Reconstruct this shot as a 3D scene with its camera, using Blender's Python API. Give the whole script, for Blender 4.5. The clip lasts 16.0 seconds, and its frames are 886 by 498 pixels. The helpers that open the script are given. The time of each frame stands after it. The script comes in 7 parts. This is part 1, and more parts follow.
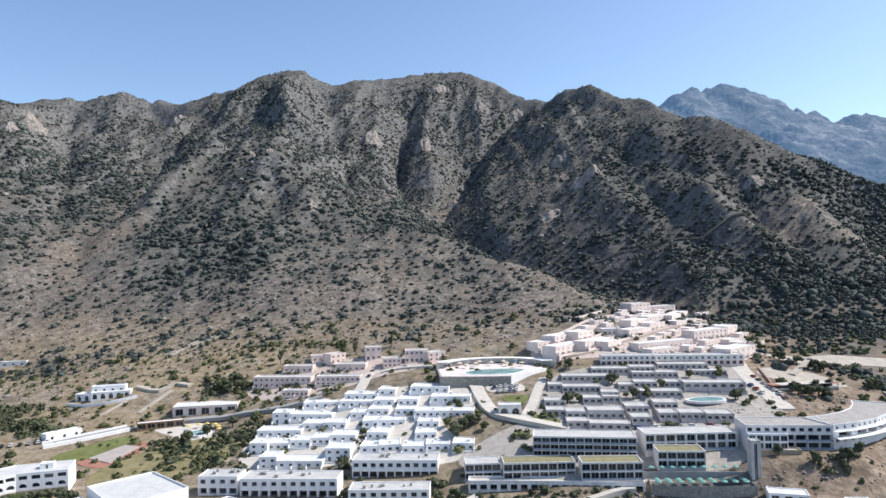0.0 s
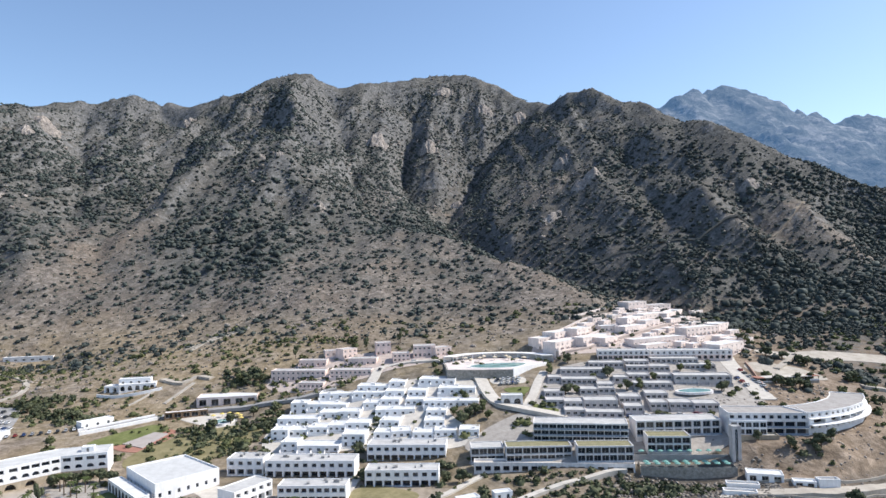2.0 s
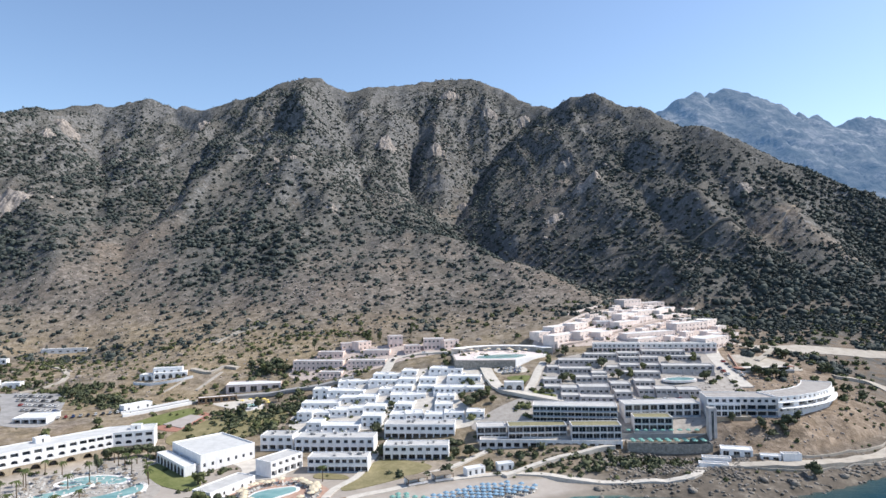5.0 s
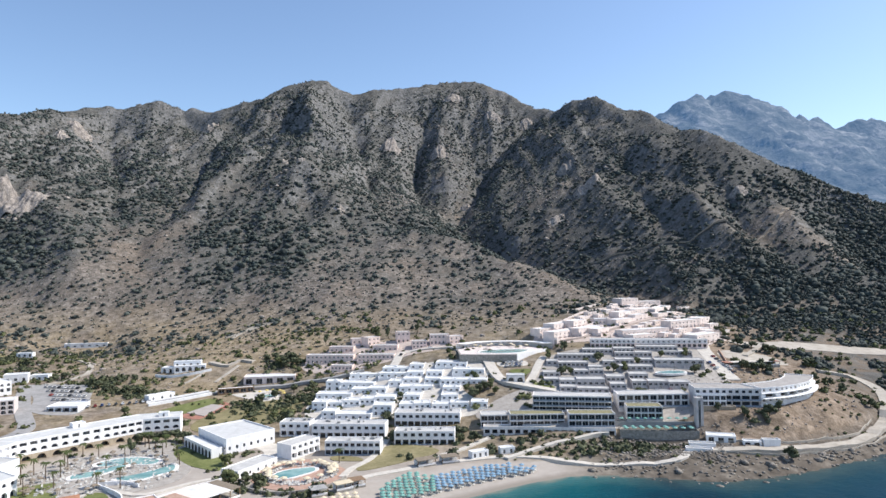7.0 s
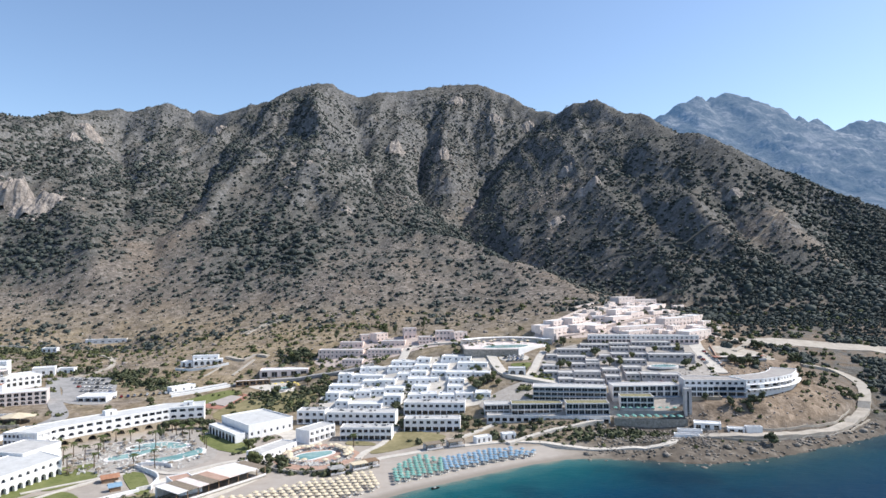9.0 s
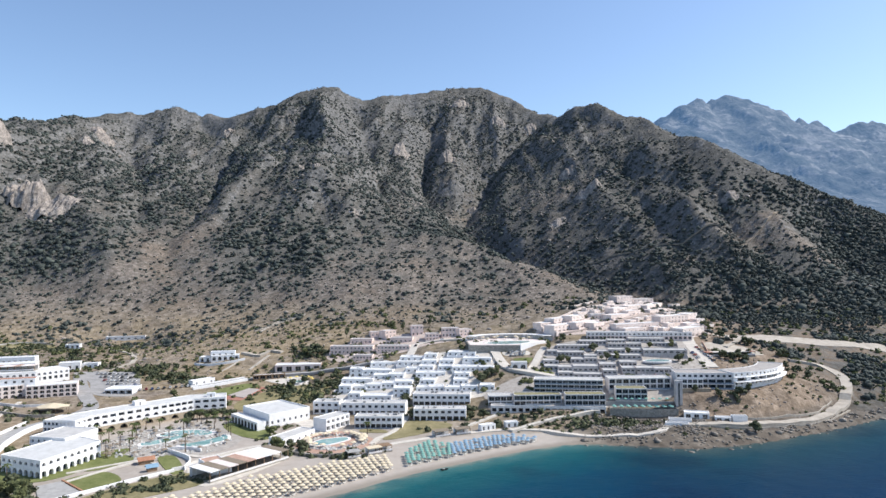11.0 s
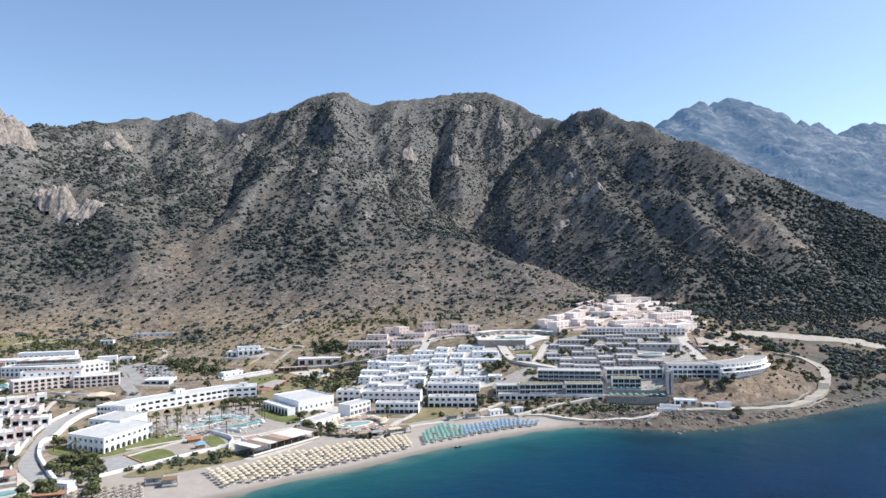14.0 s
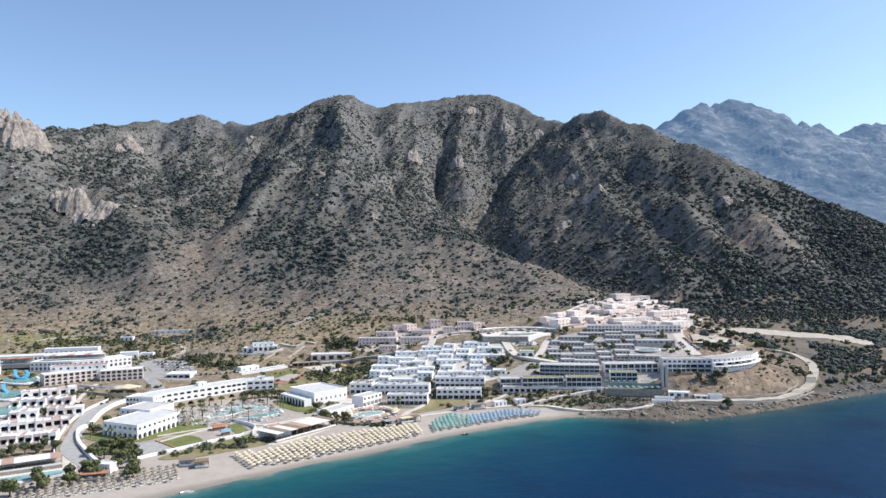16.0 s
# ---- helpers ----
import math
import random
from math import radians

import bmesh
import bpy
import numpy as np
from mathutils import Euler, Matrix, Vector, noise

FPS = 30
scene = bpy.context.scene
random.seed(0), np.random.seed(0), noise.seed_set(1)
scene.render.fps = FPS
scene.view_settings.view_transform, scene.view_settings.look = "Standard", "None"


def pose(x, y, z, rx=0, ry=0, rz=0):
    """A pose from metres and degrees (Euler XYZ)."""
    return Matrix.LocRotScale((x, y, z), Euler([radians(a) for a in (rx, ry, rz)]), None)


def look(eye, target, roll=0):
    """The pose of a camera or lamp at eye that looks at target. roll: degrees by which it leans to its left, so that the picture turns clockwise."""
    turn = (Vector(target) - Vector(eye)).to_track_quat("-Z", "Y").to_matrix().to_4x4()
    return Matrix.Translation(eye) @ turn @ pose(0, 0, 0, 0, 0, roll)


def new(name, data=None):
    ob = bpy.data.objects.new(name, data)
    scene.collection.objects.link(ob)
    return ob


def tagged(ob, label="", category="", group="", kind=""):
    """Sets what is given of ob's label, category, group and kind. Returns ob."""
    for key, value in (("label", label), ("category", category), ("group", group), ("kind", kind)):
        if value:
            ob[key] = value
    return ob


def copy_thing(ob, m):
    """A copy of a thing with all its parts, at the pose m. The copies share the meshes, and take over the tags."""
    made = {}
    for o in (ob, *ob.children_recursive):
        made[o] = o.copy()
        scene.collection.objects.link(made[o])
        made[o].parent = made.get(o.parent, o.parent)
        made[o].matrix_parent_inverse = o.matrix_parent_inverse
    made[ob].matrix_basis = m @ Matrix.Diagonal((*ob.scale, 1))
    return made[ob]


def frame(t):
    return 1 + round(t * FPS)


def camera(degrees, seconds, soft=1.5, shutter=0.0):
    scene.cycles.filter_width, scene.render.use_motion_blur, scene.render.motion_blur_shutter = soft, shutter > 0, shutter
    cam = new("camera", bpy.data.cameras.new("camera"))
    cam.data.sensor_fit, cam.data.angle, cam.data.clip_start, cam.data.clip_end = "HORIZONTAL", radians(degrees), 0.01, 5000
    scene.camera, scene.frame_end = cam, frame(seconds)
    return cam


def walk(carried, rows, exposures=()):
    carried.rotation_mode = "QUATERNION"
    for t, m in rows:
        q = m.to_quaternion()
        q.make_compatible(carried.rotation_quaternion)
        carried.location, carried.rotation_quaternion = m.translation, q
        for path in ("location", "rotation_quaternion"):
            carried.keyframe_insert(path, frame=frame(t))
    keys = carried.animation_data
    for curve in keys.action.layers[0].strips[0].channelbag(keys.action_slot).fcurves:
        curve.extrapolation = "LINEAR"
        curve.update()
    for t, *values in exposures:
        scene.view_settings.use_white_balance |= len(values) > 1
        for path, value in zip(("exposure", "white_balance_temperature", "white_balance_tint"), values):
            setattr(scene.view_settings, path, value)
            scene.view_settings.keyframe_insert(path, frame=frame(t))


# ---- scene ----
cam = camera(66.5, 16.0, soft=1.5)
PATH = [
    (0.0, -0.00, -0.00, 95.58, 0.000, 1.369, 1.340),
    (0.5, -0.63, -7.23, 95.72, 0.073, 1.338, 1.321),
    (1.0, -1.21, -13.72, 95.87, 0.121, 1.336, 1.305),
    (1.5, -1.72, -19.72, 96.01, 0.180, 1.337, 1.296),
    (2.0, -2.16, -25.61, 96.12, 0.257, 1.338, 1.278),
    (2.5, -2.59, -31.60, 96.17, 0.335, 1.340, 1.259),
    (3.0, -2.99, -37.72, 96.18, 0.415, 1.352, 1.230),
    (3.5, -3.40, -44.02, 96.16, 0.459, 1.360, 1.200),
    (4.0, -3.84, -50.42, 96.12, 0.513, 1.347, 1.164),
    (6.5, -6.30, -82.60, 95.88, 0.774, 1.304, 0.923),
    (7.0, -6.81, -89.11, 95.83, 0.829, 1.314, 0.891),
    (7.5, -7.32, -95.64, 95.78, 0.882, 1.322, 0.865),
    (8.0, -7.83, -102.21, 95.74, 0.933, 1.306, 0.841),
    (8.5, -8.35, -108.84, 95.70, 0.972, 1.297, 0.820),
    (9.0, -8.89, -115.55, 95.68, 1.007, 1.309, 0.802),
    (11.5, -11.81, -149.21, 95.62, 1.273, 1.365, 0.793),
    (12.0, -12.42, -156.02, 95.66, 1.351, 1.382, 0.804),
    (12.5, -13.02, -162.89, 95.73, 1.426, 1.382, 0.815),
    (13.0, -13.61, -169.77, 95.82, 1.496, 1.385, 0.828),
    (13.5, -14.21, -176.59, 95.92, 1.564, 1.398, 0.833),
    (14.0, -14.80, -183.35, 96.01, 1.635, 1.397, 0.845),
    (14.5, -15.36, -190.04, 96.09, 1.724, 1.396, 0.851),
    (15.0, -15.90, -196.69, 96.14, 1.804, 1.398, 0.847),
    (15.5, -16.42, -203.34, 96.16, 1.864, 1.391, 0.837),
    (16.0, -16.93, -210.00, 96.17, 1.899, 1.376, 0.827),
]
walk(cam, [(t, pose(x, y, z, 90 + pitch, roll, yaw)) for t, x, y, z, yaw, pitch, roll in PATH])

# ---------------------------------------------------------------- sky, sun, exposure
SUN_FROM = Vector((0.77, 0.13, 0.84)).normalized()
world = bpy.data.worlds.new("sky")
scene.world = world
world.use_nodes = True
wn = world.node_tree.nodes
sky = wn.new("ShaderNodeTexSky")
sky.sky_type, sky.sun_disc = "NISHITA", False
sky.sun_elevation = math.asin(SUN_FROM.z)
sky.sun_rotation = math.atan2(SUN_FROM.x, SUN_FROM.y)
sky.air_density, sky.dust_density, sky.ozone_density, sky.altitude = 0.9, 0.7, 2.6, 100
wn["Background"].inputs["Strength"].default_value = 0.14
world.node_tree.links.new(sky.outputs[0], wn["Background"].inputs["Color"])
sun_data = bpy.data.lights.new("sun", "SUN")
sun_data.energy, sun_data.angle, sun_data.color = 4.0, radians(0.5), (1.0, 0.955, 0.885)
sun = new("sun", sun_data)
sun.matrix_world = look(SUN_FROM * 400, (0, 0, 0))
scene.view_settings.exposure = 0.5

# ---------------------------------------------------------------- materials
class Nodes:
    """A small hand for node trees."""

    def __init__(self, name):
        self.mat = bpy.data.materials.new(name)
        self.mat.use_nodes = True
        self.tree = self.mat.node_tree
        self.bsdf = self.tree.nodes["Principled BSDF"]

    def put(self, kind, **values):
        n = self.tree.nodes.new(kind)
        for k, v in values.items():
            if k in n.inputs:
                n.inputs[k].default_value = v
        return n

    def link(self, a, b):
        self.tree.links.new(a, b)

    def coords(self, scale=1.0, object_space=True):
        tc = self.put("ShaderNodeTexCoord")
        mp = self.put("ShaderNodeMapping")
        mp.inputs["Scale"].default_value = (scale, scale, scale) if np.isscalar(scale) else scale
        self.link(tc.outputs["Object"], mp.inputs[0])
        return mp.outputs[0]

    def noise(self, size, detail=4.0, rough=0.6, vec=None):
        n = self.put("ShaderNodeTexNoise", Scale=1.0 / size, Detail=detail, Roughness=rough)
        if vec is not None:
            self.link(vec, n.inputs["Vector"])
        return n.outputs[0]

    def ramp(self, fac, stops):
        n = self.put("ShaderNodeValToRGB")
        el = n.color_ramp.elements
        while len(el) < len(stops):
            el.new(0.5)
        for e, (p, c) in zip(el, stops):
            e.position, e.color = p, (*c, 1) if len(c) == 3 else c
        self.link(fac, n.inputs[0])
        return n.outputs[0]

    def mix(self, fac, a, b, mode="MIX"):
        n = self.put("ShaderNodeMix")
        n.data_type, n.blend_type = "RGBA", mode
        for s, v in ((n.inputs[0], fac), (n.inputs[6], a), (n.inputs[7], b)):
            if hasattr(v, "default_value") or hasattr(v, "links"):
                self.link(v, s)
            elif np.isscalar(v):
                s.default_value = v
            else:
                s.default_value = (*v, 1)
        return n.outputs[2]

    def math(self, op, a, b=0.0):
        n = self.put("ShaderNodeMath")
        n.operation = op
        for s, v in zip(n.inputs, (a, b)):
            if np.isscalar(v):
                s.default_value = v
            else:
                self.link(v, s)
        return n.outputs[0]

    def out(self, colour, rough=0.8, metal=0.0, bump=None, depth=0.05, spec=0.3):
        b = self.bsdf
        if hasattr(colour, "links"):
            self.link(colour, b.inputs["Base Color"])
        else:
            b.inputs["Base Color"].default_value = (*colour, 1)
        if np.isscalar(rough):
            b.inputs["Roughness"].default_value = rough
        else:
            self.link(rough, b.inputs["Roughness"])
        b.inputs["Metallic"].default_value = metal
        b.inputs["Specular IOR Level"].default_value = spec
        if bump is not None:
            n = self.put("ShaderNodeBump", Strength=0.8, Distance=depth)
            self.link(bump, n.inputs["Height"])
            self.link(n.outputs[0], b.inputs["Normal"])
        return self.mat


def land_material():
    """Dry Mediterranean hillside: tan soil and straw, low grey-green scrub, limestone showing through where it is steep, sand by the water."""
    m = Nodes("hillside")
    v = m.coords(1.0)
    big, mid, fine, grit = m.noise(150, 4, 0.6, v), m.noise(26, 5, 0.65, v), m.noise(5.5, 5, 0.7, v), m.noise(1.6, 3, 0.7, v)
    warm = m.noise(60, 3, 0.6, m.coords((1.0, 1.0, 2.0)))
    soil = m.ramp(fine, [(0.3, (0.080, 0.068, 0.057)), (0.48, (0.182, 0.154, 0.131)), (0.66, (0.335, 0.290, 0.250))])
    red = m.ramp(fine, [(0.3, (0.092, 0.074, 0.060)), (0.7, (0.262, 0.212, 0.172))])
    soil = m.mix(m.ramp(warm, [(0.48, (0, 0, 0)), (0.62, (1, 1, 1))]), soil, red)
    rock = m.ramp(fine, [(0.3, (0.088, 0.088, 0.087)), (0.55, (0.19, 0.186, 0.182)), (0.8, (0.34, 0.33, 0.32))])
    scrub = m.ramp(fine, [(0.3, (0.046, 0.052, 0.051)), (0.6, (0.110, 0.113, 0.110)), (0.8, (0.20, 0.195, 0.188))])
    tc = m.put("ShaderNodeTexCoord")
    sep = m.put("ShaderNodeSeparateXYZ")
    m.link(tc.outputs["Object"], sep.inputs[0])

    def span(sock, lo, hi):
        n = m.put("ShaderNodeMapRange")
        n.inputs["From Min"].default_value, n.inputs["From Max"].default_value = lo, hi
        m.link(sock, n.inputs["Value"])
        return n.outputs[0]

    height = span(sep.outputs["Z"], 70, 300)
    geo = m.put("ShaderNodeNewGeometry")
    sepn = m.put("ShaderNodeSeparateXYZ")
    m.link(geo.outputs["True Normal"], sepn.inputs[0])
    steep = span(sepn.outputs["Z"], 0.84, 0.60)
    stand = m.put("ShaderNodeAttribute")
    stand.attribute_name = "scrub"
    a = m.math("ADD", m.math("MULTIPLY", stand.outputs["Fac"], 0.42), m.math("MULTIPLY", mid, 0.35))
    a = m.math("ADD", a, m.math("MULTIPLY", fine, 0.2))
    a = m.math("ADD", a, m.math("MULTIPLY", height, 0.20))
    scrubby = m.ramp(a, [(0.38, (0, 0, 0)), (0.60, (1, 1, 1))])
    b = m.math("ADD", m.math("MULTIPLY", steep, 0.20), m.math("MULTIPLY", mid, 0.35))
    b = m.math("ADD", b, m.math("MULTIPLY", fine, 0.25))
    b = m.math("ADD", b, m.math("MULTIPLY", height, 0.05))
    rocky = m.ramp(b, [(0.42, (0, 0, 0)), (0.56, (1, 1, 1))])
    col = m.mix(m.math("MULTIPLY", scrubby, 0.8), soil, scrub)
    # low thorny cushions a metre or two across
    tuft = m.noise(3.2, 3, 0.75, v)
    wild = span(sep.outputs["Z"], 30, 60)
    col = m.mix(m.math("MULTIPLY", m.math("MULTIPLY", m.ramp(tuft, [(0.47, (0, 0, 0)), (0.56, (1, 1, 1))]), wild), 0.55), col, (0.086, 0.083, 0.070))
    stone = m.ramp(m.noise(4.4, 4, 0.8, m.coords((1.0, 1.0, 1.4))), [(0.60, (0, 0, 0)), (0.68, (1, 1, 1))])
    col = m.mix(m.math("MULTIPLY", m.math("MULTIPLY", stone, wild), 0.6), col, (0.36, 0.335, 0.30))
    col = m.mix(m.math("MULTIPLY", rocky, 0.75), col, rock)
    # tilled and watered low ground has straw and green in it
    straw = m.ramp(fine, [(0.3, (0.15, 0.118, 0.066)), (0.5, (0.29, 0.225, 0.14)), (0.7, (0.42, 0.34, 0.24))])
    tame = m.math("MULTIPLY", m.math("MULTIPLY", span(sep.outputs["Z"], 64, 36), span(sep.outputs["X"], 125, 90)), m.ramp(m.math("ADD", m.math("MULTIPLY", mid, 0.6), m.math("MULTIPLY", big, 0.4)), [(0.40, (0.2, 0.2, 0.2)), (0.58, (1, 1, 1))]))
    col = m.mix(m.math("MULTIPLY", tame, 0.8), col, straw)
    bank = m.math("MULTIPLY", span(sep.outputs["X"], 112, 130), span(sep.outputs["Z"], 66, 44))
    earth = m.ramp(fine, [(0.3, (0.12, 0.088, 0.062)), (0.5, (0.235, 0.178, 0.128)), (0.7, (0.37, 0.29, 0.22))])
    col = m.mix(m.math("MULTIPLY", bank, 0.85), col, earth)
    shore = span(sep.outputs["Z"], 3.5, 2.6)
    east = span(sep.outputs["X"], 40, 78)
    sand = m.ramp(fine, [(0.3, (0.335, 0.298, 0.262)), (0.7, (0.405, 0.362, 0.322))])
    wet = m.ramp(fine, [(0.3, (0.058, 0.049, 0.04)), (0.55, (0.145, 0.123, 0.10)), (0.75, (0.28, 0.243, 0.20))])
    col = m.mix(m.math("MULTIPLY", shore, m.math("SUBTRACT", 1.0, east)), col, sand)
    col = m.mix(m.math("MULTIPLY", span(sep.outputs["Z"], 7.5, 4.5), east), col, wet)
    head = m.math("MULTIPLY", span(sep.outputs["X"], 205, 255), span(sep.outputs["Z"], 70, 34))
    col = m.mix(m.math("MULTIPLY", head, m.ramp(m.math("ADD", m.math("MULTIPLY", mid, 0.5), m.math("MULTIPLY", fine, 0.5)), [(0.42, (0, 0, 0)), (0.56, (0.85, 0.85, 0.85))])), col, scrub)
    col = m.mix(m.math("MULTIPLY", m.math("MULTIPLY", span(sep.outputs["Z"], 0.55, 0.2), m.math("SUBTRACT", 1.0, east)), 0.6), col, (0.17, 0.145, 0.115))
    bump = m.math("ADD", m.math("MULTIPLY", mid, 1.0), m.math("ADD", m.math("MULTIPLY", fine, 0.55), m.math("MULTIPLY", grit, 0.2)))
    bump = m.math("MULTIPLY", bump, m.math("SUBTRACT", 1.0, m.math("MULTIPLY", span(sep.outputs["Z"], 4.5, 3.0), 0.93)))
    return m.out(col, 0.95, 0, bump, 2.4, 0.1)


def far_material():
    """The distance: pale limestone and scrub, the haze of kilometres of bright air put in as a blue glow."""
    m = Nodes("hazy_distant_range")
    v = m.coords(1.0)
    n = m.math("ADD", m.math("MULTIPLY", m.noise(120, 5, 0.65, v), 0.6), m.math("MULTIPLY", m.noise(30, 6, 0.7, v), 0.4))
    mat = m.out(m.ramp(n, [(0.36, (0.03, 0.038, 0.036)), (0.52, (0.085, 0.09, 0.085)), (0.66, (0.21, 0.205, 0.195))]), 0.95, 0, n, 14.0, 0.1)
    # faint blue emission stands in for the haze before the range
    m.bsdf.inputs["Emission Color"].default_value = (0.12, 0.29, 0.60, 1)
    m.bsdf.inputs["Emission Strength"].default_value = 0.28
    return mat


def sea_material():
    m = Nodes("sea_water")
    v = m.coords(1.0)
    tc = m.put("ShaderNodeTexCoord")
    big, patch = m.noise(60, 4, 0.6, v), m.noise(18, 4, 0.6, v)
    wave = m.noise(2.6, 6, 0.65, m.coords((1.0, 1.7, 1.0)))
    swell = m.noise(14, 3, 0.5, v)
    att = m.put("ShaderNodeAttribute")
    att.attribute_name = "depth"
    d = m.math("ADD", att.outputs["Fac"], m.math("MULTIPLY", m.math("SUBTRACT", patch, 0.5), 0.12))
    col = m.ramp(d, [(0.0, (0.19, 0.205, 0.165)), (0.03, (0.042, 0.13, 0.13)), (0.11, (0.004, 0.078, 0.090)), (0.38, (0.001, 0.040, 0.076)), (0.85, (0.0005, 0.024, 0.066))])
    bed = m.ramp(big, [(0.52, (1, 1, 1)), (0.64, (0.55, 0.6, 0.7))])
    sepx = m.put("ShaderNodeSeparateXYZ")
    m.link(tc.outputs["Object"], sepx.inputs[0])
    reef = m.put("ShaderNodeMapRange")
    reef.inputs["From Min"].default_value, reef.inputs["From Max"].default_value = 45, 85
    m.link(sepx.outputs["X"], reef.inputs["Value"])
    col = m.mix(m.math("MULTIPLY", reef.outputs[0], 0.75), col, m.ramp(d, [(0.0, (0.035, 0.046, 0.045)), (0.15, (0.003, 0.028, 0.048)), (0.6, (0.0005, 0.020, 0.056))]))
    col = m.mix(0.8, col, bed, "MULTIPLY")
    h = m.math("ADD", m.math("MULTIPLY", wave, 0.5), swell)
    return m.out(col, 0.28, 0, h, 0.9, 0.06)


MAT_LAND = land_material()
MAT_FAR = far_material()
MAT_SEA = sea_material()


def plaster(name, base, dirt=0.12, rough=0.85):
    """Painted stucco: faint blotches, rain streaks from the top, fine grain."""
    m = Nodes(name)
    v = m.coords(1.0)
    blotch, streak, grain = m.noise(3.5, 4, 0.6, v), m.noise(1.0, 3, 0.6, m.coords((1.6, 1.6, 0.18))), m.noise(0.25, 3, 0.6, v)
    dark = tuple(c * (1 - dirt * 2.2) for c in base)
    f = m.math("MULTIPLY", blotch, streak)
    col = m.ramp(f, [(0.12, dark), (0.34, base)])
    return m.out(col, rough, 0, grain, 0.02, 0.25)


def mottled(name, a, b, size=2.0, rough=0.9, depth=0.04, spec=0.2, metal=0.0):
    m = Nodes(name)
    v = m.coords(1.0)
    n = m.math("ADD", m.math("MULTIPLY", m.noise(size, 4, 0.65, v), 0.6), m.math("MULTIPLY", m.noise(size * 0.16, 4, 0.65, v), 0.4))
    return m.out(m.ramp(n, [(0.36, a), (0.64, b)]), rough, metal, n, depth, spec)


def glass_material():
    m = Nodes("window_glass")
    info = m.put("ShaderNodeObjectInfo")
    col = m.ramp(info.outputs["Random"], [(0.0, (0.012, 0.016, 0.022)), (0.7, (0.035, 0.042, 0.05)), (1.0, (0.12, 0.115, 0.11))])
    return m.out(col, 0.08, 0, None, 0, 0.6)


def pool_material():
    m = Nodes("pool_water")
    v = m.coords(1.0)
    n = m.noise(1.2, 4, 0.6, v)
    big = m.noise(7, 2, 0.5, v)
    return m.out(m.ramp(big, [(0.3, (0.13, 0.29, 0.30)), (0.7, (0.28, 0.45, 0.44))]), 0.07, 0, n, 0.05, 0.5)


def leaf_material(name, dark, light, size=9.0):
    m = Nodes(name)
    geo = m.put("ShaderNodeNewGeometry")
    patch = m.noise(size, 3, 0.6, m.coords(1.0))
    wide = m.noise(size * 9, 3, 0.6, m.coords(1.0))
    a = m.math("ADD", m.math("MULTIPLY", geo.outputs["Random Per Island"], 0.35), m.math("ADD", m.math("MULTIPLY", patch, 0.4), m.math("MULTIPLY", wide, 0.25)))
    return m.out(m.ramp(a, [(0.25, dark), (0.75, light)]), 0.75, 0, None, 0, 0.15)


MAT_WHITE = plaster("white_plaster", (0.87, 0.855, 0.84), 0.07)
MAT_WARM = plaster("warm_white_plaster", (0.81, 0.775, 0.75))
MAT_PEACH = plaster("peach_plaster", (0.86, 0.70, 0.63))
MAT_ROSE = plaster("rose_white_plaster", (0.74, 0.65, 0.61))
MAT_STONEY = plaster("greige_plaster", (0.575, 0.535, 0.515), 0.15)
MAT_TAN = plaster("tan_plaster", (0.46, 0.38, 0.28), 0.14)
MAT_ROOF_W = mottled("white_roof_coating", (0.52, 0.52, 0.515), (0.70, 0.70, 0.695), 5, 0.8)
MAT_ROOF_L = mottled("light_roof_membrane", (0.44, 0.44, 0.43), (0.58, 0.58, 0.57), 4, 0.9)
MAT_ROOF_G = mottled("grey_roof_gravel", (0.38, 0.37, 0.36), (0.54, 0.53, 0.51), 4, 0.95)
MAT_ROOF_B = mottled("beige_roof_screed", (0.27, 0.25, 0.235), (0.42, 0.395, 0.37), 3, 0.95)
MAT_ROOF_GREEN = mottled("planted_roof", (0.17, 0.16, 0.085), (0.30, 0.275, 0.17), 2.2, 0.95, 0.2)
MAT_TERRACOTTA = mottled("terracotta", (0.28, 0.13, 0.08), (0.44, 0.24, 0.15), 1.5)
MAT_GLASS = glass_material()
MAT_FRAME = plaster("window_frame_paint", (0.66, 0.66, 0.66))
MAT_BLUE_FRAME = mottled("dark_blue_joinery", (0.03, 0.05, 0.10), (0.06, 0.09, 0.17), 1.0, 0.5)
# near-black pane colour that stands for the shade inside deep openings
MAT_SHADE_PANE = mottled("shaded_opening_pane", (0.012, 0.014, 0.02), (0.03, 0.034, 0.045), 0.8, 0.7, 0.01)
MAT_POOL = pool_material()
MAT_PAVE = mottled("pale_paving", (0.44, 0.40, 0.35), (0.60, 0.56, 0.50), 3)
MAT_PAVE_RED = mottled("terracotta_paving", (0.33, 0.20, 0.15), (0.48, 0.34, 0.27), 2)
MAT_ASPHALT = mottled("sunbleached_asphalt", (0.23, 0.222, 0.215), (0.36, 0.35, 0.34), 6, 0.95)
MAT_DIRT = mottled("pale_dirt_track", (0.33, 0.29, 0.24), (0.48, 0.435, 0.375), 5, 0.95)
MAT_LAWN = mottled("lawn", (0.10, 0.12, 0.036), (0.19, 0.20, 0.08), 5, 0.95, 0.1)
MAT_STRAW = mottled("straw_grass", (0.15, 0.135, 0.065), (0.28, 0.24, 0.135), 6, 0.95, 0.1)
MAT_COURT = mottled("court_blue_grey", (0.34, 0.30, 0.275), (0.42, 0.375, 0.345), 5)
MAT_COURT_RED = mottled("court_red", (0.30, 0.14, 0.10), (0.38, 0.20, 0.15), 5)
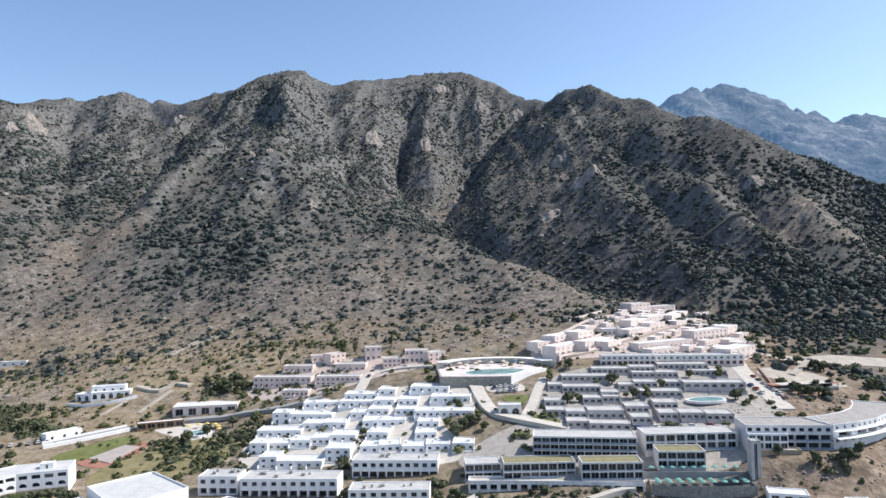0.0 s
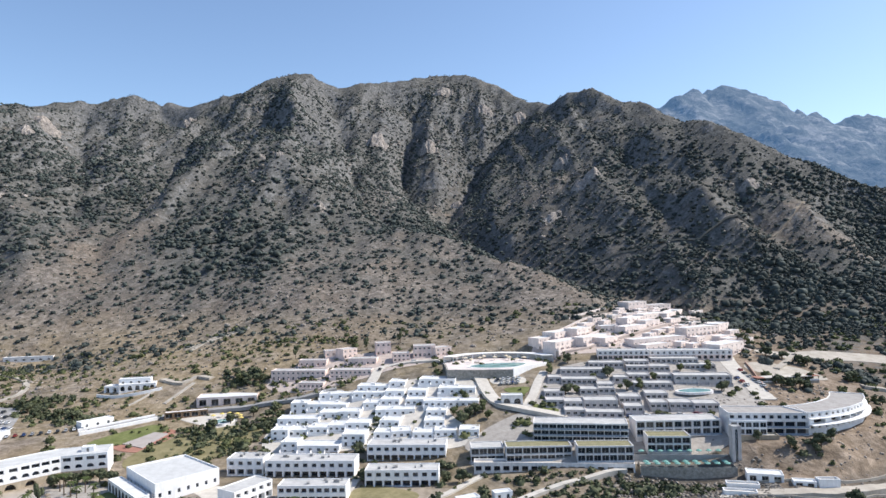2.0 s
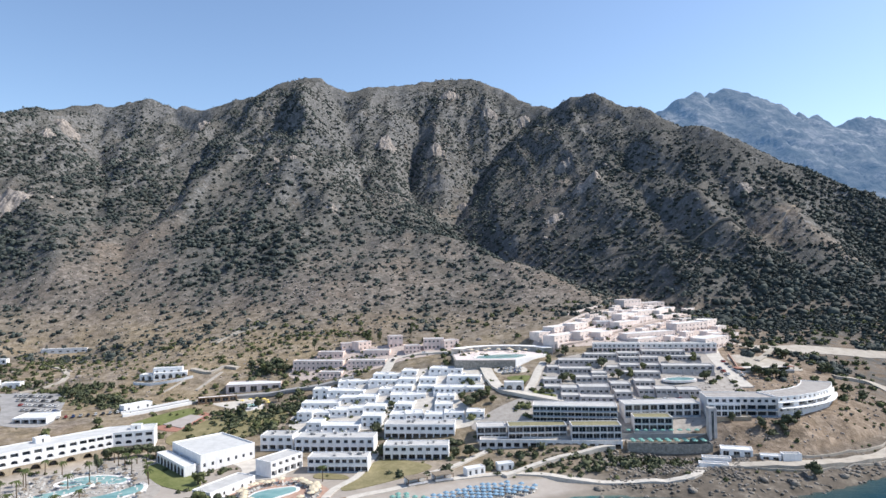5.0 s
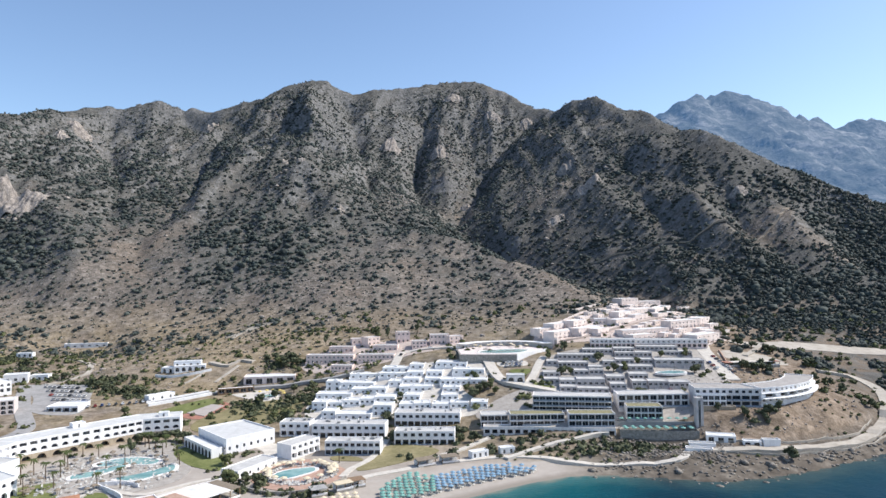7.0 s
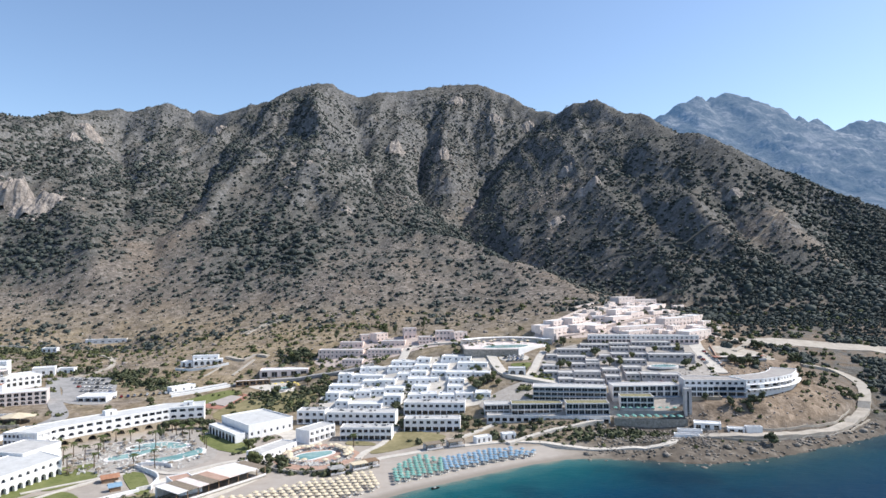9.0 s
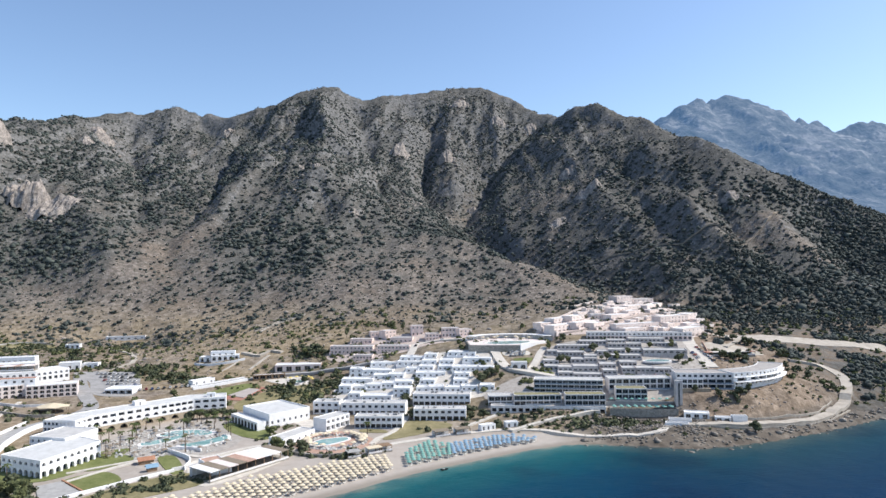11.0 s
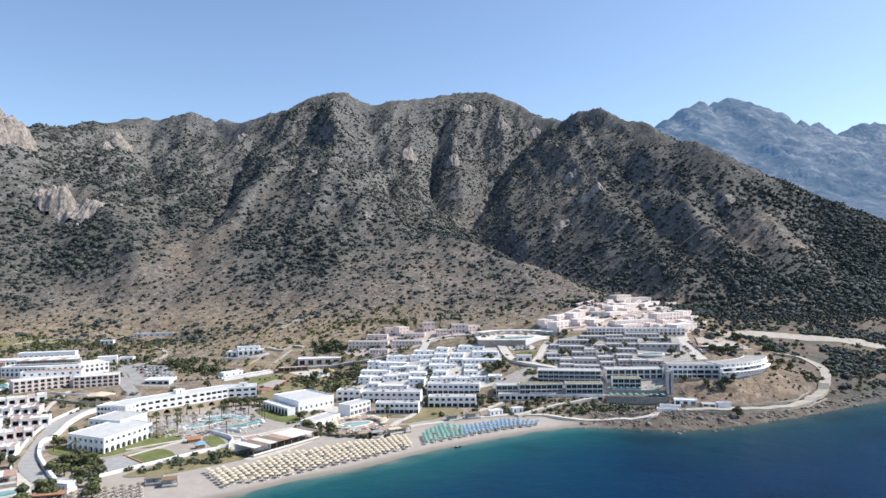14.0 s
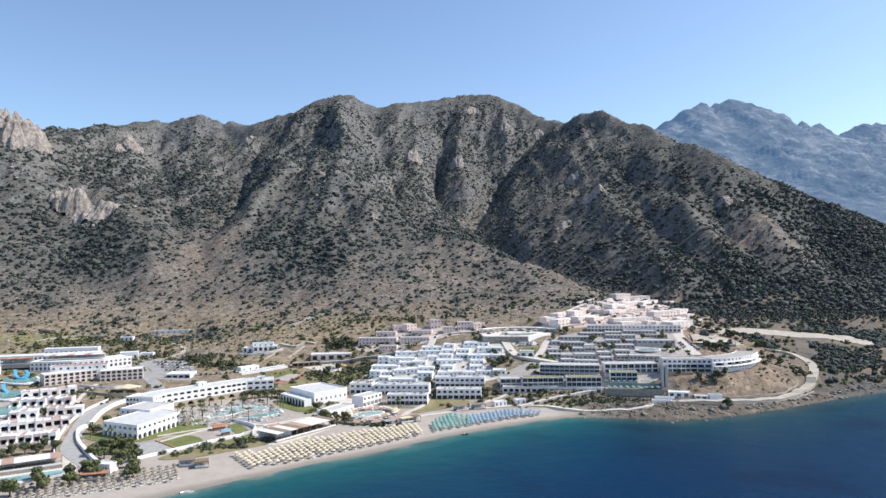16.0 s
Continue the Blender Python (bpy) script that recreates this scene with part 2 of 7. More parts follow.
MAT_STONE = mottled("dry_stone", (0.17, 0.155, 0.135), (0.44, 0.41, 0.36), 1.2, 0.95, 0.25)
MAT_CONCRETE = mottled("grey_concrete", (0.27, 0.265, 0.255), (0.40, 0.39, 0.375), 3)
MAT_BUSH = leaf_material("maquis_leaves", (0.021, 0.027, 0.026), (0.098, 0.112, 0.098))
MAT_TUFT = leaf_material("thorny_scrub", (0.060, 0.060, 0.046), (0.155, 0.148, 0.115))
MAT_TREE = leaf_material("tree_leaves", (0.036, 0.045, 0.020), (0.145, 0.155, 0.07), 3)
MAT_PINE = leaf_material("dark_tree_leaves", (0.032, 0.040, 0.023), (0.128, 0.138, 0.078), 3)
MAT_PALM = leaf_material("palm_fronds", (0.03, 0.045, 0.015), (0.12, 0.14, 0.05), 2)
MAT_BARK = mottled("bark", (0.07, 0.05, 0.035), (0.19, 0.14, 0.10), 0.5, 0.95, 0.05)
MAT_WOOD = mottled("weathered_wood", (0.16, 0.10, 0.06), (0.30, 0.21, 0.14), 0.8)
MAT_STRAWTHATCH = mottled("umbrella_thatch", (0.15, 0.122, 0.092), (0.29, 0.24, 0.185), 0.7)
MAT_CANVAS = mottled("cream_canvas", (0.54, 0.455, 0.325), (0.67, 0.575, 0.425), 1.0)
MAT_YELLOW_CANVAS = mottled("yellow_canvas", (0.60, 0.45, 0.12), (0.74, 0.58, 0.20), 1.0)
MAT_GREEN_CANVAS = mottled("green_canvas", (0.12, 0.28, 0.24), (0.23, 0.41, 0.36), 1.0)
MAT_BLUE_CANVAS = mottled("blue_canvas", (0.16, 0.265, 0.37), (0.26, 0.38, 0.48), 1.0)
MAT_LOUNGER = mottled("white_lounger", (0.45, 0.43, 0.40), (0.64, 0.62, 0.58), 1.0)
MAT_RUBBER = mottled("tyre_rubber", (0.018, 0.018, 0.018), (0.035, 0.035, 0.035), 0.3)
MAT_AQUA = mottled("aqua_slide_plastic", (0.06, 0.30, 0.45), (0.12, 0.42, 0.58), 2, 0.4)
MAT_CRAG = mottled("pale_crag", (0.10, 0.088, 0.078), (0.45, 0.395, 0.35), 6, 0.95, 1.8)
MAT_PAVE_ROSE = mottled("rosy_paving", (0.38, 0.31, 0.27), (0.54, 0.455, 0.405), 3)
MAT_ROCK = mottled("limestone", (0.075, 0.068, 0.058), (0.36, 0.32, 0.275), 8, 0.95, 1.5)
MAT_TRACK = mottled("trodden_earth", (0.24, 0.20, 0.155), (0.34, 0.285, 0.225), 6, 0.95)
MAT_RAIL = mottled("rail_glazing", (0.20, 0.25, 0.32), (0.36, 0.41, 0.47), 2, 0.25)
MAT_DECK = mottled("dark_decking", (0.07, 0.075, 0.075), (0.14, 0.145, 0.14), 1.5)
MAT_CREAM = plaster("cream_pink_plaster", (0.85, 0.735, 0.67))
MAT_PAVE_DIM = mottled("worn_paving", (0.27, 0.245, 0.22), (0.42, 0.385, 0.345), 3)

# ---------------------------------------------------------------- terrain
def value_noise(x, y, seed=0):
    """Smooth lattice noise in -1..1 for arrays of places."""
    xi, yi = np.floor(x).astype(np.int64), np.floor(y).astype(np.int64)
    fx, fy = x - xi, y - yi
    fx, fy = fx * fx * fx * (fx * (fx * 6 - 15) + 10), fy * fy * fy * (fy * (fy * 6 - 15) + 10)

    def corner(a, b):
        h = (a * 374761393 + b * 668265263 + seed * 1442695041) & 0xFFFFFFFF
        h = ((h ^ (h >> 13)) * 1274126177) & 0xFFFFFFFF
        return ((h ^ (h >> 16)) & 0xFFFF) / 32767.5 - 1.0

    a, b = corner(xi, yi), corner(xi + 1, yi)
    c, d = corner(xi, yi + 1), corner(xi + 1, yi + 1)
    return (a + (b - a) * fx) * (1 - fy) + (c + (d - c) * fx) * fy


def fractal(x, y, size, octaves=4, seed=0, ridged=False):
    total, amp, norm = 0.0, 1.0, 0.0
    for o in range(octaves):
        n = value_noise(x / size + 13.7 * o, y / size - 7.3 * o, seed + o)
        total = total + amp * ((1 - 2 * np.abs(n)) if ridged else n)
        norm, amp, size = norm + amp, amp * 0.5, size * 0.5
    return total / norm


# crest lines, gully lines and benches of the land: (x, y, z) in metres
SHORE = [(-430, -150), (-250, -20), (-134, 84), (-116, 100), (-91.7, 121.7), (-70, 136.6), (-58.3, 144.6), (-46.4, 157), (-33.4, 168.3), (-19.5, 178.6), (-4.7, 188), (10.8, 198.7), (27.2, 208.8), (44.1, 216.4), (62, 218),
         (90, 213), (108, 207), (125, 211.5), (150, 220), (196, 243), (239, 270), (284, 293), (360, 330), (450, 350), (600, 420), (800, 440), (1400, 500), (3200, 300)]
BACKSHORE = [(-470, -100, 4), (-300, 30, 3), (-172, 108, 2.6), (-117, 142, 2.6), (-60, 190, 2.6), (-20, 220, 2.8), (17, 236, 3), (72, 233, 3.5), (110, 226, 4),
             (150, 234, 5), (192, 258, 6), (232, 288, 7), (280, 312, 8), (360, 350, 10)]
BENCHES = [
    [(-212, 215, 2.6), (-195, 244, 2.3), (-172, 270, 2.3), (-152, 264, 2.3), (-132, 240, 2.4)],
    [(-500, 60, 7), (-330, 120, 6), (-230, 160, 3.2), (-150, 200, 2.6), (-80, 245, 2.8), (-40, 262, 3), (0, 264, 3.5), (40, 262, 6.5), (80, 252, 2.8),
     (112, 250, 3.8), (140, 254, 9), (172, 262, 10), (202, 276, 10), (235, 305, 11), (300, 345, 13)],
    [(-560, 180, 12), (-400, 230, 11), (-280, 280, 9.5), (-180, 300, 5), (-120, 300, 4.5), (-60, 296, 6), (-20, 296, 8), (36, 292, 15), (75, 276, 12.5), (112, 276, 15.5),
     (128, 274, 17), (155, 271.5, 17), (180, 281, 17.5), (200, 297, 18), (212, 315, 19), (230, 338, 20)],
    [(-600, 320, 22), (-420, 400, 20), (-280, 395, 13), (-200, 380, 12), (-120, 372, 11.5), (-60, 345, 15), (-20, 342, 19), (38, 325, 24), (110, 322, 25), (168, 345, 28), (232, 372, 27), (320, 400, 28)],
    [(-650, 480, 42), (-420, 500, 34), (-320, 505, 24), (-250, 435, 21), (-190, 425, 24), (-110, 430, 27), (-50, 410, 31), (-4, 392, 34), (44, 384, 35), (110, 385, 37), (168, 400, 37),
     (215, 410, 35), (290, 440, 36), (380, 440, 30)],
    [(-560, 640, 95), (-420, 571, 60), (-330, 545, 46), (-269, 545, 45), (-204, 545, 53), (-110, 498, 50), (-21, 520, 50), (42, 480, 51), (100, 470, 54), (150, 470, 50), (190, 470, 44), (240, 480, 43), (327, 450, 39), (430, 470, 40)],
]
CRESTS = []
# the skyline from the far left over the two main tops to the ridge that falls to the sea
CRESTS.append([(-2400, 1100, 330), (-1500, 1150, 380), (-1100, 1180, 407), (-950, 1220, 406), (-804, 1245, 414), (-690, 1320, 440.5), (-581, 1352, 451.9), (-500, 1340, 435.9), (-436, 1356, 450.9), (-390, 1385, 480.9), (-340, 1406, 509.1), (-280, 1425, 508), (-200, 1450, 487.8), (-140, 1482, 508.1), (-70, 1530, 529.5), (-20, 1570, 542.4), (23, 1582, 545), (75, 1560, 535.2), (130, 1520, 504.3), (190, 1450, 444.8)])
CRESTS.append([(190, 1450, 444.8), (229, 1370, 434.9), (248, 1310, 441.5), (276, 1270, 428.7), (309, 1220, 401.8), (344, 1150, 374), (346, 1080, 335.3), (356, 990, 295.9), (370, 905, 287.8), (400, 850, 246.3), (446, 812, 213), (499, 780, 180.7), (620, 740, 122), (740, 690, 80), (900, 620, 25), (980, 560, 2)])
# spurs below the skyline
CRESTS.append([(-340, 1406, 507), (-279, 1245, 393), (-245, 1020, 300), (-222, 877, 246), (-234, 792, 174), (-205, 720, 128), (-163, 660, 97), (-125, 560, 68)])
CRESTS.append([(-222, 877, 246), (-157, 800, 166), (-102, 800, 148), (-52, 760, 132), (-14, 735, 122), (22, 705, 108), (56, 670, 95), (85, 620, 84), (104, 570, 76), (118, 530, 66)])
CRESTS.append([(-140, 1482, 495), (-120, 1370, 400), (-118, 1225, 296), (-95, 1080, 226)])
CRESTS.append([(23, 1582, 545), (-20, 1440, 445), (-32, 1255, 328), (-15, 1150, 255)])
CRESTS.append([(130, 1520, 492), (97, 1438, 440), (76, 1334, 340), (70, 1240, 285)])
CRESTS.append([(276, 1270, 428.7), (200, 1138, 320), (210, 1040, 262), (227, 970, 233), (203, 905, 208), (215, 800, 158), (231, 723, 126), (223, 597, 84), (215, 545, 60)])
CRESTS.append([(356, 990, 295.9), (297, 942, 273), (295, 857, 203), (287, 689, 149), (300, 610, 96), (275, 552, 54)])
CRESTS.append([(446, 812, 213), (388, 765, 180), (378, 688, 142), (393, 613, 90), (410, 540, 60)])
CRESTS.append([(-804, 1245, 420), (-650, 1050, 318), (-610, 960, 250), (-580, 862, 210), (-500, 745, 160), (-432, 668, 127), (-400, 620, 94)])
CRESTS.append([(-581, 1352, 410), (-500, 1250, 362), (-420, 1120, 320), (-318, 958, 294), (-352, 900, 254), (-345, 800, 190), (-330, 740, 142), (-300, 680, 112), (-290, 600, 68)])
CRESTS.append([(-1100, 1180, 400), (-900, 1000, 330), (-760, 870, 320), (-690, 800, 240), (-619, 770, 170), (-560, 690, 110)])
# the far range behind the right ridge
CRESTS.append([(560, 1900, 470), (697, 2080, 582.9), (764, 2140, 612.3), (795, 2162, 632), (825, 2180, 641), (856, 2192, 663), (888, 2200, 664), (915, 2206, 660), (941, 2210, 653), (1001, 2220, 644.9), (1081, 2250, 632.2), (1161, 2290, 604), (1232, 2350, 612), (1296, 2380, 618), (1345, 2400, 616), (1410, 2440, 552.3), (1474, 2480, 542.3), (1640, 2560, 520), (2000, 2750, 480), (2600, 2900, 430)])
CRESTS.append([(888, 2200, 664), (930, 1900, 470), (951, 1674, 359), (1000, 1450, 260), (1100, 1150, 140), (1200, 900, 40)])
CRESTS.append([(1296, 2380, 597), (1300, 2000, 420), (1400, 1600, 230), (1500, 1200, 80)])
CRESTS.append([(1700, 3200, 680), (2098, 3317, 785), (2500, 3400, 700), (3100, 3300, 600)])
CRESTS.append([(-2400, 1700, 300), (-800, 1750, 330), (0, 1950, 400), (560, 1900, 480)])
CRESTS.append([(-2600, 4200, 100), (0, 4300, 150), (3400, 4300, 200)])
# the spur on the right of the ravine
CRESTS.append([(228, 1400, 432), (136, 1250, 325), (91, 1150, 269), (63, 1060, 218), (70, 950, 172), (82, 850, 128)])
GULLIES = []
GULLIES.append([(170, 1400, 405), (100, 1300, 322), (60, 1225, 262), (37, 1131, 215), (14, 1060, 182), (0, 1000, 158), (34, 880, 112), (95, 770, 80), (150, 660, 62), (195, 560, 50), (262, 500, 42)])
GULLIES.append([(-60, 1440, 440), (-75, 1300, 320), (-70, 1150, 240), (-40, 1040, 185)])
GULLIES.append([(-240, 1400, 450), (-190, 1250, 330), (-150, 1060, 245), (-110, 900, 190), (-70, 810, 150)])
GULLIES.append([(-470, 1300, 395), (-420, 1000, 250), (-385, 860, 190), (-385, 723, 146), (-345, 640, 92)])
GULLIES.append([(-700, 1280, 395), (-640, 1150, 312), (-520, 940, 226), (-470, 800, 165)])
GULLIES.append([(300, 1180, 372), (290, 1060, 296), (262, 940, 235), (255, 800, 172), (262, 690, 132), (262, 600, 82)])
GULLIES.append([(380, 880, 262), (345, 800, 205), (335, 700, 134), (345, 600, 80)])
GULLIES.append([(600, 1500, 300), (560, 1250, 220), (640, 1000, 150), (760, 800, 70), (860, 690, 24)])
GULLIES.append([(483, 780, 170), (466, 725, 126), (448, 665, 88), (438, 610, 62)])


def along(line, step):
    pts = []
    for a, b in zip(line[:-1], line[1:]):
        a, b = np.array(a, float), np.array(b, float)
        n = max(1, int(np.hypot(*(b - a)[:2]) / step))
        pts += [a + (b - a) * k / n for k in range(n)]
    return np.array(pts + [np.array(line[-1], float)])


def shore_offset(x, y):
    """Metres inland (plus) or out at sea (minus) of the waterline."""
    best, side = np.full(np.shape(x), 1e9), np.zeros(np.shape(x))
    for (ax, ay), (bx, by) in zip(SHORE[:-1], SHORE[1:]):
        dx, dy = bx - ax, by - ay
        k = np.clip(((x - ax) * dx + (y - ay) * dy) / (dx * dx + dy * dy), 0, 1)
        d = np.hypot(x - ax - k * dx, y - ay - k * dy)
        s = np.sign(dx * (y - ay) - dy * (x - ax))
        near = d < best
        best, side = np.where(near, d, best), np.where(near, s, side)
    return best * side


GX0, GY0, GSTEP, GNX, GNY = -2500.0, -200.0, 12.0, 500, 384


def relax_land():
    """The land between its crest, gully and bench lines: each spot is the mean of its neighbours, as a stretched skin."""
    fixed = np.concatenate([along(l, 5) for l in BENCHES + CRESTS + GULLIES + [BACKSHORE]])
    height = None
    for level in (16, 8, 4, 2, 1):
        step, nx, ny = GSTEP * level, GNX // level + 1, GNY // level + 1
        i = np.clip(((fixed[:, 0] - GX0) / step).round().astype(int), 0, nx - 1)
        j = np.clip(((fixed[:, 1] - GY0) / step).round().astype(int), 0, ny - 1)
        total, count = np.zeros((ny, nx)), np.zeros((ny, nx))
        np.add.at(total, (j, i), fixed[:, 2])
        np.add.at(count, (j, i), 1)
        xx, yy = np.meshgrid(GX0 + step * np.arange(nx), GY0 + step * np.arange(ny))
        off = shore_offset(xx, yy)
        known = count > 0
        value = np.where(known, total / np.maximum(count, 1), 0.0)
        wet = (off < 0) & ~known
        value = np.where(wet, np.maximum(-14.0, off * 0.09), value)
        known |= wet
        if height is None:
            height = np.full((ny, nx), 60.0)
        else:
            oy, ox = height.shape
            a = np.clip((yy - GY0) / (2 * step), 0, oy - 1.001)
            b = np.clip((xx - GX0) / (2 * step), 0, ox - 1.001)
            ia, ib = a.astype(int), b.astype(int)
            fa, fb = a - ia, b - ib
            ja, jb = np.minimum(ia + 1, oy - 1), np.minimum(ib + 1, ox - 1)
            height = ((height[ia, ib] * (1 - fb) + height[ia, jb] * fb) * (1 - fa)
                      + (height[ja, ib] * (1 - fb) + height[ja, jb] * fb) * fa)
        for sweep in range(260 if level > 2 else 70):
            height = np.where(known, value, height)
            p = np.pad(height, 1, mode="edge")
            height = (p[:-2, 1:-1] + p[2:, 1:-1] + p[1:-1, :-2] + p[1:-1, 2:]) * 0.25
        height = np.where(known, 0.9 * value + 0.1 * height, height)
    return height


LAND = relax_land()


def smooth_land(x, y):
    a, b = np.clip((np.asarray(y, float) - GY0) / GSTEP, 0, LAND.shape[0] - 1.001), np.clip((np.asarray(x, float) - GX0) / GSTEP, 0, LAND.shape[1] - 1.001)
    ia, ib = a.astype(int), b.astype(int)
    fa, fb = a - ia, b - ib
    ja, jb = np.minimum(ia + 1, LAND.shape[0] - 1), np.minimum(ib + 1, LAND.shape[1] - 1)
    return (LAND[ia, ib] * (1 - fb) + LAND[ia, jb] * fb) * (1 - fa) + (LAND[ja, ib] * (1 - fb) + LAND[ja, jb] * fb) * fa


def line_fall(lines, x, y, reach):
    """1 on the lines, falling off as a sharp fold over the reach in metres."""
    total = np.zeros(np.shape(x))
    for line in lines:
        best = np.full(np.shape(x), 1e9)
        for (ax, ay, az), (bx, by, bz) in zip(line[:-1], line[1:]):
            dx, dy = bx - ax, by - ay
            k = np.clip(((x - ax) * dx + (y - ay) * dy) / (dx * dx + dy * dy), 0, 1)
            best = np.minimum(best, np.hypot(x - ax - k * dx, y - ay - k * dy) * (1.6 - 0.6 * np.clip(k + (line[0] != (ax, ay, az)), 0, 1)))
        total = np.maximum(total, np.exp(-best / reach))
    return total


def crest_distance(x, y):
    """Metres in plan to the nearest of the two skyline crests."""
    best = np.full(np.shape(x), 1e9)
    for line in CRESTS[:2]:
        for (ax, ay, az), (bx, by, bz) in zip(line[:-1], line[1:]):
            dx, dy = bx - ax, by - ay
            k = np.clip(((x - ax) * dx + (y - ay) * dy) / (dx * dx + dy * dy), 0, 1)
            best = np.minimum(best, np.hypot(x - ax - k * dx, y - ay - k * dy))
    return best


# how the maquis stands: (x, y, half length, half width, thicker or thinner)
SCRUB_THICK = [(-649, 939, 112, 89, 0.35), (-575, 1036, 117, 148, 0.4), (-436, 932, 55, 85, 0.35), (-277, 736, 58, 63, 0.5), (-240, 680, 47, 45, 0.3), (-235, 800, 60, 70, 0.3), (-170, 690, 40, 50, 0.2), (-355, 1100, 63, 171, 0.3), (-502, 683, 60, 55, 0.9), (-560, 720, 60, 50, 0.5),
               (8, 852, 47, 110, 0.6), (-148, 802, 53, 59, 0.2), (55, 1143, 31, 131, 0.35), (109, 904, 25, 69, 0.05), (284, 904, 87, 96, 0.1), (220, 762, 59, 73, 0.1), (363, 832, 75, 51, 0.3), (470, 720, 60, 80, 1.0), (520, 640, 90, 60, 0.6),
               (288, 560, 95, 47, 0.6), (338, 492, 80, 50, 0.8), (420, 560, 90, 60, 0.6), (176, 650, 70, 35, 0.45), (-71, 1228, 24, 180, 0.3)]
SCRUB_THIN = [(-362, 651, 61, 97, -0.34), (-459, 596, 48, 43, -0.55), (-375, 736, 45, 61, -0.25), (-244, 550, 51, 34, -0.3), (-136, 550, 60, 53, -0.18), (-65, 604, 52, 78, -0.16), (-7, 648, 49, 80, -0.38),
              (46, 568, 71, 66, -0.32), (95, 531, 36, 56, -0.32), (128, 842, 14, 66, -0.4), (179, 944, 35, 56, -0.35), (17, 1064, 25, 72, -0.55), (368, 692, 36, 18, -0.75), (404, 640, 26, 46, -1.0), (255, 645, 52, 26, -0.3),
              (59, 1401, 140, 131, -0.1), (296, 1150, 97, 48, -0.45), (-722, 1237, 218, 60, -0.15)]


def cover(x, y):
    """How thickly the maquis stands, 0 to 1."""
    z = smooth_land(x, y)
    c = 0.52 + 0.30 * fractal(x, y, 120, 3, 71) + 0.42 * fractal(x, y, 30, 3, 75)
    c += 0.05 * np.clip((x - 130) / 80, 0, 1) * np.clip((y - 520) / 60, 0, 1)
    c -= 0.12 * np.clip((66 - z) / 30, 0, 1) * (x < 170)
    for cx, cy, rx, ry, amount in SCRUB_THICK + SCRUB_THIN:
        c += 0.8 * amount * np.exp(-(((x - cx) / rx) ** 2 + ((y - cy) / ry) ** 2))
    return np.clip(c, 0.02, 1)


def ground_z(x, y):
    """Height of the land at places x, y, with its rock ribs and hummocks."""
    x, y = np.asarray(x, float), np.asarray(y, float)
    z = smooth_land(x, y)
    wild = np.clip((z - 34) / 60, 0, 1) * np.clip((y - 440) / 80, 0, 1)
    wild = wild * (0.38 + 0.62 * np.clip((crest_distance(x, y) - 8) / 100, 0, 1))
    high = np.clip((z - 120) / 200, 0, 1)
    bend = fractal(x, y, 260, 2, 5) * 60
    z = z + wild * (8 + 24 * high) * (fractal(x + bend, y * 0.45 + bend, 110, 4, 11, ridged=True) - 0.2)
    z = z + wild * (3.0 + 7.5 * high) * (fractal(x * 1.15 - bend * 0.6, y * 0.5 + bend, 44, 3, 17, ridged=True) - 0.2)
    z = z + wild * (1.6 + 2.4 * high) * fractal(x, y, 26, 3, 23)
    z = z + wild * high * 4.5 * np.clip(fractal(x * 1.6, y * 0.7, 34, 3, 41, ridged=True) - 0.15, 0, 1)
    fold = np.clip((z - 60) / 120, 0, 1) * np.clip((crest_distance(x, y) - 30) / 120, 0, 1) * (y < 1600)
    z = z - fold * 17 * line_fall(GULLIES[:7] + GULLIES[8:], x + 0.1 * bend, y, 26) + fold * 9 * line_fall(CRESTS[2:13] + CRESTS[19:], x, y, 30)
    far = np.clip((y - 1620) / 200, 0, 1) * np.clip((x - 400) / 200, 0, 1)
    z = z + far * (9 * (fractal(x + bend, y, 170, 4, 61, ridged=True) - 0.3) + 5 * fractal(x, y, 50, 3, 67))
    off = shore_offset(x, y)
    rocky = np.clip((x - 60) / 30, 0, 1) * np.clip((26 - np.abs(off - 6)) / 14, 0, 1)
    z = z + rocky * (1.1 * fractal(x, y, 7, 3, 31) + 0.5)
    z = np.where(off < 26, np.minimum(z, np.where(off > 0, 0.09 * off + rocky * (1.6 + fractal(x, y, 6, 2, 37)), 0.09 * off) + np.clip(off - 14, 0, 30) * 0.3), z)
    z = np.where((off > 0) & (off < 26), np.maximum(z, 0.06 * off), z)
    # the bench cut into the slope for the pool terrace
    z = np.minimum(z, 33.6 + 36 * np.maximum(np.hypot((x - 29) / 36, (y - 394) / 27) - 1.0, 0))
    return z

# ---------------------------------------------------------------- land and sea
def grid_mesh(name, x, y, z, mat, smooth=True, attr=None):
    ny, nx = x.shape
    me = bpy.data.meshes.new(name)
    k = np.arange(ny * nx).reshape(ny, nx)
    quads = np.stack([k[:-1, :-1], k[:-1, 1:], k[1:, 1:], k[1:, :-1]], -1).reshape(-1, 4)
    me.vertices.add(ny * nx)
    me.vertices.foreach_set("co", np.stack([x, y, z], -1).astype(np.float32).ravel())
    me.loops.add(quads.size)
    me.loops.foreach_set("vertex_index", quads.astype(np.int32).ravel())
    me.polygons.add(len(quads))
    me.polygons.foreach_set("loop_start", np.arange(0, quads.size, 4, dtype=np.int32))
    me.polygons.foreach_set("use_smooth", np.full(len(quads), smooth))
    me.update(calc_edges=True)
    if attr:
        a = me.attributes.new(attr[0], "FLOAT", "POINT")
        a.data.foreach_set("value", attr[1].astype(np.float32).ravel())
    me.materials.append(mat)
    return new(name, me)


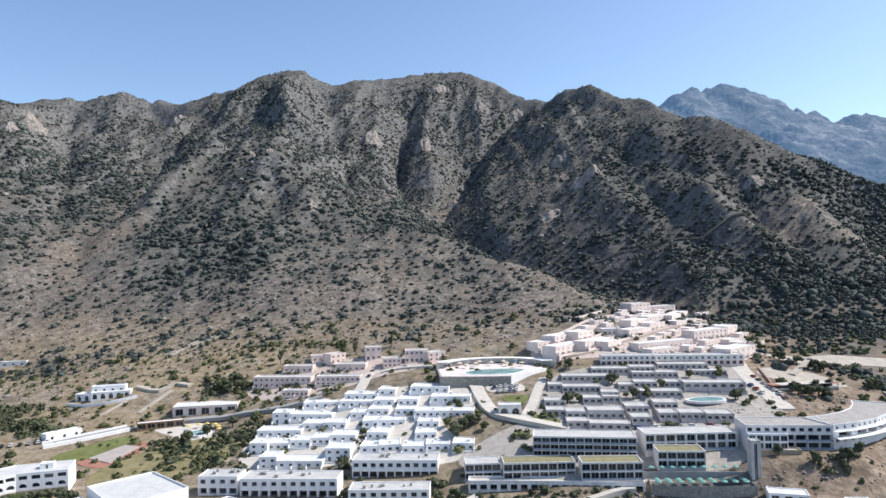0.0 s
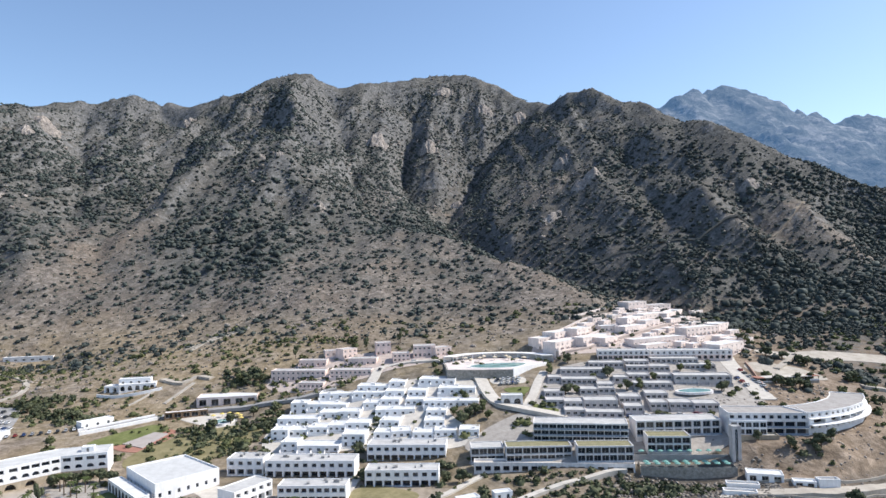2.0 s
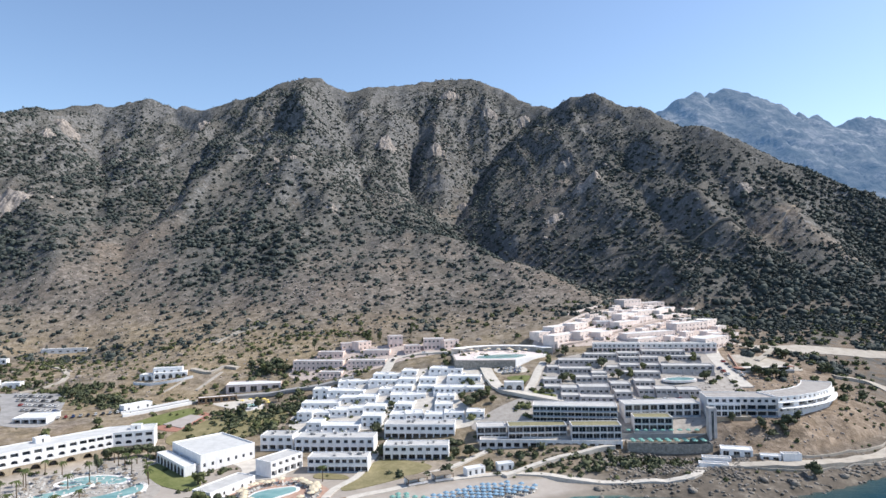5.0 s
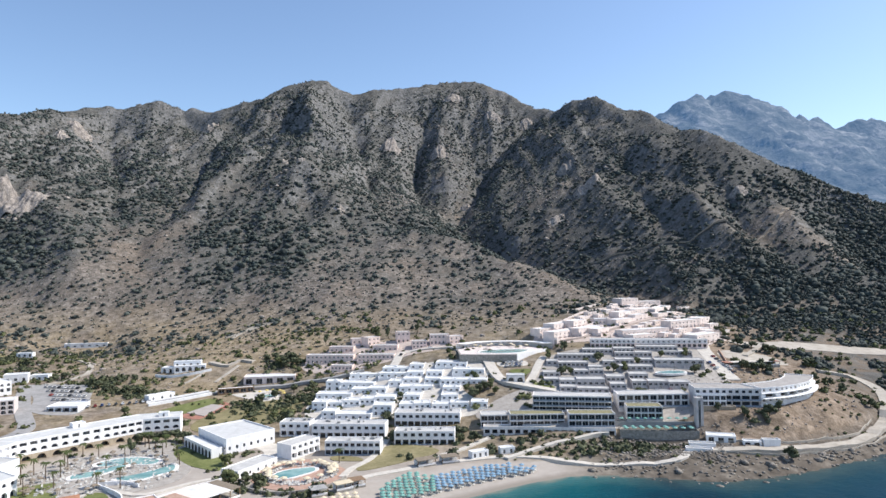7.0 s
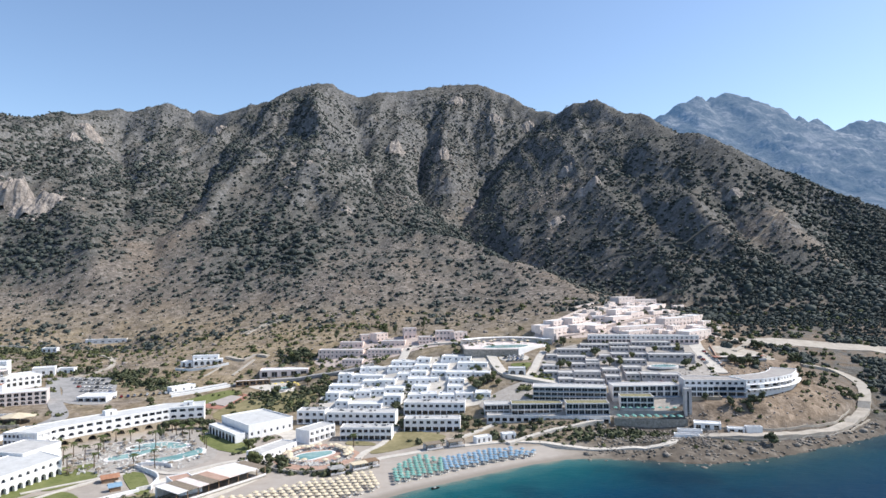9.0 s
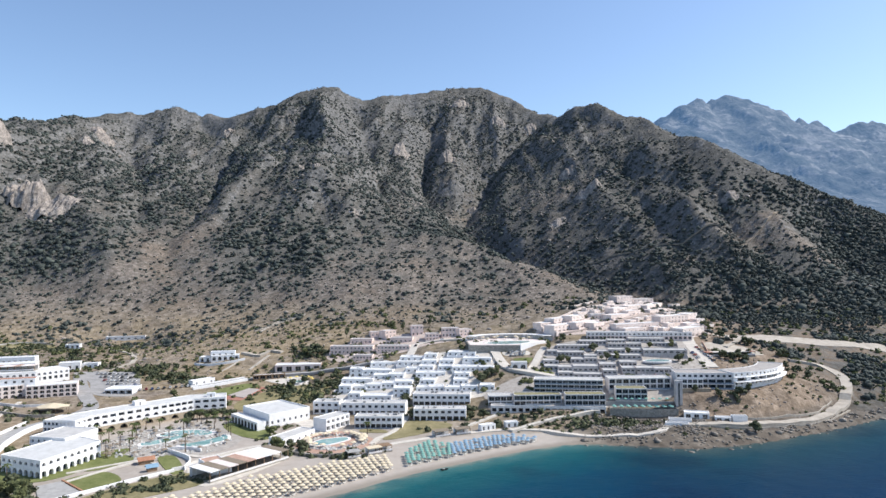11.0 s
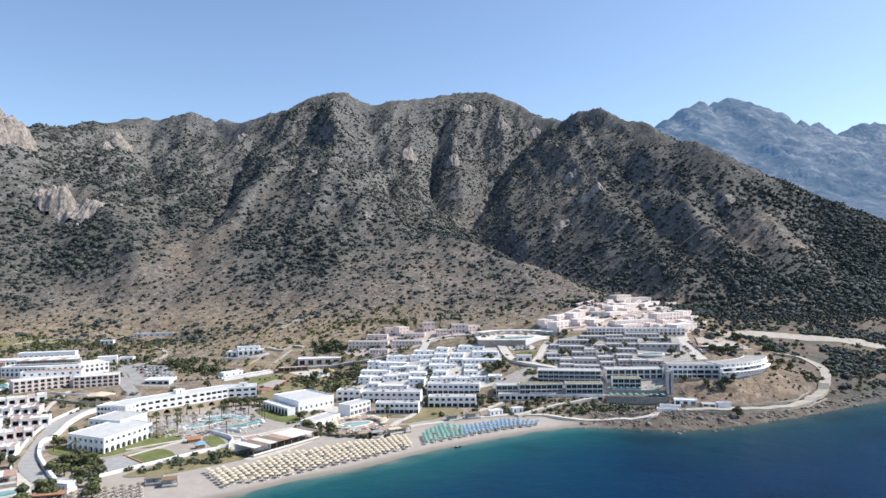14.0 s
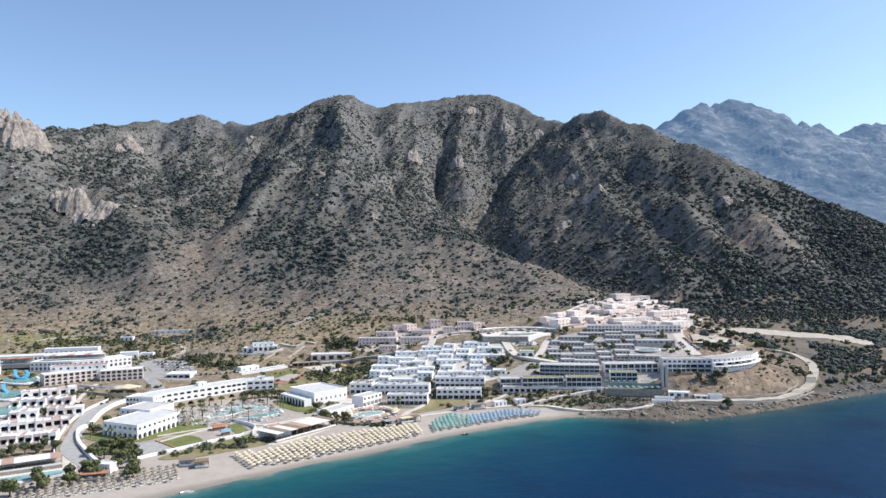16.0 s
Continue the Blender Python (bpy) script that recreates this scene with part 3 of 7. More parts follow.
def inside(poly, x, y):
    hit = np.zeros(np.shape(x), bool)
    for (ax, ay), (bx, by) in zip(poly, poly[1:] + poly[:1]):
        hit ^= ((ay > y) != (by > y)) & (x < (bx - ax) * (y - ay) / ((by - ay) or 1e-9) + ax)
    return hit


FAR_RANGE = [(430, 2100), (600, 1500), (560, 1250), (640, 1000), (760, 800), (860, 690), (1250, 430), (6000, 430), (6000, 6000), (430, 6000)]


def trim_faces(ob, keep):
    bm = bmesh.new()
    bm.from_mesh(ob.data)
    c = np.array([f.calc_center_median()[:2] for f in bm.faces])
    inner = inside(FAR_RANGE, c[:, 0], c[:, 1])
    bmesh.ops.delete(bm, geom=[f for f, k in zip(bm.faces[:], inner) if k != keep], context="FACES")
    bm.to_mesh(ob.data)
    bm.free()


def build_land():
    far = np.geomspace(500.0, 5400.0, 530)
    side = np.linspace(-0.95, 0.95, 640)
    dist, turn = np.meshgrid(far, side, indexing="ij")
    x, y = turn * dist, dist - 560.0
    z = ground_z(x, y)
    land = tagged(grid_mesh("ground", x, y, z, MAT_LAND, attr=("scrub", cover(x, y))), "dry scrubby coastal hillside with pale rock and a sandy shore", "hillside", kind="structure")
    trim_faces(land, False)
    # the far range, whose material carries its haze as emission
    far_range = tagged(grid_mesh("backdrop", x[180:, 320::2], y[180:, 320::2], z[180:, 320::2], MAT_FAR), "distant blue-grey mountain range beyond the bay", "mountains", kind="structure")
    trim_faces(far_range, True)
    return land


def build_sea():
    # fine by the shore, wide beyond
    xs = np.concatenate([-np.geomspace(9000, 420, 24), np.linspace(-400, 420, 110), np.geomspace(440, 9000, 24)])
    ys = np.concatenate([-np.geomspace(9000, 320, 24), np.linspace(-300, 520, 110), np.geomspace(540, 9000, 16)])
    x, y = np.meshgrid(xs, ys)
    depth = np.clip(-shore_offset(x, y) / 130.0, 0, 1)
    return tagged(grid_mesh("water", x, y, np.zeros_like(x), MAT_SEA, attr=("depth", depth)), "calm clear sea, turquoise by the beach and deep blue beyond", "sea", kind="structure")


GROUND = build_land()
SEA = build_sea()

# ---------------------------------------------------------------- building kit
def link_mesh(name, bm, mats):
    me = bpy.data.meshes.new(name)
    bm.to_mesh(me)
    bm.free()
    for m in (mats if isinstance(mats, (list, tuple)) else [mats]):
        me.materials.append(m)
    return me


def part(name, bm, material, parent, label=""):
    """A bmesh as one mesh object under a thing or a part."""
    ob = new(name, bm if isinstance(bm, bpy.types.Mesh) else link_mesh(name, bm, material))
    ob.parent = parent
    return tagged(ob, label)


def thing(name, m, label, category, group="", kind=""):
    ob = new(name)
    ob.empty_display_size = 0.5
    ob.matrix_world = m
    return tagged(ob, label, category, group, kind)


def face(bm, pts):
    return bm.faces.new([bm.verts.new(p) for p in pts])


def box(bm, x0, y0, z0, x1, y1, z1, m=None):
    v = [Vector(p) for p in ((x0, y0, z0), (x1, y0, z0), (x1, y1, z0), (x0, y1, z0), (x0, y0, z1), (x1, y0, z1), (x1, y1, z1), (x0, y1, z1))]
    v = [bm.verts.new(m @ p if m else p) for p in v]
    for f in ((3, 2, 1, 0), (4, 5, 6, 7), (0, 1, 5, 4), (1, 2, 6, 5), (2, 3, 7, 6), (3, 0, 4, 7)):
        bm.faces.new([v[k] for k in f])


def tube(bm, a, b, ra, rb, sides=7):
    a, b = Vector(a), Vector(b)
    turn = (b - a).to_track_quat("Z", "Y").to_matrix()
    rings = []
    for p, r in ((a, ra), (b, rb)):
        rings.append([bm.verts.new(p + turn @ Vector((r * math.cos(2 * math.pi * k / sides), r * math.sin(2 * math.pi * k / sides), 0))) for k in range(sides)])
    for k in range(sides):
        bm.faces.new((rings[0][k], rings[0][(k + 1) % sides], rings[1][(k + 1) % sides], rings[1][k]))
    bm.faces.new(rings[1])


def panel(bm, p0, p1, z0, z1, openings, inward, reveal):
    """A wall face from p0 to p1 with openings (u0, u1, v0, v1, arched) that have jambs of depth reveal."""
    p0, p1, inward = Vector(p0), Vector(p1), Vector(inward)
    run = p1 - p0
    length = run.length
    run.normalize()

    def at(u, v, d=0.0):
        q = p0 + run * u + inward * d
        return (q.x, q.y, v)

    def flat(u0, u1, v0, v1):
        if u1 - u0 > 1e-4 and v1 - v0 > 1e-4:
            face(bm, (at(u0, v0), at(u1, v0), at(u1, v1), at(u0, v1)))

    u = 0.0
    for u0, u1, v0, v1, arched in openings:
        flat(u, u0, z0, z1)
        flat(u0, u1, z0, v0)
        flat(u0, u1, v1, z1)
        if arched:
            r = (u1 - u0) / 2
            k = min(1.0, (v1 - v0) * 0.6 / r)
            arc = [(u0 + r - r * math.cos(a), v1 - r * k + r * k * math.sin(a)) for a in np.linspace(0, math.pi, 7)]
            for (a, b), (c, d) in zip(arc[:-1], arc[1:]):
                face(bm, (at(a, b), at(c, d), at(c, v1 + 1e-3), at(a, v1 + 1e-3)))
                face(bm, (at(a, b, reveal), at(c, d, reveal), at(c, d), at(a, b)))
            top = v1 - r * k
        else:
            top = v1
            face(bm, (at(u0, v1, reveal), at(u1, v1, reveal), at(u1, v1), at(u0, v1)))
        face(bm, (at(u0, v0), at(u1, v0), at(u1, v0, reveal), at(u0, v0, reveal)))
        face(bm, (at(u0, v0), at(u0, v0, reveal), at(u0, top, reveal), at(u0, top)))
        face(bm, (at(u1, v0, reveal), at(u1, v0), at(u1, top), at(u1, top, reveal)))
        u = u1
    flat(u, length, z0, z1)


WINDOW_MESHES = {}
FOOTPRINTS = []
RINGS = []


def window_meshes(w, h, arched, frame_mat):
    """Frame and pane of a window, its sill's middle at the origin, facing -y; shared by all of one size."""
    key = (round(w, 1), round(h, 1), arched, frame_mat.name)
    if key not in WINDOW_MESHES:
        w, h = key[0], key[1]
        t = 0.09
        fr, pa = bmesh.new(), bmesh.new()
        if arched:
            r = w / 2
            k = min(1.0, h * 0.6 / r)
            rim = [(-r, 0), (r, 0)] + [(r * math.cos(a), h - r * k + r * k * math.sin(a)) for a in np.linspace(0, math.pi, 7)]
            face(pa, [(x, 0, z) for x, z in rim])
            box(fr, -0.04, -0.05, 0, 0.04, -0.005, h - 0.03)
            box(fr, -r, -0.05, 0, r, -0.005, t)
            box(fr, -r, -0.05, h - r * k - 0.04, r, -0.005, h - r * k + 0.04)
        else:
            face(pa, [(-w / 2, 0, 0), (w / 2, 0, 0), (w / 2, 0, h), (-w / 2, 0, h)])
            box(fr, -w / 2, -0.06, 0, w / 2, -0.005, t)
            box(fr, -w / 2, -0.06, h - t, w / 2, -0.005, h)
            for x in (-w / 2 + t / 2, 0, w / 2 - t / 2):
                box(fr, x - t / 2, -0.055, t, x + t / 2, -0.005, h - t)
        # wood-framed openings get a pane painted dark in place of inner shade
        WINDOW_MESHES[key] = (link_mesh("window_frame", fr, frame_mat), link_mesh("pane", pa, MAT_SHADE_PANE if frame_mat is MAT_WOOD else MAT_GLASS))
    return WINDOW_MESHES[key]


def building(name, label, category, front, depth, ztop, height, levels, wall, roof, group="", frame_mat=None, under=5.0, parapet=0.35, bay=3.4, wall_low=None, patio=None, rails=0, back=None):
    """A flat-roofed block. front: its street line, left to right as seen from the sea; levels: (z0, z1, bays, opening width,
    sill height, opening height, arched, reveal), heights from the building's floor; bays 0 takes one for every `bay` metres."""
    frame_mat = frame_mat or MAT_FRAME
    front = [Vector((*p, 0)) for p in front]
    base = ztop - height
    FOOTPRINTS.append((front, depth))
    origin = Vector((front[0].x, front[0].y, base))
    ob = thing(name, Matrix.Translation(origin), label, category, group)
    pts = [p - Vector((origin.x, origin.y, 0)) for p in front]
    runs = [(b - a).normalized() for a, b in zip(pts[:-1], pts[1:])]
    ins = [Vector((-r.y, r.x, 0)) for r in runs]
    miters = [ins[0]] + [((a + b) / (1 + a.dot(b))) for a, b in zip(ins[:-1], ins[1:])] + [ins[-1]]
    back = [Vector((*p, 0)) - Vector((origin.x, origin.y, 0)) for p in back] if back else [p + m * depth for p, m in zip(pts, miters)]
    RINGS.append([(origin.x + p.x, origin.y + p.y) for p in pts + back[::-1]])
    bm = bmesh.new()
    low = bmesh.new() if wall_low else None
    wins = []
    for (a, b), r, n in zip(zip(pts[:-1], pts[1:]), runs, ins):
        length = (b - a).length
        for li, (z0, z1, bays, ww, sill, wh, arched, reveal) in enumerate(levels):
            count = max(1, int(length / -bays)) if bays < 0 else bays if (bays and len(runs) == 1) else max(1, int(length / bay))
            if ww <= 0:
                count = 0
            step = length / max(count, 1)
            w = min(ww, step - 0.25)
            holes = [(step * (k + 0.5) - w / 2, step * (k + 0.5) + w / 2, z0 + sill, z0 + sill + wh, arched) for k in range(count)]
            target = low if (low is not None and li == 0) else bm
            panel(target, a, b, z0, z1, holes, n, reveal)
            ang = math.atan2(r.y, r.x)
            for k in range(count):
                c = a + r * (step * (k + 0.5)) + n * (reveal - 0.01)
                wins.append((Matrix.Translation((c.x, c.y, z0 + sill)) @ Matrix.Rotation(ang, 4, "Z"), w, wh, arched))
        bot = levels[0][0]
        face(low if low is not None else bm, [(a.x, a.y, bot - under), (b.x, b.y, bot - under), (b.x, b.y, bot), (a.x, a.y, bot)])
    zlow, ring = levels[0][0] - under, pts + back[::-1]
    for a, b in zip(back[:-1], back[1:]):
        face(bm, [(b.x, b.y, zlow), (a.x, a.y, zlow), (a.x, a.y, height), (b.x, b.y, height)])
    for a, b in ((pts[-1], back[-1]), (back[0], pts[0])):
        face(bm, [(a.x, a.y, zlow), (b.x, b.y, zlow), (b.x, b.y, height), (a.x, a.y, height)])
    part("wall", bm, wall, ob)
    if low is not None:
        part("wall", low, wall_low, ob)
    # roof deck and its parapet
    bm = bmesh.new()
    for k in range(len(pts) - 1):
        face(bm, [(p.x, p.y, height) for p in (pts[k], pts[k + 1], back[k + 1], back[k])])
    part("roof", bm, roof, ob)
    bm = bmesh.new()
    n = len(ring)
    dirs = [(ring[(k + 1) % n] - ring[k]).normalized() for k in range(n)]
    rows = []
    for k in range(n):
        a, b = (Vector((-d.y, d.x, 0)) for d in (dirs[k - 1], dirs[k]))
        m = (a + b) / max(0.3, 1 + a.dot(b))
        o, i = ring[k] - m * 0.03, ring[k] + m * 0.28
        rows.append([bm.verts.new(q) for q in ((o.x, o.y, height - 0.12), (o.x, o.y, height + parapet), (i.x, i.y, height + parapet), (i.x, i.y, height - 0.1))])
    for k in range(n):
        a, b = rows[k], rows[(k + 1) % n]
        for j in range(3):
            bm.faces.new((a[j], b[j], b[j + 1], a[j + 1]))
    bmesh.ops.recalc_face_normals(bm, faces=bm.faces)
    part("parapet", bm, wall, ob)
    for a, b, r, n in zip(pts[:-1], pts[1:], runs, ins):
        for z0, *_ in levels[:rails]:
            m = Matrix(((r.x, n.x, 0, a.x), (r.y, n.y, 0, a.y), (0, 0, 1, 0), (0, 0, 0, 1)))
            bm = bmesh.new()
            box(bm, 0.0, -0.95, z0 - 0.12, (b - a).length, -0.01, z0 + 0.06, m)
            part("balcony_slab", bm, wall, ob)
            bm = bmesh.new()
            box(bm, 0.05, -0.95, z0 + 0.15, (b - a).length - 0.05, -0.87, z0 + 1.0, m)
            part("balcony_rail", bm, MAT_RAIL, ob, "pale blue-grey glazed rail")
    if patio:
        deep, pmat = patio
        a, b, r, n = pts[0], pts[-1], runs[0], ins[0]
        m = Matrix(((r.x, n.x, 0, a.x), (r.y, n.y, 0, a.y), (0, 0, 1, 0), (0, 0, 0, 1)))
        w = (b - a).length
        bm = bmesh.new()
        box(bm, 0.1, -deep, -4.5, w - 0.1, -0.01, -0.05, m)
        part("patio", bm, pmat, ob)
        bm = bmesh.new()
        box(bm, 0.0, -deep - 0.02, -4.5, w, -deep + 0.22, 0.55, m)
        part("patio_wall", bm, wall, ob)
        for u in np.linspace(0, w - 0.22, max(2, int(w / 5.5) + 1)):
            bm = bmesh.new()
            box(bm, u, -deep + 0.22, -0.05, u + 0.22, -0.01, 1.5, m)
            part("party_wall", bm, wall, ob)
    for m, w, h, arched in wins:
        fr, pa = window_meshes(w, h, arched, frame_mat)
        o = part("window", fr, None, ob)
        o.matrix_basis = m
        part("pane", pa, None, o)
    return ob


def rect_front(x, y, yaw, w):
    a = radians(yaw)
    return [(x, y), (x + w * math.cos(a), y + w * math.sin(a))]


def roof_bits(ob, w, d, yaw, height, count, rng, mat):
    """Small vents and boxes on a roof."""
    m = Matrix.Rotation(radians(yaw), 4, "Z")
    for k in range(count):
        bm = bmesh.new()
        x, y, s = rng.uniform(0.1, 0.9) * w, rng.uniform(0.25, 0.8) * d, rng.uniform(0.3, 0.8)
        box(bm, x - s, y - s * 0.7, height - 0.02, x + s, y + s * 0.7, height + rng.uniform(0.4, 1.0), m)
        box(bm, x - s * 1.1, y - s * 0.8, height + 0.95, x + s * 1.1, y + s * 0.8, height + 1.05, m)
        part("vent", bm, mat, ob)


# ground sheets ---------------------------------------------------------
def smooth_poly(poly, n=5):
    """A closed outline rounded through its corners."""
    out = []
    k = len(poly)
    for i in range(k):
        p0, p1, p2, p3 = (np.array(poly[(i + j - 1) % k], float) for j in range(4))
        for t in np.arange(n) / n:
            out.append(tuple(0.5 * (2 * p1 + (p2 - p0) * t + (2 * p0 - 5 * p1 + 4 * p2 - p3) * t * t + (3 * p1 - p0 - 3 * p2 + p3) * t ** 3)))
    return out


def slab(name, poly, z, thick, mat, label, category, kind="structure", rounded=False, parent=None):
    """A level slab with an outline; its top at z."""
    poly = smooth_poly(poly) if rounded else poly
    bm = bmesh.new()
    top = [bm.verts.new((x, y, z)) for x, y in poly]
    low = [bm.verts.new((x, y, z - thick)) for x, y in poly]
    bm.faces.new(top)
    for k in range(len(poly)):
        j = (k + 1) % len(poly)
        bm.faces.new((top[j], top[k], low[k], low[j]))
    bmesh.ops.recalc_face_normals(bm, faces=bm.faces)
    bmesh.ops.triangulate(bm, faces=[f for f in bm.faces if len(f.verts) > 4])
    ob = new(name, link_mesh(name, bm, mat))
    if parent:
        ob.parent = parent
        return tagged(ob, label)
    return tagged(ob, label, category, kind=kind)


def sheet(name, poly, mat, label, category, lift=0.35, step=2.5, rounded=True, kind="structure"):
    """A sheet of turf or paving that lies on the land within an outline."""
    poly = smooth_poly(poly) if rounded else poly
    bm = bmesh.new()
    vs = [bm.verts.new((x, y, 0)) for x, y in poly]
    bm.faces.new(vs)
    xs, ys = [p[0] for p in poly], [p[1] for p in poly]
    for axis, lo, hi in ((0, min(xs), max(xs)), (1, min(ys), max(ys))):
        for c in np.arange(lo + step, hi, step):
            co, no = [0, 0, 0], [0, 0, 0]
            co[axis], no[axis] = c, 1
            bmesh.ops.bisect_plane(bm, geom=bm.verts[:] + bm.edges[:] + bm.faces[:], plane_co=co, plane_no=no)
    x, y = np.array([v.co.x for v in bm.verts]), np.array([v.co.y for v in bm.verts])
    for v, z in zip(bm.verts, ground_z(x, y)):
        v.co.z = z + lift
    rim = [e for e in bm.edges if e.is_boundary]
    new_geom = bmesh.ops.extrude_edge_only(bm, edges=rim)["geom"]
    for v in new_geom:
        if isinstance(v, bmesh.types.BMVert):
            v.co.z -= lift + 0.6
    bmesh.ops.recalc_face_normals(bm, faces=bm.faces)
    return tagged(new(name, link_mesh(name, bm, mat)), label, category, kind=kind)


def course(points, step=4.0):
    """Points every few metres on a smooth curve through the given ones."""
    pts = [np.array(p, float) for p in points]
    pts = [2 * pts[0] - pts[1]] + pts + [2 * pts[-1] - pts[-2]]
    out = []
    for p0, p1, p2, p3 in zip(pts, pts[1:], pts[2:], pts[3:]):
        n = max(1, int(np.hypot(*(p2 - p1)[:2]) / step))
        for t in np.arange(n) / n:
            out.append(0.5 * (2 * p1 + (p2 - p0) * t + (2 * p0 - 5 * p1 + 4 * p2 - p3) * t * t + (3 * p1 - p0 - 3 * p2 + p3) * t ** 3))
    return out + [pts[-2]]


def ribbon(name, points, width, mat, label, category, lift=0.3, high=0.0, kind="structure", depth=2.0, level=None):
    """A road, path or wall that follows the land: high > 0 raises it as a wall of that height."""
    way = course(points)
    bm = bmesh.new()
    rows = []
    for k, p in enumerate(way):
        d = way[min(k + 1, len(way) - 1)] - way[max(k - 1, 0)]
        n = np.array((-d[1], d[0])) / (np.hypot(d[0], d[1]) or 1)
        l, r = p[:2] + n * width / 2, p[:2] - n * width / 2
        z = p[2] if len(p) > 2 else float(np.max(ground_z(np.array([l[0], p[0], r[0]]), np.array([l[1], p[1], r[1]]))))
        z += lift + high
        rows.append([bm.verts.new(q) for q in ((l[0], l[1], z - high - depth), (l[0], l[1], z), (r[0], r[1], z), (r[0], r[1], z - high - depth))])
    for a, b in zip(rows[:-1], rows[1:]):
        for k in range(3):
            bm.faces.new((a[k], b[k], b[k + 1], a[k + 1]))
    bm.faces.new(rows[0]), bm.faces.new(rows[-1][::-1])
    bmesh.ops.recalc_face_normals(bm, faces=bm.faces)
    return tagged(new(name, link_mesh(name, bm, mat)), label, category, kind=kind)

# ---------------------------------------------------------------- houses and hotels
# corner x, y, roof height, turn, width, height, depth, bays
WHITE = [
    (-37.4, 373.1, 27.9, -7.3, 9.8, 3.1, 9, 2),
    (-19.5, 369.0, 29.8, -10.6, 21.3, 3.1, 9, 5),
    (-55.9, 372.8, 25.9, -7.0, 18.8, 3.1, 8, 4),
    (-8.2, 353.7, 27.1, -6.9, 20.8, 3.2, 9, 4),
    (-38.6, 360.3, 24.8, -6.7, 11.2, 3.1, 9, 2),
    (-25.4, 356.3, 25.6, -6.7, 10.7, 3.2, 9, 3),
    (-78.0, 370.7, 22.0, -0.4, 19.4, 3.1, 8, 4),
    (-57.5, 364.8, 23.5, -6.6, 18.2, 3.1, 8, 4),
    (-92.2, 359.8, 19.2, -0.5, 9.6, 5.6, 8, 2),
    (-82.4, 358.6, 18.6, -8.4, 22.7, 3.4, 8, 5),
    (-49.7, 348.7, 20.8, -6.1, 9.3, 3.1, 8, 2),
    (-40.4, 349.3, 22.3, -6.3, 11.1, 3.2, 9, 3),
    (-26.1, 345.3, 22.8, -6.3, 10.0, 3.1, 9, 3),
    (-15.9, 337.9, 23.3, -6.2, 29.5, 3.2, 8, 9),
]
WHITE_B = [
    (-72.9, 343.2, 17.1, -5.7, 10.2, 3.1, 8, 2),
    (-62.0, 339.4, 18.2, -5.8, 11.9, 3.2, 8, 3),
    (-41.3, 333.7, 19.8, 2.3, 20.8, 3.3, 9, 5),
    (-14.3, 326.9, 20.5, -5.8, 10.5, 3.1, 8, 3),
    (-14.9, 315.5, 17.9, -1.2, 10.1, 3.1, 8, 3),
    (-94.6, 338.4, 15.1, -3.4, 22.5, 3.3, 8, 5),
    (-38.2, 322.8, 16.9, -9.5, 10.6, 3.2, 9, 3),
    (-55.6, 323.2, 15.8, -5.3, 12.4, 3.2, 9, 3),
    (-74.9, 323.1, 13.9, -5.2, 10.4, 3.2, 8, 3),
    (-64.6, 323.1, 14.8, -5.2, 9.1, 3.2, 8, 3),
    (-93.6, 321.2, 13.4, -5.1, 8.9, 5.2, 8, 2),
    (-85.3, 323.4, 12.7, -5.1, 10.1, 3.2, 8, 3),
    (-54.8, 305.0, 14.4, -4.9, 11.3, 5.6, 9, 3),
]
WHITE_C = [
    (-84.8, 305.8, 11.1, -4.7, 8.2, 4.6, 8, 2),
    (-75.5, 301.2, 10.4, -4.6, 20.3, 3.2, 8, 5),
    (-39.8, 308.8, 14.1, -5.0, 8.9, 3.2, 8, 2),
    (-30.8, 308.1, 14.5, 4.8, 9.8, 3.2, 8, 3),
    (-20.4, 304.5, 14.8, -5.0, 10.4, 3.2, 8, 3),
    (-9.6, 303.8, 15.6, -1.5, 10.6, 3.2, 8, 3),
    (2.3, 301.1, 16.5, -5.1, 9.6, 3.2, 8, 3),
]
ROW = [
    (-40.6, 288.2, 13.6, -4.6, 36.5, 7, 11, 10),
    (-101.9, 277.4, 11.6, -4.3, 16.5, 7, 10, 4),
    (-84.0, 274.6, 11.1, -4.2, 39.8, 7, 11, 10),
]
ROW_B = [
    (-38.5, 261.6, 9.8, -2.7, 31.2, 6.6, 10, 8),
    (-71.2, 244.6, 9.5, -2.5, 27.4, 6.6, 9, 9),
]
ANNEX = [
    (-85.9, 237.2, 9.6, 56.9, 19.3, 6.4, 10, 5),
    (-102.3, 207.2, 6.4, 62.3, 25.0, 3.4, 10, 5),
]
APART = [
    (36.1, 285.4, 22.7, -8.6, 42.2, 8.2, 12, 12),
    (7.2, 277.7, 14.0, 1.5, 14.6, 6.6, 10, 4),
    (22.5, 272.9, 15.3, 0.5, 28.8, 6.6, 10, 8),
    (52.8, 267.5, 16.4, -2.2, 23.8, 6.6, 10, 7),
    (82.4, 282.6, 23.1, 0.2, 38.4, 6.6, 12, 9),
    (84.3, 272.1, 18.9, -4.9, 18.4, 6.4, 10, 5),
]
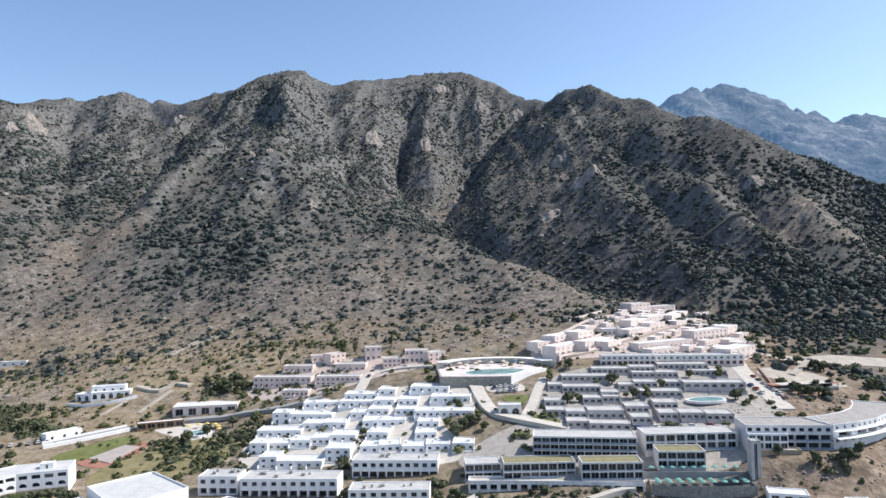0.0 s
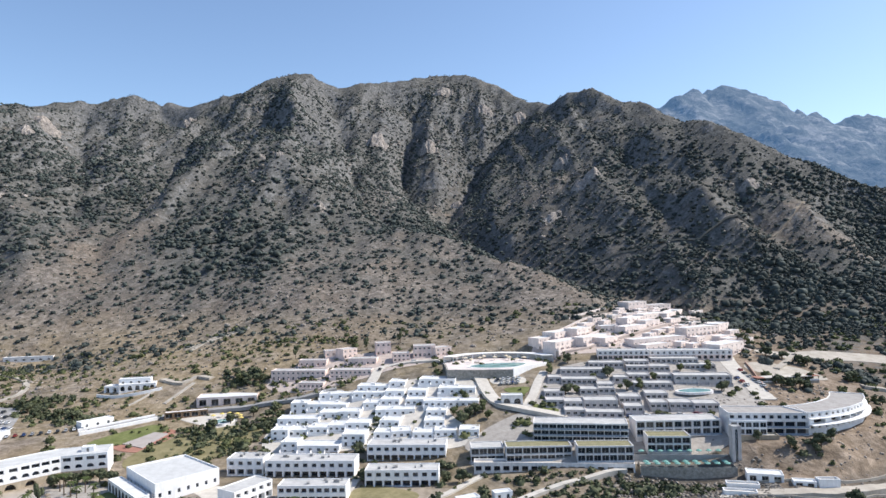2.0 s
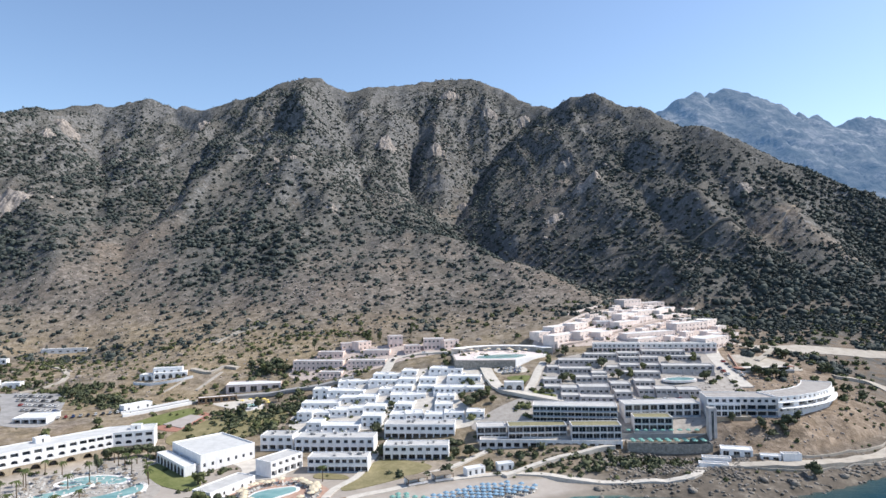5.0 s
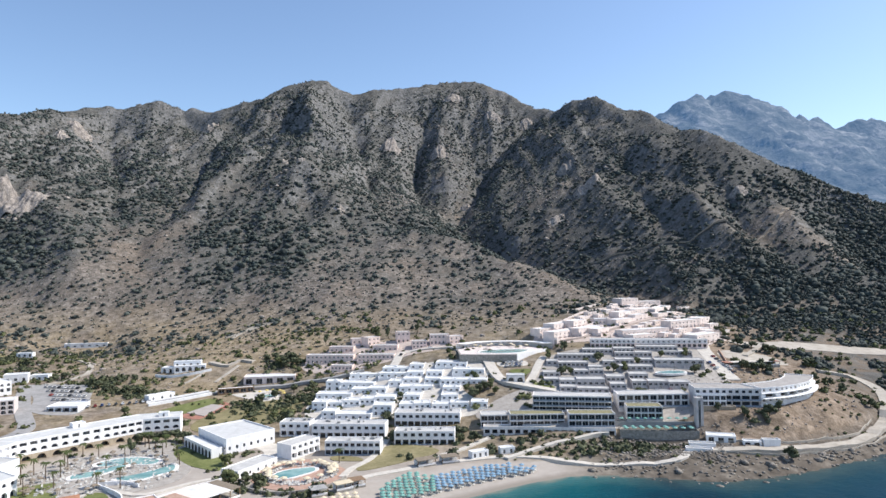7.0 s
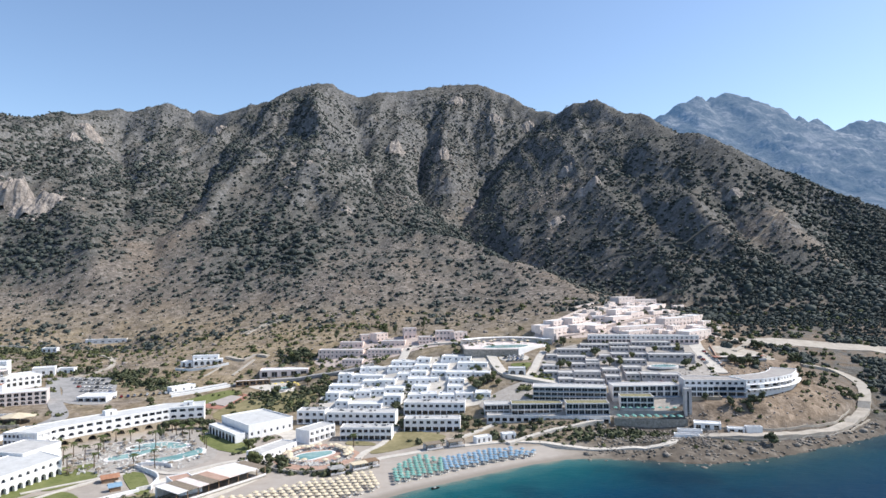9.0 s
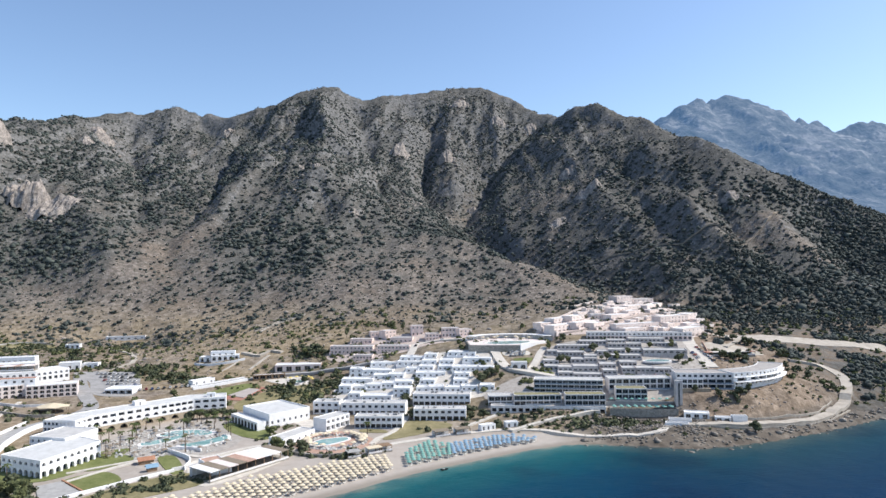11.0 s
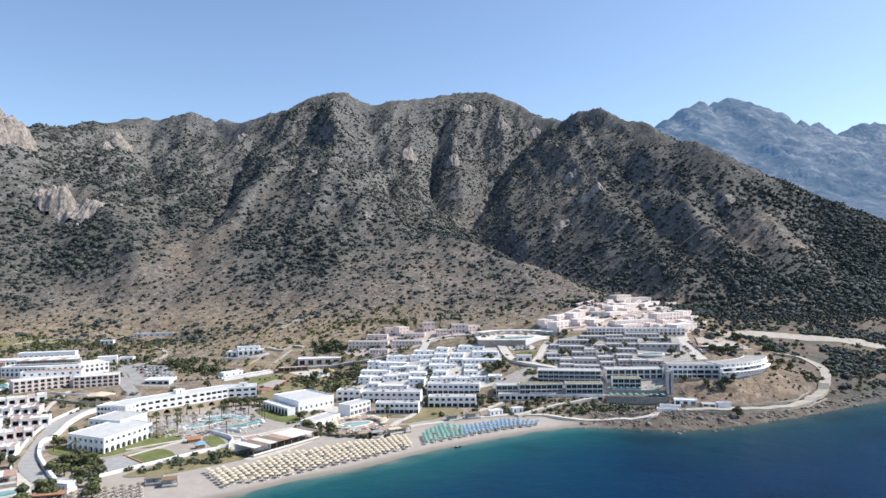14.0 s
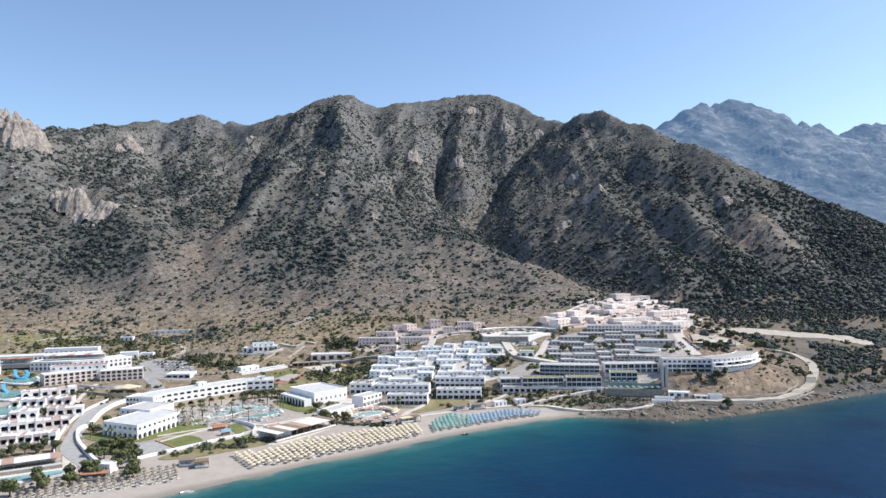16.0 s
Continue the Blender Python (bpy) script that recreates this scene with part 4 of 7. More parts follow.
TERRACE = [
    (80.7, 375.1, 36.3, -8.7, 20.2, 3, 8, 7),
    (101.8, 375.2, 36.8, -8.8, 13.9, 3, 8, 5),
    (118.6, 379.5, 37.3, -9.1, 27.1, 3, 8, 9),
    (100.8, 366.8, 35.0, -8.4, 12.3, 3, 8, 4),
    (113.8, 366.1, 34.9, -8.4, 11.2, 3, 8, 4),
    (132.7, 369.2, 34.9, -8.5, 19.5, 3, 8, 7),
    (62.4, 366.1, 34.2, -8.1, 25.3, 3, 8, 8),
    (97.9, 353.4, 32.3, -7.7, 11.9, 3, 8, 4),
    (113.2, 352.1, 32.2, -7.7, 8.5, 3, 8, 3),
    (121.2, 345.7, 32.7, -7.7, 30.1, 5, 9, 7),
    (53.5, 355.3, 31.6, -7.5, 7.3, 3, 8, 2),
    (60.5, 351.5, 31.1, -7.4, 19.4, 3, 8, 7),
    (78.1, 341.6, 29.7, -7.1, 9.1, 3, 8, 3),
    (89.1, 349.8, 31.7, -7.5, 7.6, 3, 8, 2),
]
TERRACE_B = [
    (97.5, 340.6, 29.9, -7.2, 20.5, 3, 8, 6),
    (67.5, 335.3, 28.3, -6.8, 9.6, 3, 8, 3),
    (48.2, 333.6, 27.7, -6.7, 10.5, 3, 8, 3),
    (77.3, 335.3, 28.7, -6.9, 8.6, 3, 8, 3),
    (99.3, 325.3, 27.3, -6.6, 11.4, 3.2, 9, 4),
    (84.9, 322.1, 26.5, -6.4, 10.9, 3.2, 9, 4),
    (47.4, 322.9, 25.4, -6.2, 9.3, 3, 8, 3),
    (56.3, 319.2, 25.3, -6.2, 9.7, 3.2, 9, 3),
    (66.1, 317.9, 25.9, -6.2, 16.8, 4, 9, 5),
    (97.9, 312.7, 25.1, -6.1, 8.4, 3.2, 9, 3),
    (107.0, 311.4, 25.2, -6.1, 11.7, 3.2, 9, 4),
    (118.3, 309.1, 25.0, -6.1, 12.2, 3.2, 9, 4),
    (84.5, 310.1, 24.1, -6.0, 9.2, 3, 8, 3),
    (54.8, 309.5, 23.0, -5.8, 10.1, 3, 8, 3),
]
PINK = [
    (64.4, 306.5, 22.6, -10.3, 18.1, 3, 7, 5),
    (89.2, 388.4, 41.4, -6.9, 30.4, 5.2, 9, 10),
    (120.8, 388.7, 40.8, -6.2, 48.5, 5.2, 9, 14),
]
VILLAGE = [
    (57.2, 417.6, 46.3, 42.4, 17.6, 4.5, 9, 4),
    (65.7, 402.3, 45.3, 45.0, 31.0, 5, 10, 6),
    (69.2, 426.1, 49.0, 46.4, 26.7, 4.5, 10, 5),
    (85.1, 431.6, 50.6, 50.0, 20.4, 5, 10, 3),
    (85.4, 412.3, 46.7, 44.3, 32.6, 4.2, 9, 6),
    (104.0, 445.4, 50.9, 9.4, 12.9, 4, 9, 4),
    (144.5, 521.8, 62.2, 31.8, 20.7, 7, 10, 5),
    (138.8, 534.5, 62.1, -58.5, 12.1, 5, 10, 2),
    (163.2, 535.9, 58.8, 24.6, 25.9, 5, 9, 5),
    (143.7, 476.9, 55.6, 45.0, 33.3, 5, 9, 5),
]
VILLAGE_B = [
    (126.2, 457.9, 54.9, 48.0, 25.8, 5, 9, 4),
    (139.5, 459.0, 52.6, 39.7, 17.8, 4, 9, 3),
    (119.6, 439.0, 50.5, 42.2, 31.1, 4, 9, 5),
    (164.8, 489.9, 55.0, 58.1, 50.7, 4.5, 9, 3),
    (163.2, 476.1, 52.1, 45.0, 29.3, 4, 8, 4),
    (161.4, 438.2, 48.8, 32.8, 34.8, 6, 10, 8),
    (191.2, 457.8, 49.2, 47.3, 18.9, 6, 10, 2),
    (117.2, 410.3, 45.0, 24.9, 44.0, 4, 9, 11),
    (122.0, 399.6, 42.6, 32.8, 23.5, 3.5, 8, 5),
    (164.2, 389.7, 42.9, 41.4, 31.7, 6.5, 11, 5),
    (99.8, 413.7, 46.0, 48.8, 17.5, 4, 9, 2),
]
PEACH = [
    (-116.2, 410.1, 30.2, -5.9, 35.6, 6, 9, 11),
    (-94.9, 392.3, 25.1, -7.2, 15.8, 3.4, 7, 6),
    (-76.7, 400.1, 31.4, -5.2, 26.5, 4.5, 9, 9),
    (-102.7, 430.3, 33.7, -4.1, 18.8, 4, 8, 5),
    (-68.2, 420.4, 35.5, -4.3, 18.9, 4.2, 9, 5),
    (-86.8, 441.2, 38.3, 17.9, 11.6, 4, 8, 3),
    (-73.3, 434.3, 39.8, 42.2, 11.5, 6, 9, 3),
    (-51.1, 435.5, 43.7, 11.4, 10.3, 8, 9, 3),
    (-38.1, 417.1, 38.7, 7.8, 11.0, 5, 9, 4),
    (-24.9, 420.8, 42.8, 3.9, 14.6, 7, 10, 5),
    (-10.2, 416.9, 41.8, 27.1, 11.7, 5, 9, 3),
]
LEFT = [
    (-329.3, 281.3, 18.9, 43.8, 36.5, 8, 14, 9),
    (-298.3, 301.5, 18.4, 24.4, 30.1, 8, 14, 8),
    (-335.2, 297.6, 22.8, 17.7, 40.1, 11.5, 9, 8),
]
BUNG = [
    (-325.5, 239.7, 13.4, 34.7, 39.4, 4.2, 9, 6),
    (-313.2, 221.7, 12.0, 12.6, 36.1, 4.2, 9, 6),
    (-293.9, 191.2, 10.6, 24.6, 39.8, 4.2, 9, 7),
    (-280.3, 164.3, 9.5, 31.3, 34.4, 4.2, 9, 7),
    (-263.8, 141.0, 8.5, 20.8, 26.4, 4.2, 9, 6),
]
VILLA = [
    (-224.4, 410.9, 22.4, -7.0, 9.9, 4, 8, 2),
    (-213.0, 406.9, 23.6, 17.0, 22.0, 4, 9, 5),
]
PAVIL = [
    (-153.9, 381.7, 19.0, 8.6, 35.3, 5, 14, 5),
]
SHED = [(-352, 505.5, 30.4, 12.0, 36, 3.6, 12, 6)]


def house_levels(h, bays, ww=1.5, wh=1.3):
    if h < 4.4:
        return [(0, h, bays, ww, 0.95, wh, False, 0.35)]
    return [(0, h - 3.1, bays, 1.4, 0.1, min(2.1, h - 3.6), False, 0.5), (h - 3.1, h, bays, ww, 0.95, wh, False, 0.35)]


def build_row(rows, name, label, wall, roof, group, levels, category="house", deeper=0.0, **more):
    made = []
    for x, y, z, yaw, w, h, d, bays in rows:
        d += deeper
        ob = building(name, label, category, rect_front(x, y, yaw, w), d, z, h, levels(h, bays), wall, roof, group, **more)
        made.append((ob, w, d, yaw, h))
    return made


vent_rng = random.Random(8)
for ob, w, d, yaw, h in build_row(WHITE + WHITE_B + WHITE_C, "terraced_house", "white plastered flat-roofed holiday house on the terraced slope", MAT_WHITE, MAT_ROOF_W, "white terraced houses", house_levels, bay=3.0, deeper=2.5, patio=(2.6, MAT_ROOF_W)):
    roof_bits(ob, w, d, yaw, h, vent_rng.choice((0, 1, 1, 2)), vent_rng, MAT_WHITE)


def row_levels(h, bays):
    s = h / 2
    return [(0, s, bays, 3.1, 0.05, 2.5, False, 1.9), (s, h, bays, 2.1, 0.8, 1.7, False, 0.9)]


for ob, w, d, yaw, h in build_row(ROW + ROW_B, "guest_room_block", "two-storey white block of rooms with a grey roof", MAT_WHITE, MAT_ROOF_G, "two-storey room blocks", row_levels, "hotel block", frame_mat=MAT_BLUE_FRAME):
    roof_bits(ob, w, d, yaw, h, 6, vent_rng, MAT_CONCRETE)
build_row(ANNEX[:1], "guest_room_block", "two-storey white annex with galleries beside the lawn pool", MAT_WHITE, MAT_ROOF_G, "", row_levels, "hotel block")
build_row(ANNEX[1:], "changing_house", "long low white building with a flat grey roof", MAT_WHITE, MAT_ROOF_G, "", lambda h, b: [(0, h, b, 1.2, 0.6, 1.6, True, 0.4)], "building")


def apartment_levels(storeys, reveal=1.3):
    def make(h, bays):
        s = h / storeys
        return [(s * k, s * (k + 1), bays, 3.6, 0.25, s - 0.6, False, reveal) for k in range(storeys)]
    return make


build_row(APART[:1], "apartment_block", "three-storey pale grey apartment block with deep dark loggias", MAT_WARM, MAT_ROOF_G, "apartment blocks over the shore", apartment_levels(3, 0.9), "apartment block", frame_mat=MAT_FRAME, rails=3)
build_row(APART[1:2] + APART[4:5], "apartment_block", "two-storey pale grey apartment block with deep dark loggias", MAT_WARM, MAT_ROOF_G, "apartment blocks over the shore", apartment_levels(2), "apartment block", frame_mat=MAT_FRAME, rails=1)
build_row(APART[2:4] + APART[5:], "apartment_block", "two-storey apartment block with a planted roof and dark loggias", MAT_WARM, MAT_ROOF_GREEN, "apartment blocks over the shore", apartment_levels(2), "apartment block", frame_mat=MAT_FRAME, rails=1)
build_row(TERRACE + TERRACE_B + PINK[:1], "terraced_house", "greige flat-roofed holiday house stepped up the slope", MAT_STONEY, MAT_ROOF_G, "greige terraced houses", lambda h, b: house_levels(h, b, 1.9, 1.4) if h < 4.5 else [(0, h - 2.6, b, 0, 0, 0, False, 0.3), (h - 2.6, h, b, 2.6, 0.5, 1.5, True, 0.8)], deeper=1.5, patio=(2.4, MAT_PAVE))
build_row(PINK[1:], "guest_room_block", "long pink-white two-storey block with arched upper windows", MAT_WARM, MAT_ROOF_G, "pink room blocks", lambda h, b: [(0, h / 2, b, 2.2, 0.1, 2.0, False, 1.0), (h / 2, h, b, 1.4, 0.6, 1.5, True, 0.5)], "hotel block", wall_low=MAT_PEACH)
build_row(VILLAGE + VILLAGE_B, "village_house", "pale cream hillside house with a flat roof", MAT_CREAM, MAT_ROOF_W, "cream hillside houses", lambda h, b: house_levels(h, b, 1.2, 1.1), bay=3.6, patio=(2.5, MAT_PAVE_ROSE))
build_row(PEACH, "village_house", "peach-washed flat-roofed house below the hill", MAT_PEACH, MAT_ROOF_G, "peach houses", lambda h, b: house_levels(h, b, 1.3, 1.3), frame_mat=MAT_FRAME, patio=(2.0, MAT_PAVE))
build_row(LEFT[:2], "hotel_wing", "three-storey rose-white hotel wing with arched balconies", MAT_ROSE, MAT_ROOF_W, "beige hotel wings", lambda h, b: [(h / 3 * k, h / 3 * (k + 1), b, 2.7, 0.2, h / 3 - 0.5, k < 2, 1.5) for k in range(3)], "hotel")
build_row(LEFT[2:], "hotel_wing", "white upper hotel storey under a terracotta roof terrace", MAT_WHITE, MAT_TERRACOTTA, "", lambda h, b: [(0, h - 3.2, b, 0, 0, 0, False, 0.3), (h - 3.2, h, b, 1.8, 0.6, 1.6, False, 0.6)], "hotel")
bung_rng = random.Random(31)
for x, y, z, yaw, w, h, d, bays in BUNG:
    a, n = radians(yaw), bays + 1
    for k in range(n):
        if bung_rng.random() < 0.08:
            continue
        u, f, up = w * k / n, bung_rng.choice((0, 0, 1.4, -1.4)), bung_rng.uniform(-0.5, 0.4)
        px, py = x + math.cos(a) * u - math.sin(a) * f, y + math.sin(a) * u + math.cos(a) * f
        building("bungalow", "white cube bungalow with a deep shaded terrace", "bungalow", rect_front(px, py, yaw, w / n - 0.05), d, z + up, h + up - 0.4,
                 [(0, h + up - 0.4, 1, 3.0, 0.1, 2.7, bung_rng.random() < 0.2, 2.8)], bung_rng.choice((MAT_WHITE, MAT_ROSE, MAT_WARM)), bung_rng.choice((MAT_ROOF_W, MAT_ROOF_W, MAT_PAVE_RED)), "white bungalows", frame_mat=MAT_WOOD, patio=(3.2, MAT_PAVE_DIM), parapet=0.6)
build_row(VILLA, "villa", "white villa with arches alone on the dry slope", MAT_WHITE, MAT_ROOF_W, "", lambda h, b: [(0, h, b, 2.6, 0.1, 3.2, True, 1.6)], "villa")
building("villa", "upper storey of the white villa set back on its roof terrace", "villa", [(-216, 413.5), (-197, 417.5)], 6, 26.2, 4.2, [(0, 4.2, 4, 1.6, 0.8, 2.0, False, 0.6)], MAT_WHITE, MAT_ROOF_W)
ribbon("wall", [(-226, 405), (-212, 401), (-196, 404), (-186, 409)], 0.6, MAT_WHITE, "white terrace wall before the villa", "wall", high=1.4)
build_row(PAVIL, "pavilion", "low peach pavilion with tall dark openings", MAT_PEACH, MAT_ROOF_W, "", lambda h, b: [(0, h, b, 4.2, 0.2, 3.8, False, 1.2)], "pavilion")
build_row(SHED, "shed", "long pale shed at the foot of the hill", MAT_WARM, MAT_ROOF_W, "", lambda h, b: [(0, h, b, 2.2, 0.9, 1.2, False, 0.4)], "shed")

# the curved main hotel over its arcade
HOTEL_FRONT = [(-219.8, 222.2), (-217.0, 234.6), (-208.5, 245.6), (-198.6, 256.5), (-188.3, 268.0), (-177.5, 279.8), (-159.2, 285.5)]
building("hotel", "long curved white hotel with arched windows over a tan arcade", "hotel", HOTEL_FRONT, 15, 13.5, 11.6,
         [(0, 4.8, -6.9, 4.4, 0.0, 4.2, True, 2.6), (4.8, 8.1, 0, 2.9, 1.0, 1.8, True, 1.1), (8.1, 11.6, 0, 3.3, 1.0, 1.7, False, 1.1)], MAT_WHITE, MAT_ROOF_L, bay=3.9, wall_low=MAT_TAN, frame_mat=MAT_BLUE_FRAME)
building("stair_house", "small white stair box on the hotel roof", "roof house", [(-206, 262), (-202, 267)], 4, 15.6, 2.4, [(0, 2.4, 1, 1.0, 0.1, 1.9, False, 0.3)], MAT_WHITE, MAT_ROOF_W, under=0.4)
building("stair_house", "small white stair box on the hotel roof", "roof house", [(-172, 287), (-167, 288.5)], 4, 15.4, 2.2, [(0, 2.2, 1, 1.0, 0.1, 1.8, False, 0.3)], MAT_WHITE, MAT_ROOF_W, under=0.4)
building("hotel_wing", "white end block of the curved hotel", "hotel", [(-239.4, 225.3), (-220.4, 222.2)], 14, 13.2, 10.2,
         [(0, 3.8, 6, 2.0, 0.6, 2.4, False, 0.7), (3.8, 7.0, 8, 1.9, 0.8, 1.8, False, 0.8), (7.0, 10.2, 8, 1.9, 0.8, 1.6, False, 0.8)], MAT_WHITE, MAT_ROOF_W, frame_mat=MAT_BLUE_FRAME)
building("hotel_wing", "low white hotel wing with rows of small windows on the lawn", "hotel", [(-222.6, 166.6), (-197.5, 155.8), (-188.5, 190.0)], 16, 10.8, 8.0,
         [(0, 4.0, 0, 2.7, 0.2, 3.0, True, 1.3), (4.0, 8.0, 0, 2.0, 1.2, 1.7, True, 0.8)], MAT_WHITE, MAT_ROOF_L, bay=3.6, frame_mat=MAT_BLUE_FRAME, back=[(-217.5, 184.0), (-211.0, 203.0), (-200.0, 197.0)])
building("hotel_wing", "stepped white roofs between the hotel and its wing", "hotel", [(-228.0, 196.0), (-207.0, 191.0)], 22, 11.8, 9.0,
         [(0, 4.4, 5, 1.6, 0.6, 2.4, False, 0.5), (4.4, 9.0, 6, 1.5, 2.0, 1.4, False, 0.5)], MAT_WHITE, MAT_ROOF_G)
building("conference_hall", "big white box of a hall with a flat roof", "hall", [(-143.5, 270.7), (-120.4, 246.0), (-101.8, 267.1)], 22, 10.4, 8.2,
         [(0, 5.2, 0, 1.3, 3.0, 1.7, False, 0.5), (5.2, 8.2, 0, 0, 0, 0, False, 0.3)], MAT_WHITE, MAT_ROOF_L, bay=3.8, frame_mat=MAT_BLUE_FRAME, parapet=0.7, back=[(-134.2, 279.8), (-124.9, 288.9), (-113.3, 278.0)])
building("arcade", "white arcade along the side of the hall", "arcade", [(-149.0, 265.5), (-126.0, 240.8)], 5.5, 7.2, 4.6,
         [(0, 4.6, 8, 2.9, 0.0, 3.8, True, 0.22)], MAT_WHITE, MAT_ROOF_W, frame_mat=MAT_WOOD)
# the big seaward apartments, straight and then swung round the headland
MAIN_FRONT = [(122.6, 279.0), (156.0, 275.0)]
building("seafront_hotel", "three-storey greige hotel with shaded balconies over the headland", "hotel", MAIN_FRONT, 15, 26.8, 9.4,
         [(0, 3.1, 7, 4.4, 0.15, 2.55, False, 1.9), (3.1, 6.2, 7, 4.4, 0.15, 2.55, False, 1.9), (6.2, 9.4, 10, 1.9, 0.9, 1.5, False, 0.8)], MAT_WARM, MAT_ROOF_B, frame_mat=MAT_BLUE_FRAME, rails=2)
building("seafront_hotel", "curved end of the seafront hotel with arched balconies", "hotel", [(156.4, 275.2), (168.2, 278.8), (181.1, 285.6), (192.0, 294.5), (199.4, 304.4), (204.5, 314.0)], 15, 27.0, 7.6,
         [(0, 2.5, 0, 1.5, 0.5, 1.6, True, 0.8), (2.5, 5.0, -7.0, 6.5, 0.1, 2.3, False, 2.6), (5.0, 7.6, 0, 1.4, 0.9, 1.3, True, 0.6)], MAT_WHITE, MAT_ROOF_B, bay=3.3, rails=0, frame_mat=MAT_WOOD)
HEADLAND_CURVE = [(156.4, 275.2), (168.2, 278.8), (181.1, 285.6), (192.0, 294.5), (199.4, 304.4), (204.5, 314.0)]
ribbon("terrace_slab", [(x + 0.8, y - 1.1, 21.85) for x, y in HEADLAND_CURVE], 2.6, MAT_WHITE, "curved white balcony slab round the hotel's end", "balcony", lift=0.1, depth=0.35)
ribbon("terrace_slab", [(x + 0.3, y - 0.4, 24.4) for x, y in HEADLAND_CURVE], 1.1, MAT_WHITE, "curved white eave round the hotel's end", "balcony", lift=0.1, depth=0.3)

# smaller houses that fill the hillside village
fill_rng = random.Random(21)
VILLAGE_GROUND = [(52, 408), (110, 404), (170, 402), (200, 424), (198, 458), (186, 496), (206, 532), (176, 542), (140, 530), (126, 486), (100, 462), (62, 434)]
VILLAGE_STREET = course([(66, 404), (84, 411), (110, 430), (137, 452), (163, 478), (186, 500), (203, 522)])
boxes = []
for f, d in FOOTPRINTS:
    r = (f[-1] - f[0]).normalized()
    n = Vector((-r.y, r.x, 0))
    boxes.append([f[0] + n * d / 2, (f[-1] - f[0]).length / 2, d / 2, r, n])
count = 0
for tries in range(900):
    x, y = fill_rng.uniform(50, 208), fill_rng.uniform(402, 544)
    if count >= 30 or not bool(inside(VILLAGE_GROUND, np.array(x), np.array(y))):
        continue
    w, d, yaw = fill_rng.uniform(9, 16), fill_rng.uniform(4.6, 6), radians(fill_rng.uniform(40, 48))
    r = Vector((math.cos(yaw), math.sin(yaw), 0))
    n = Vector((-r.y, r.x, 0))
    mid = Vector((x, y, 0)) + r * w / 2 + n * d / 2
    if min(math.hypot(q[0] - mid.x, q[1] - mid.y) for q in VILLAGE_STREET) < 9:
        continue
    clear = True
    for c, hw, hd, br, bn in boxes:
        c = c + br * hw
        for sx in (-1, 0, 1):
            for sy in (-1, 0, 1):
                q = mid + r * (w / 2 + 0.8) * sx + n * (d / 2 + 0.8) * sy - c
                clear &= abs(q.dot(br)) > hw or abs(q.dot(bn)) > hd
        q = c - mid
        clear &= abs(q.dot(r)) > w / 2 or abs(q.dot(n)) > d / 2
    if clear:
        count += 1
        h = fill_rng.choice((2.9, 3.1, 3.4))
        boxes.append([Vector((x, y, 0)) + n * d / 2, w / 2, d / 2, r, n])
        building("village_house", "small pale cream hillside house with a flat roof", "house", [(x, y), (x + r.x * w, y + r.y * w)], d, float(ground_z(x, y)) + h + 0.4, h, house_levels(h, max(2, int(w / 3.6)), 1.2, 1.1), MAT_CREAM, MAT_ROOF_W, "cream hillside houses", bay=3.0)

# ---------------------------------------------------------------- roads, pools, lawns, walls
ribbon("road", [(-311, 389), (-290, 352), (-266, 315), (-244, 281), (-250, 254)], 9, MAT_ASPHALT, "sun-bleached asphalt street between the hotels", "road")
ribbon("road", [(-250, 254), (-257, 235), (-255, 212), (-247, 187), (-232, 152), (-221, 132), (-197, 108)], 8, MAT_CONCRETE, "grey concrete lane down to the beach", "road")
ribbon("wall", [(-236, 262), (-250, 240), (-249, 215), (-241, 187), (-240, 173), (-229, 153), (-217, 137), (-194, 110), (-187, 103)], 1.6, MAT_WHITE, "thick white wall beside the lane", "wall", high=1.8)
ribbon("wall", [(-262, 246), (-262, 222), (-258, 200), (-248, 170), (-234, 141), (-226, 127)], 0.6, MAT_WHITE, "white garden wall beside the lane", "wall", high=1.2)
ribbon("wall", [(-181, 118), (-170, 133), (-162, 143), (-150, 158), (-142, 166)], 1.2, MAT_WHITE, "low white wall between the lawn and the beach", "wall", high=1.0)
ribbon("promenade", [(-55, 196), (-47, 210), (-32, 219), (-14, 229), (17, 237), (45, 232), (72, 228), (96, 228), (107, 243)], 4, MAT_PAVE, "pale paved path along the shore", "path")
ribbon("ramp", [(17, 233), (36, 247), (63, 261), (72, 263)], 3.0, MAT_PAVE, "pale ramp that climbs the bank", "path", high=0.8)
ribbon("ramp", [(-20, 236), (-6, 247), (6, 262), (12, 268)], 3.0, MAT_PAVE, "pale ramp beside the grass bank", "path", high=0.4)
ribbon("road", [(107, 243), (118, 240), (140, 237), (166, 244), (197, 258), (226, 284), (243, 308), (252, 330), (246, 346), (226, 350)], 6.5, MAT_DIRT, "pale unpaved road round the headland", "road", lift=0.5)
ribbon("wall", [(112, 237), (140, 233), (166, 239.6), (199, 253), (229, 280)], 0.45, MAT_DIRT, "low pale kerb wall on the seaward side of the road", "wall", high=0.6)
ribbon("wall", [(120, 250), (150, 246), (175, 254), (200, 266), (222, 288)], 0.5, MAT_DIRT, "long low earth-coloured retaining wall under the bank", "wall", high=0.7)
sheet("dirt_road", [(196, 414), (215, 411), (246, 413), (285, 408), (318, 404), (338, 394), (334, 380), (316, 386), (285, 390), (246, 395), (215, 393), (196, 398)], MAT_DIRT, "pale dirt road along the terrace", "road", lift=0.3)
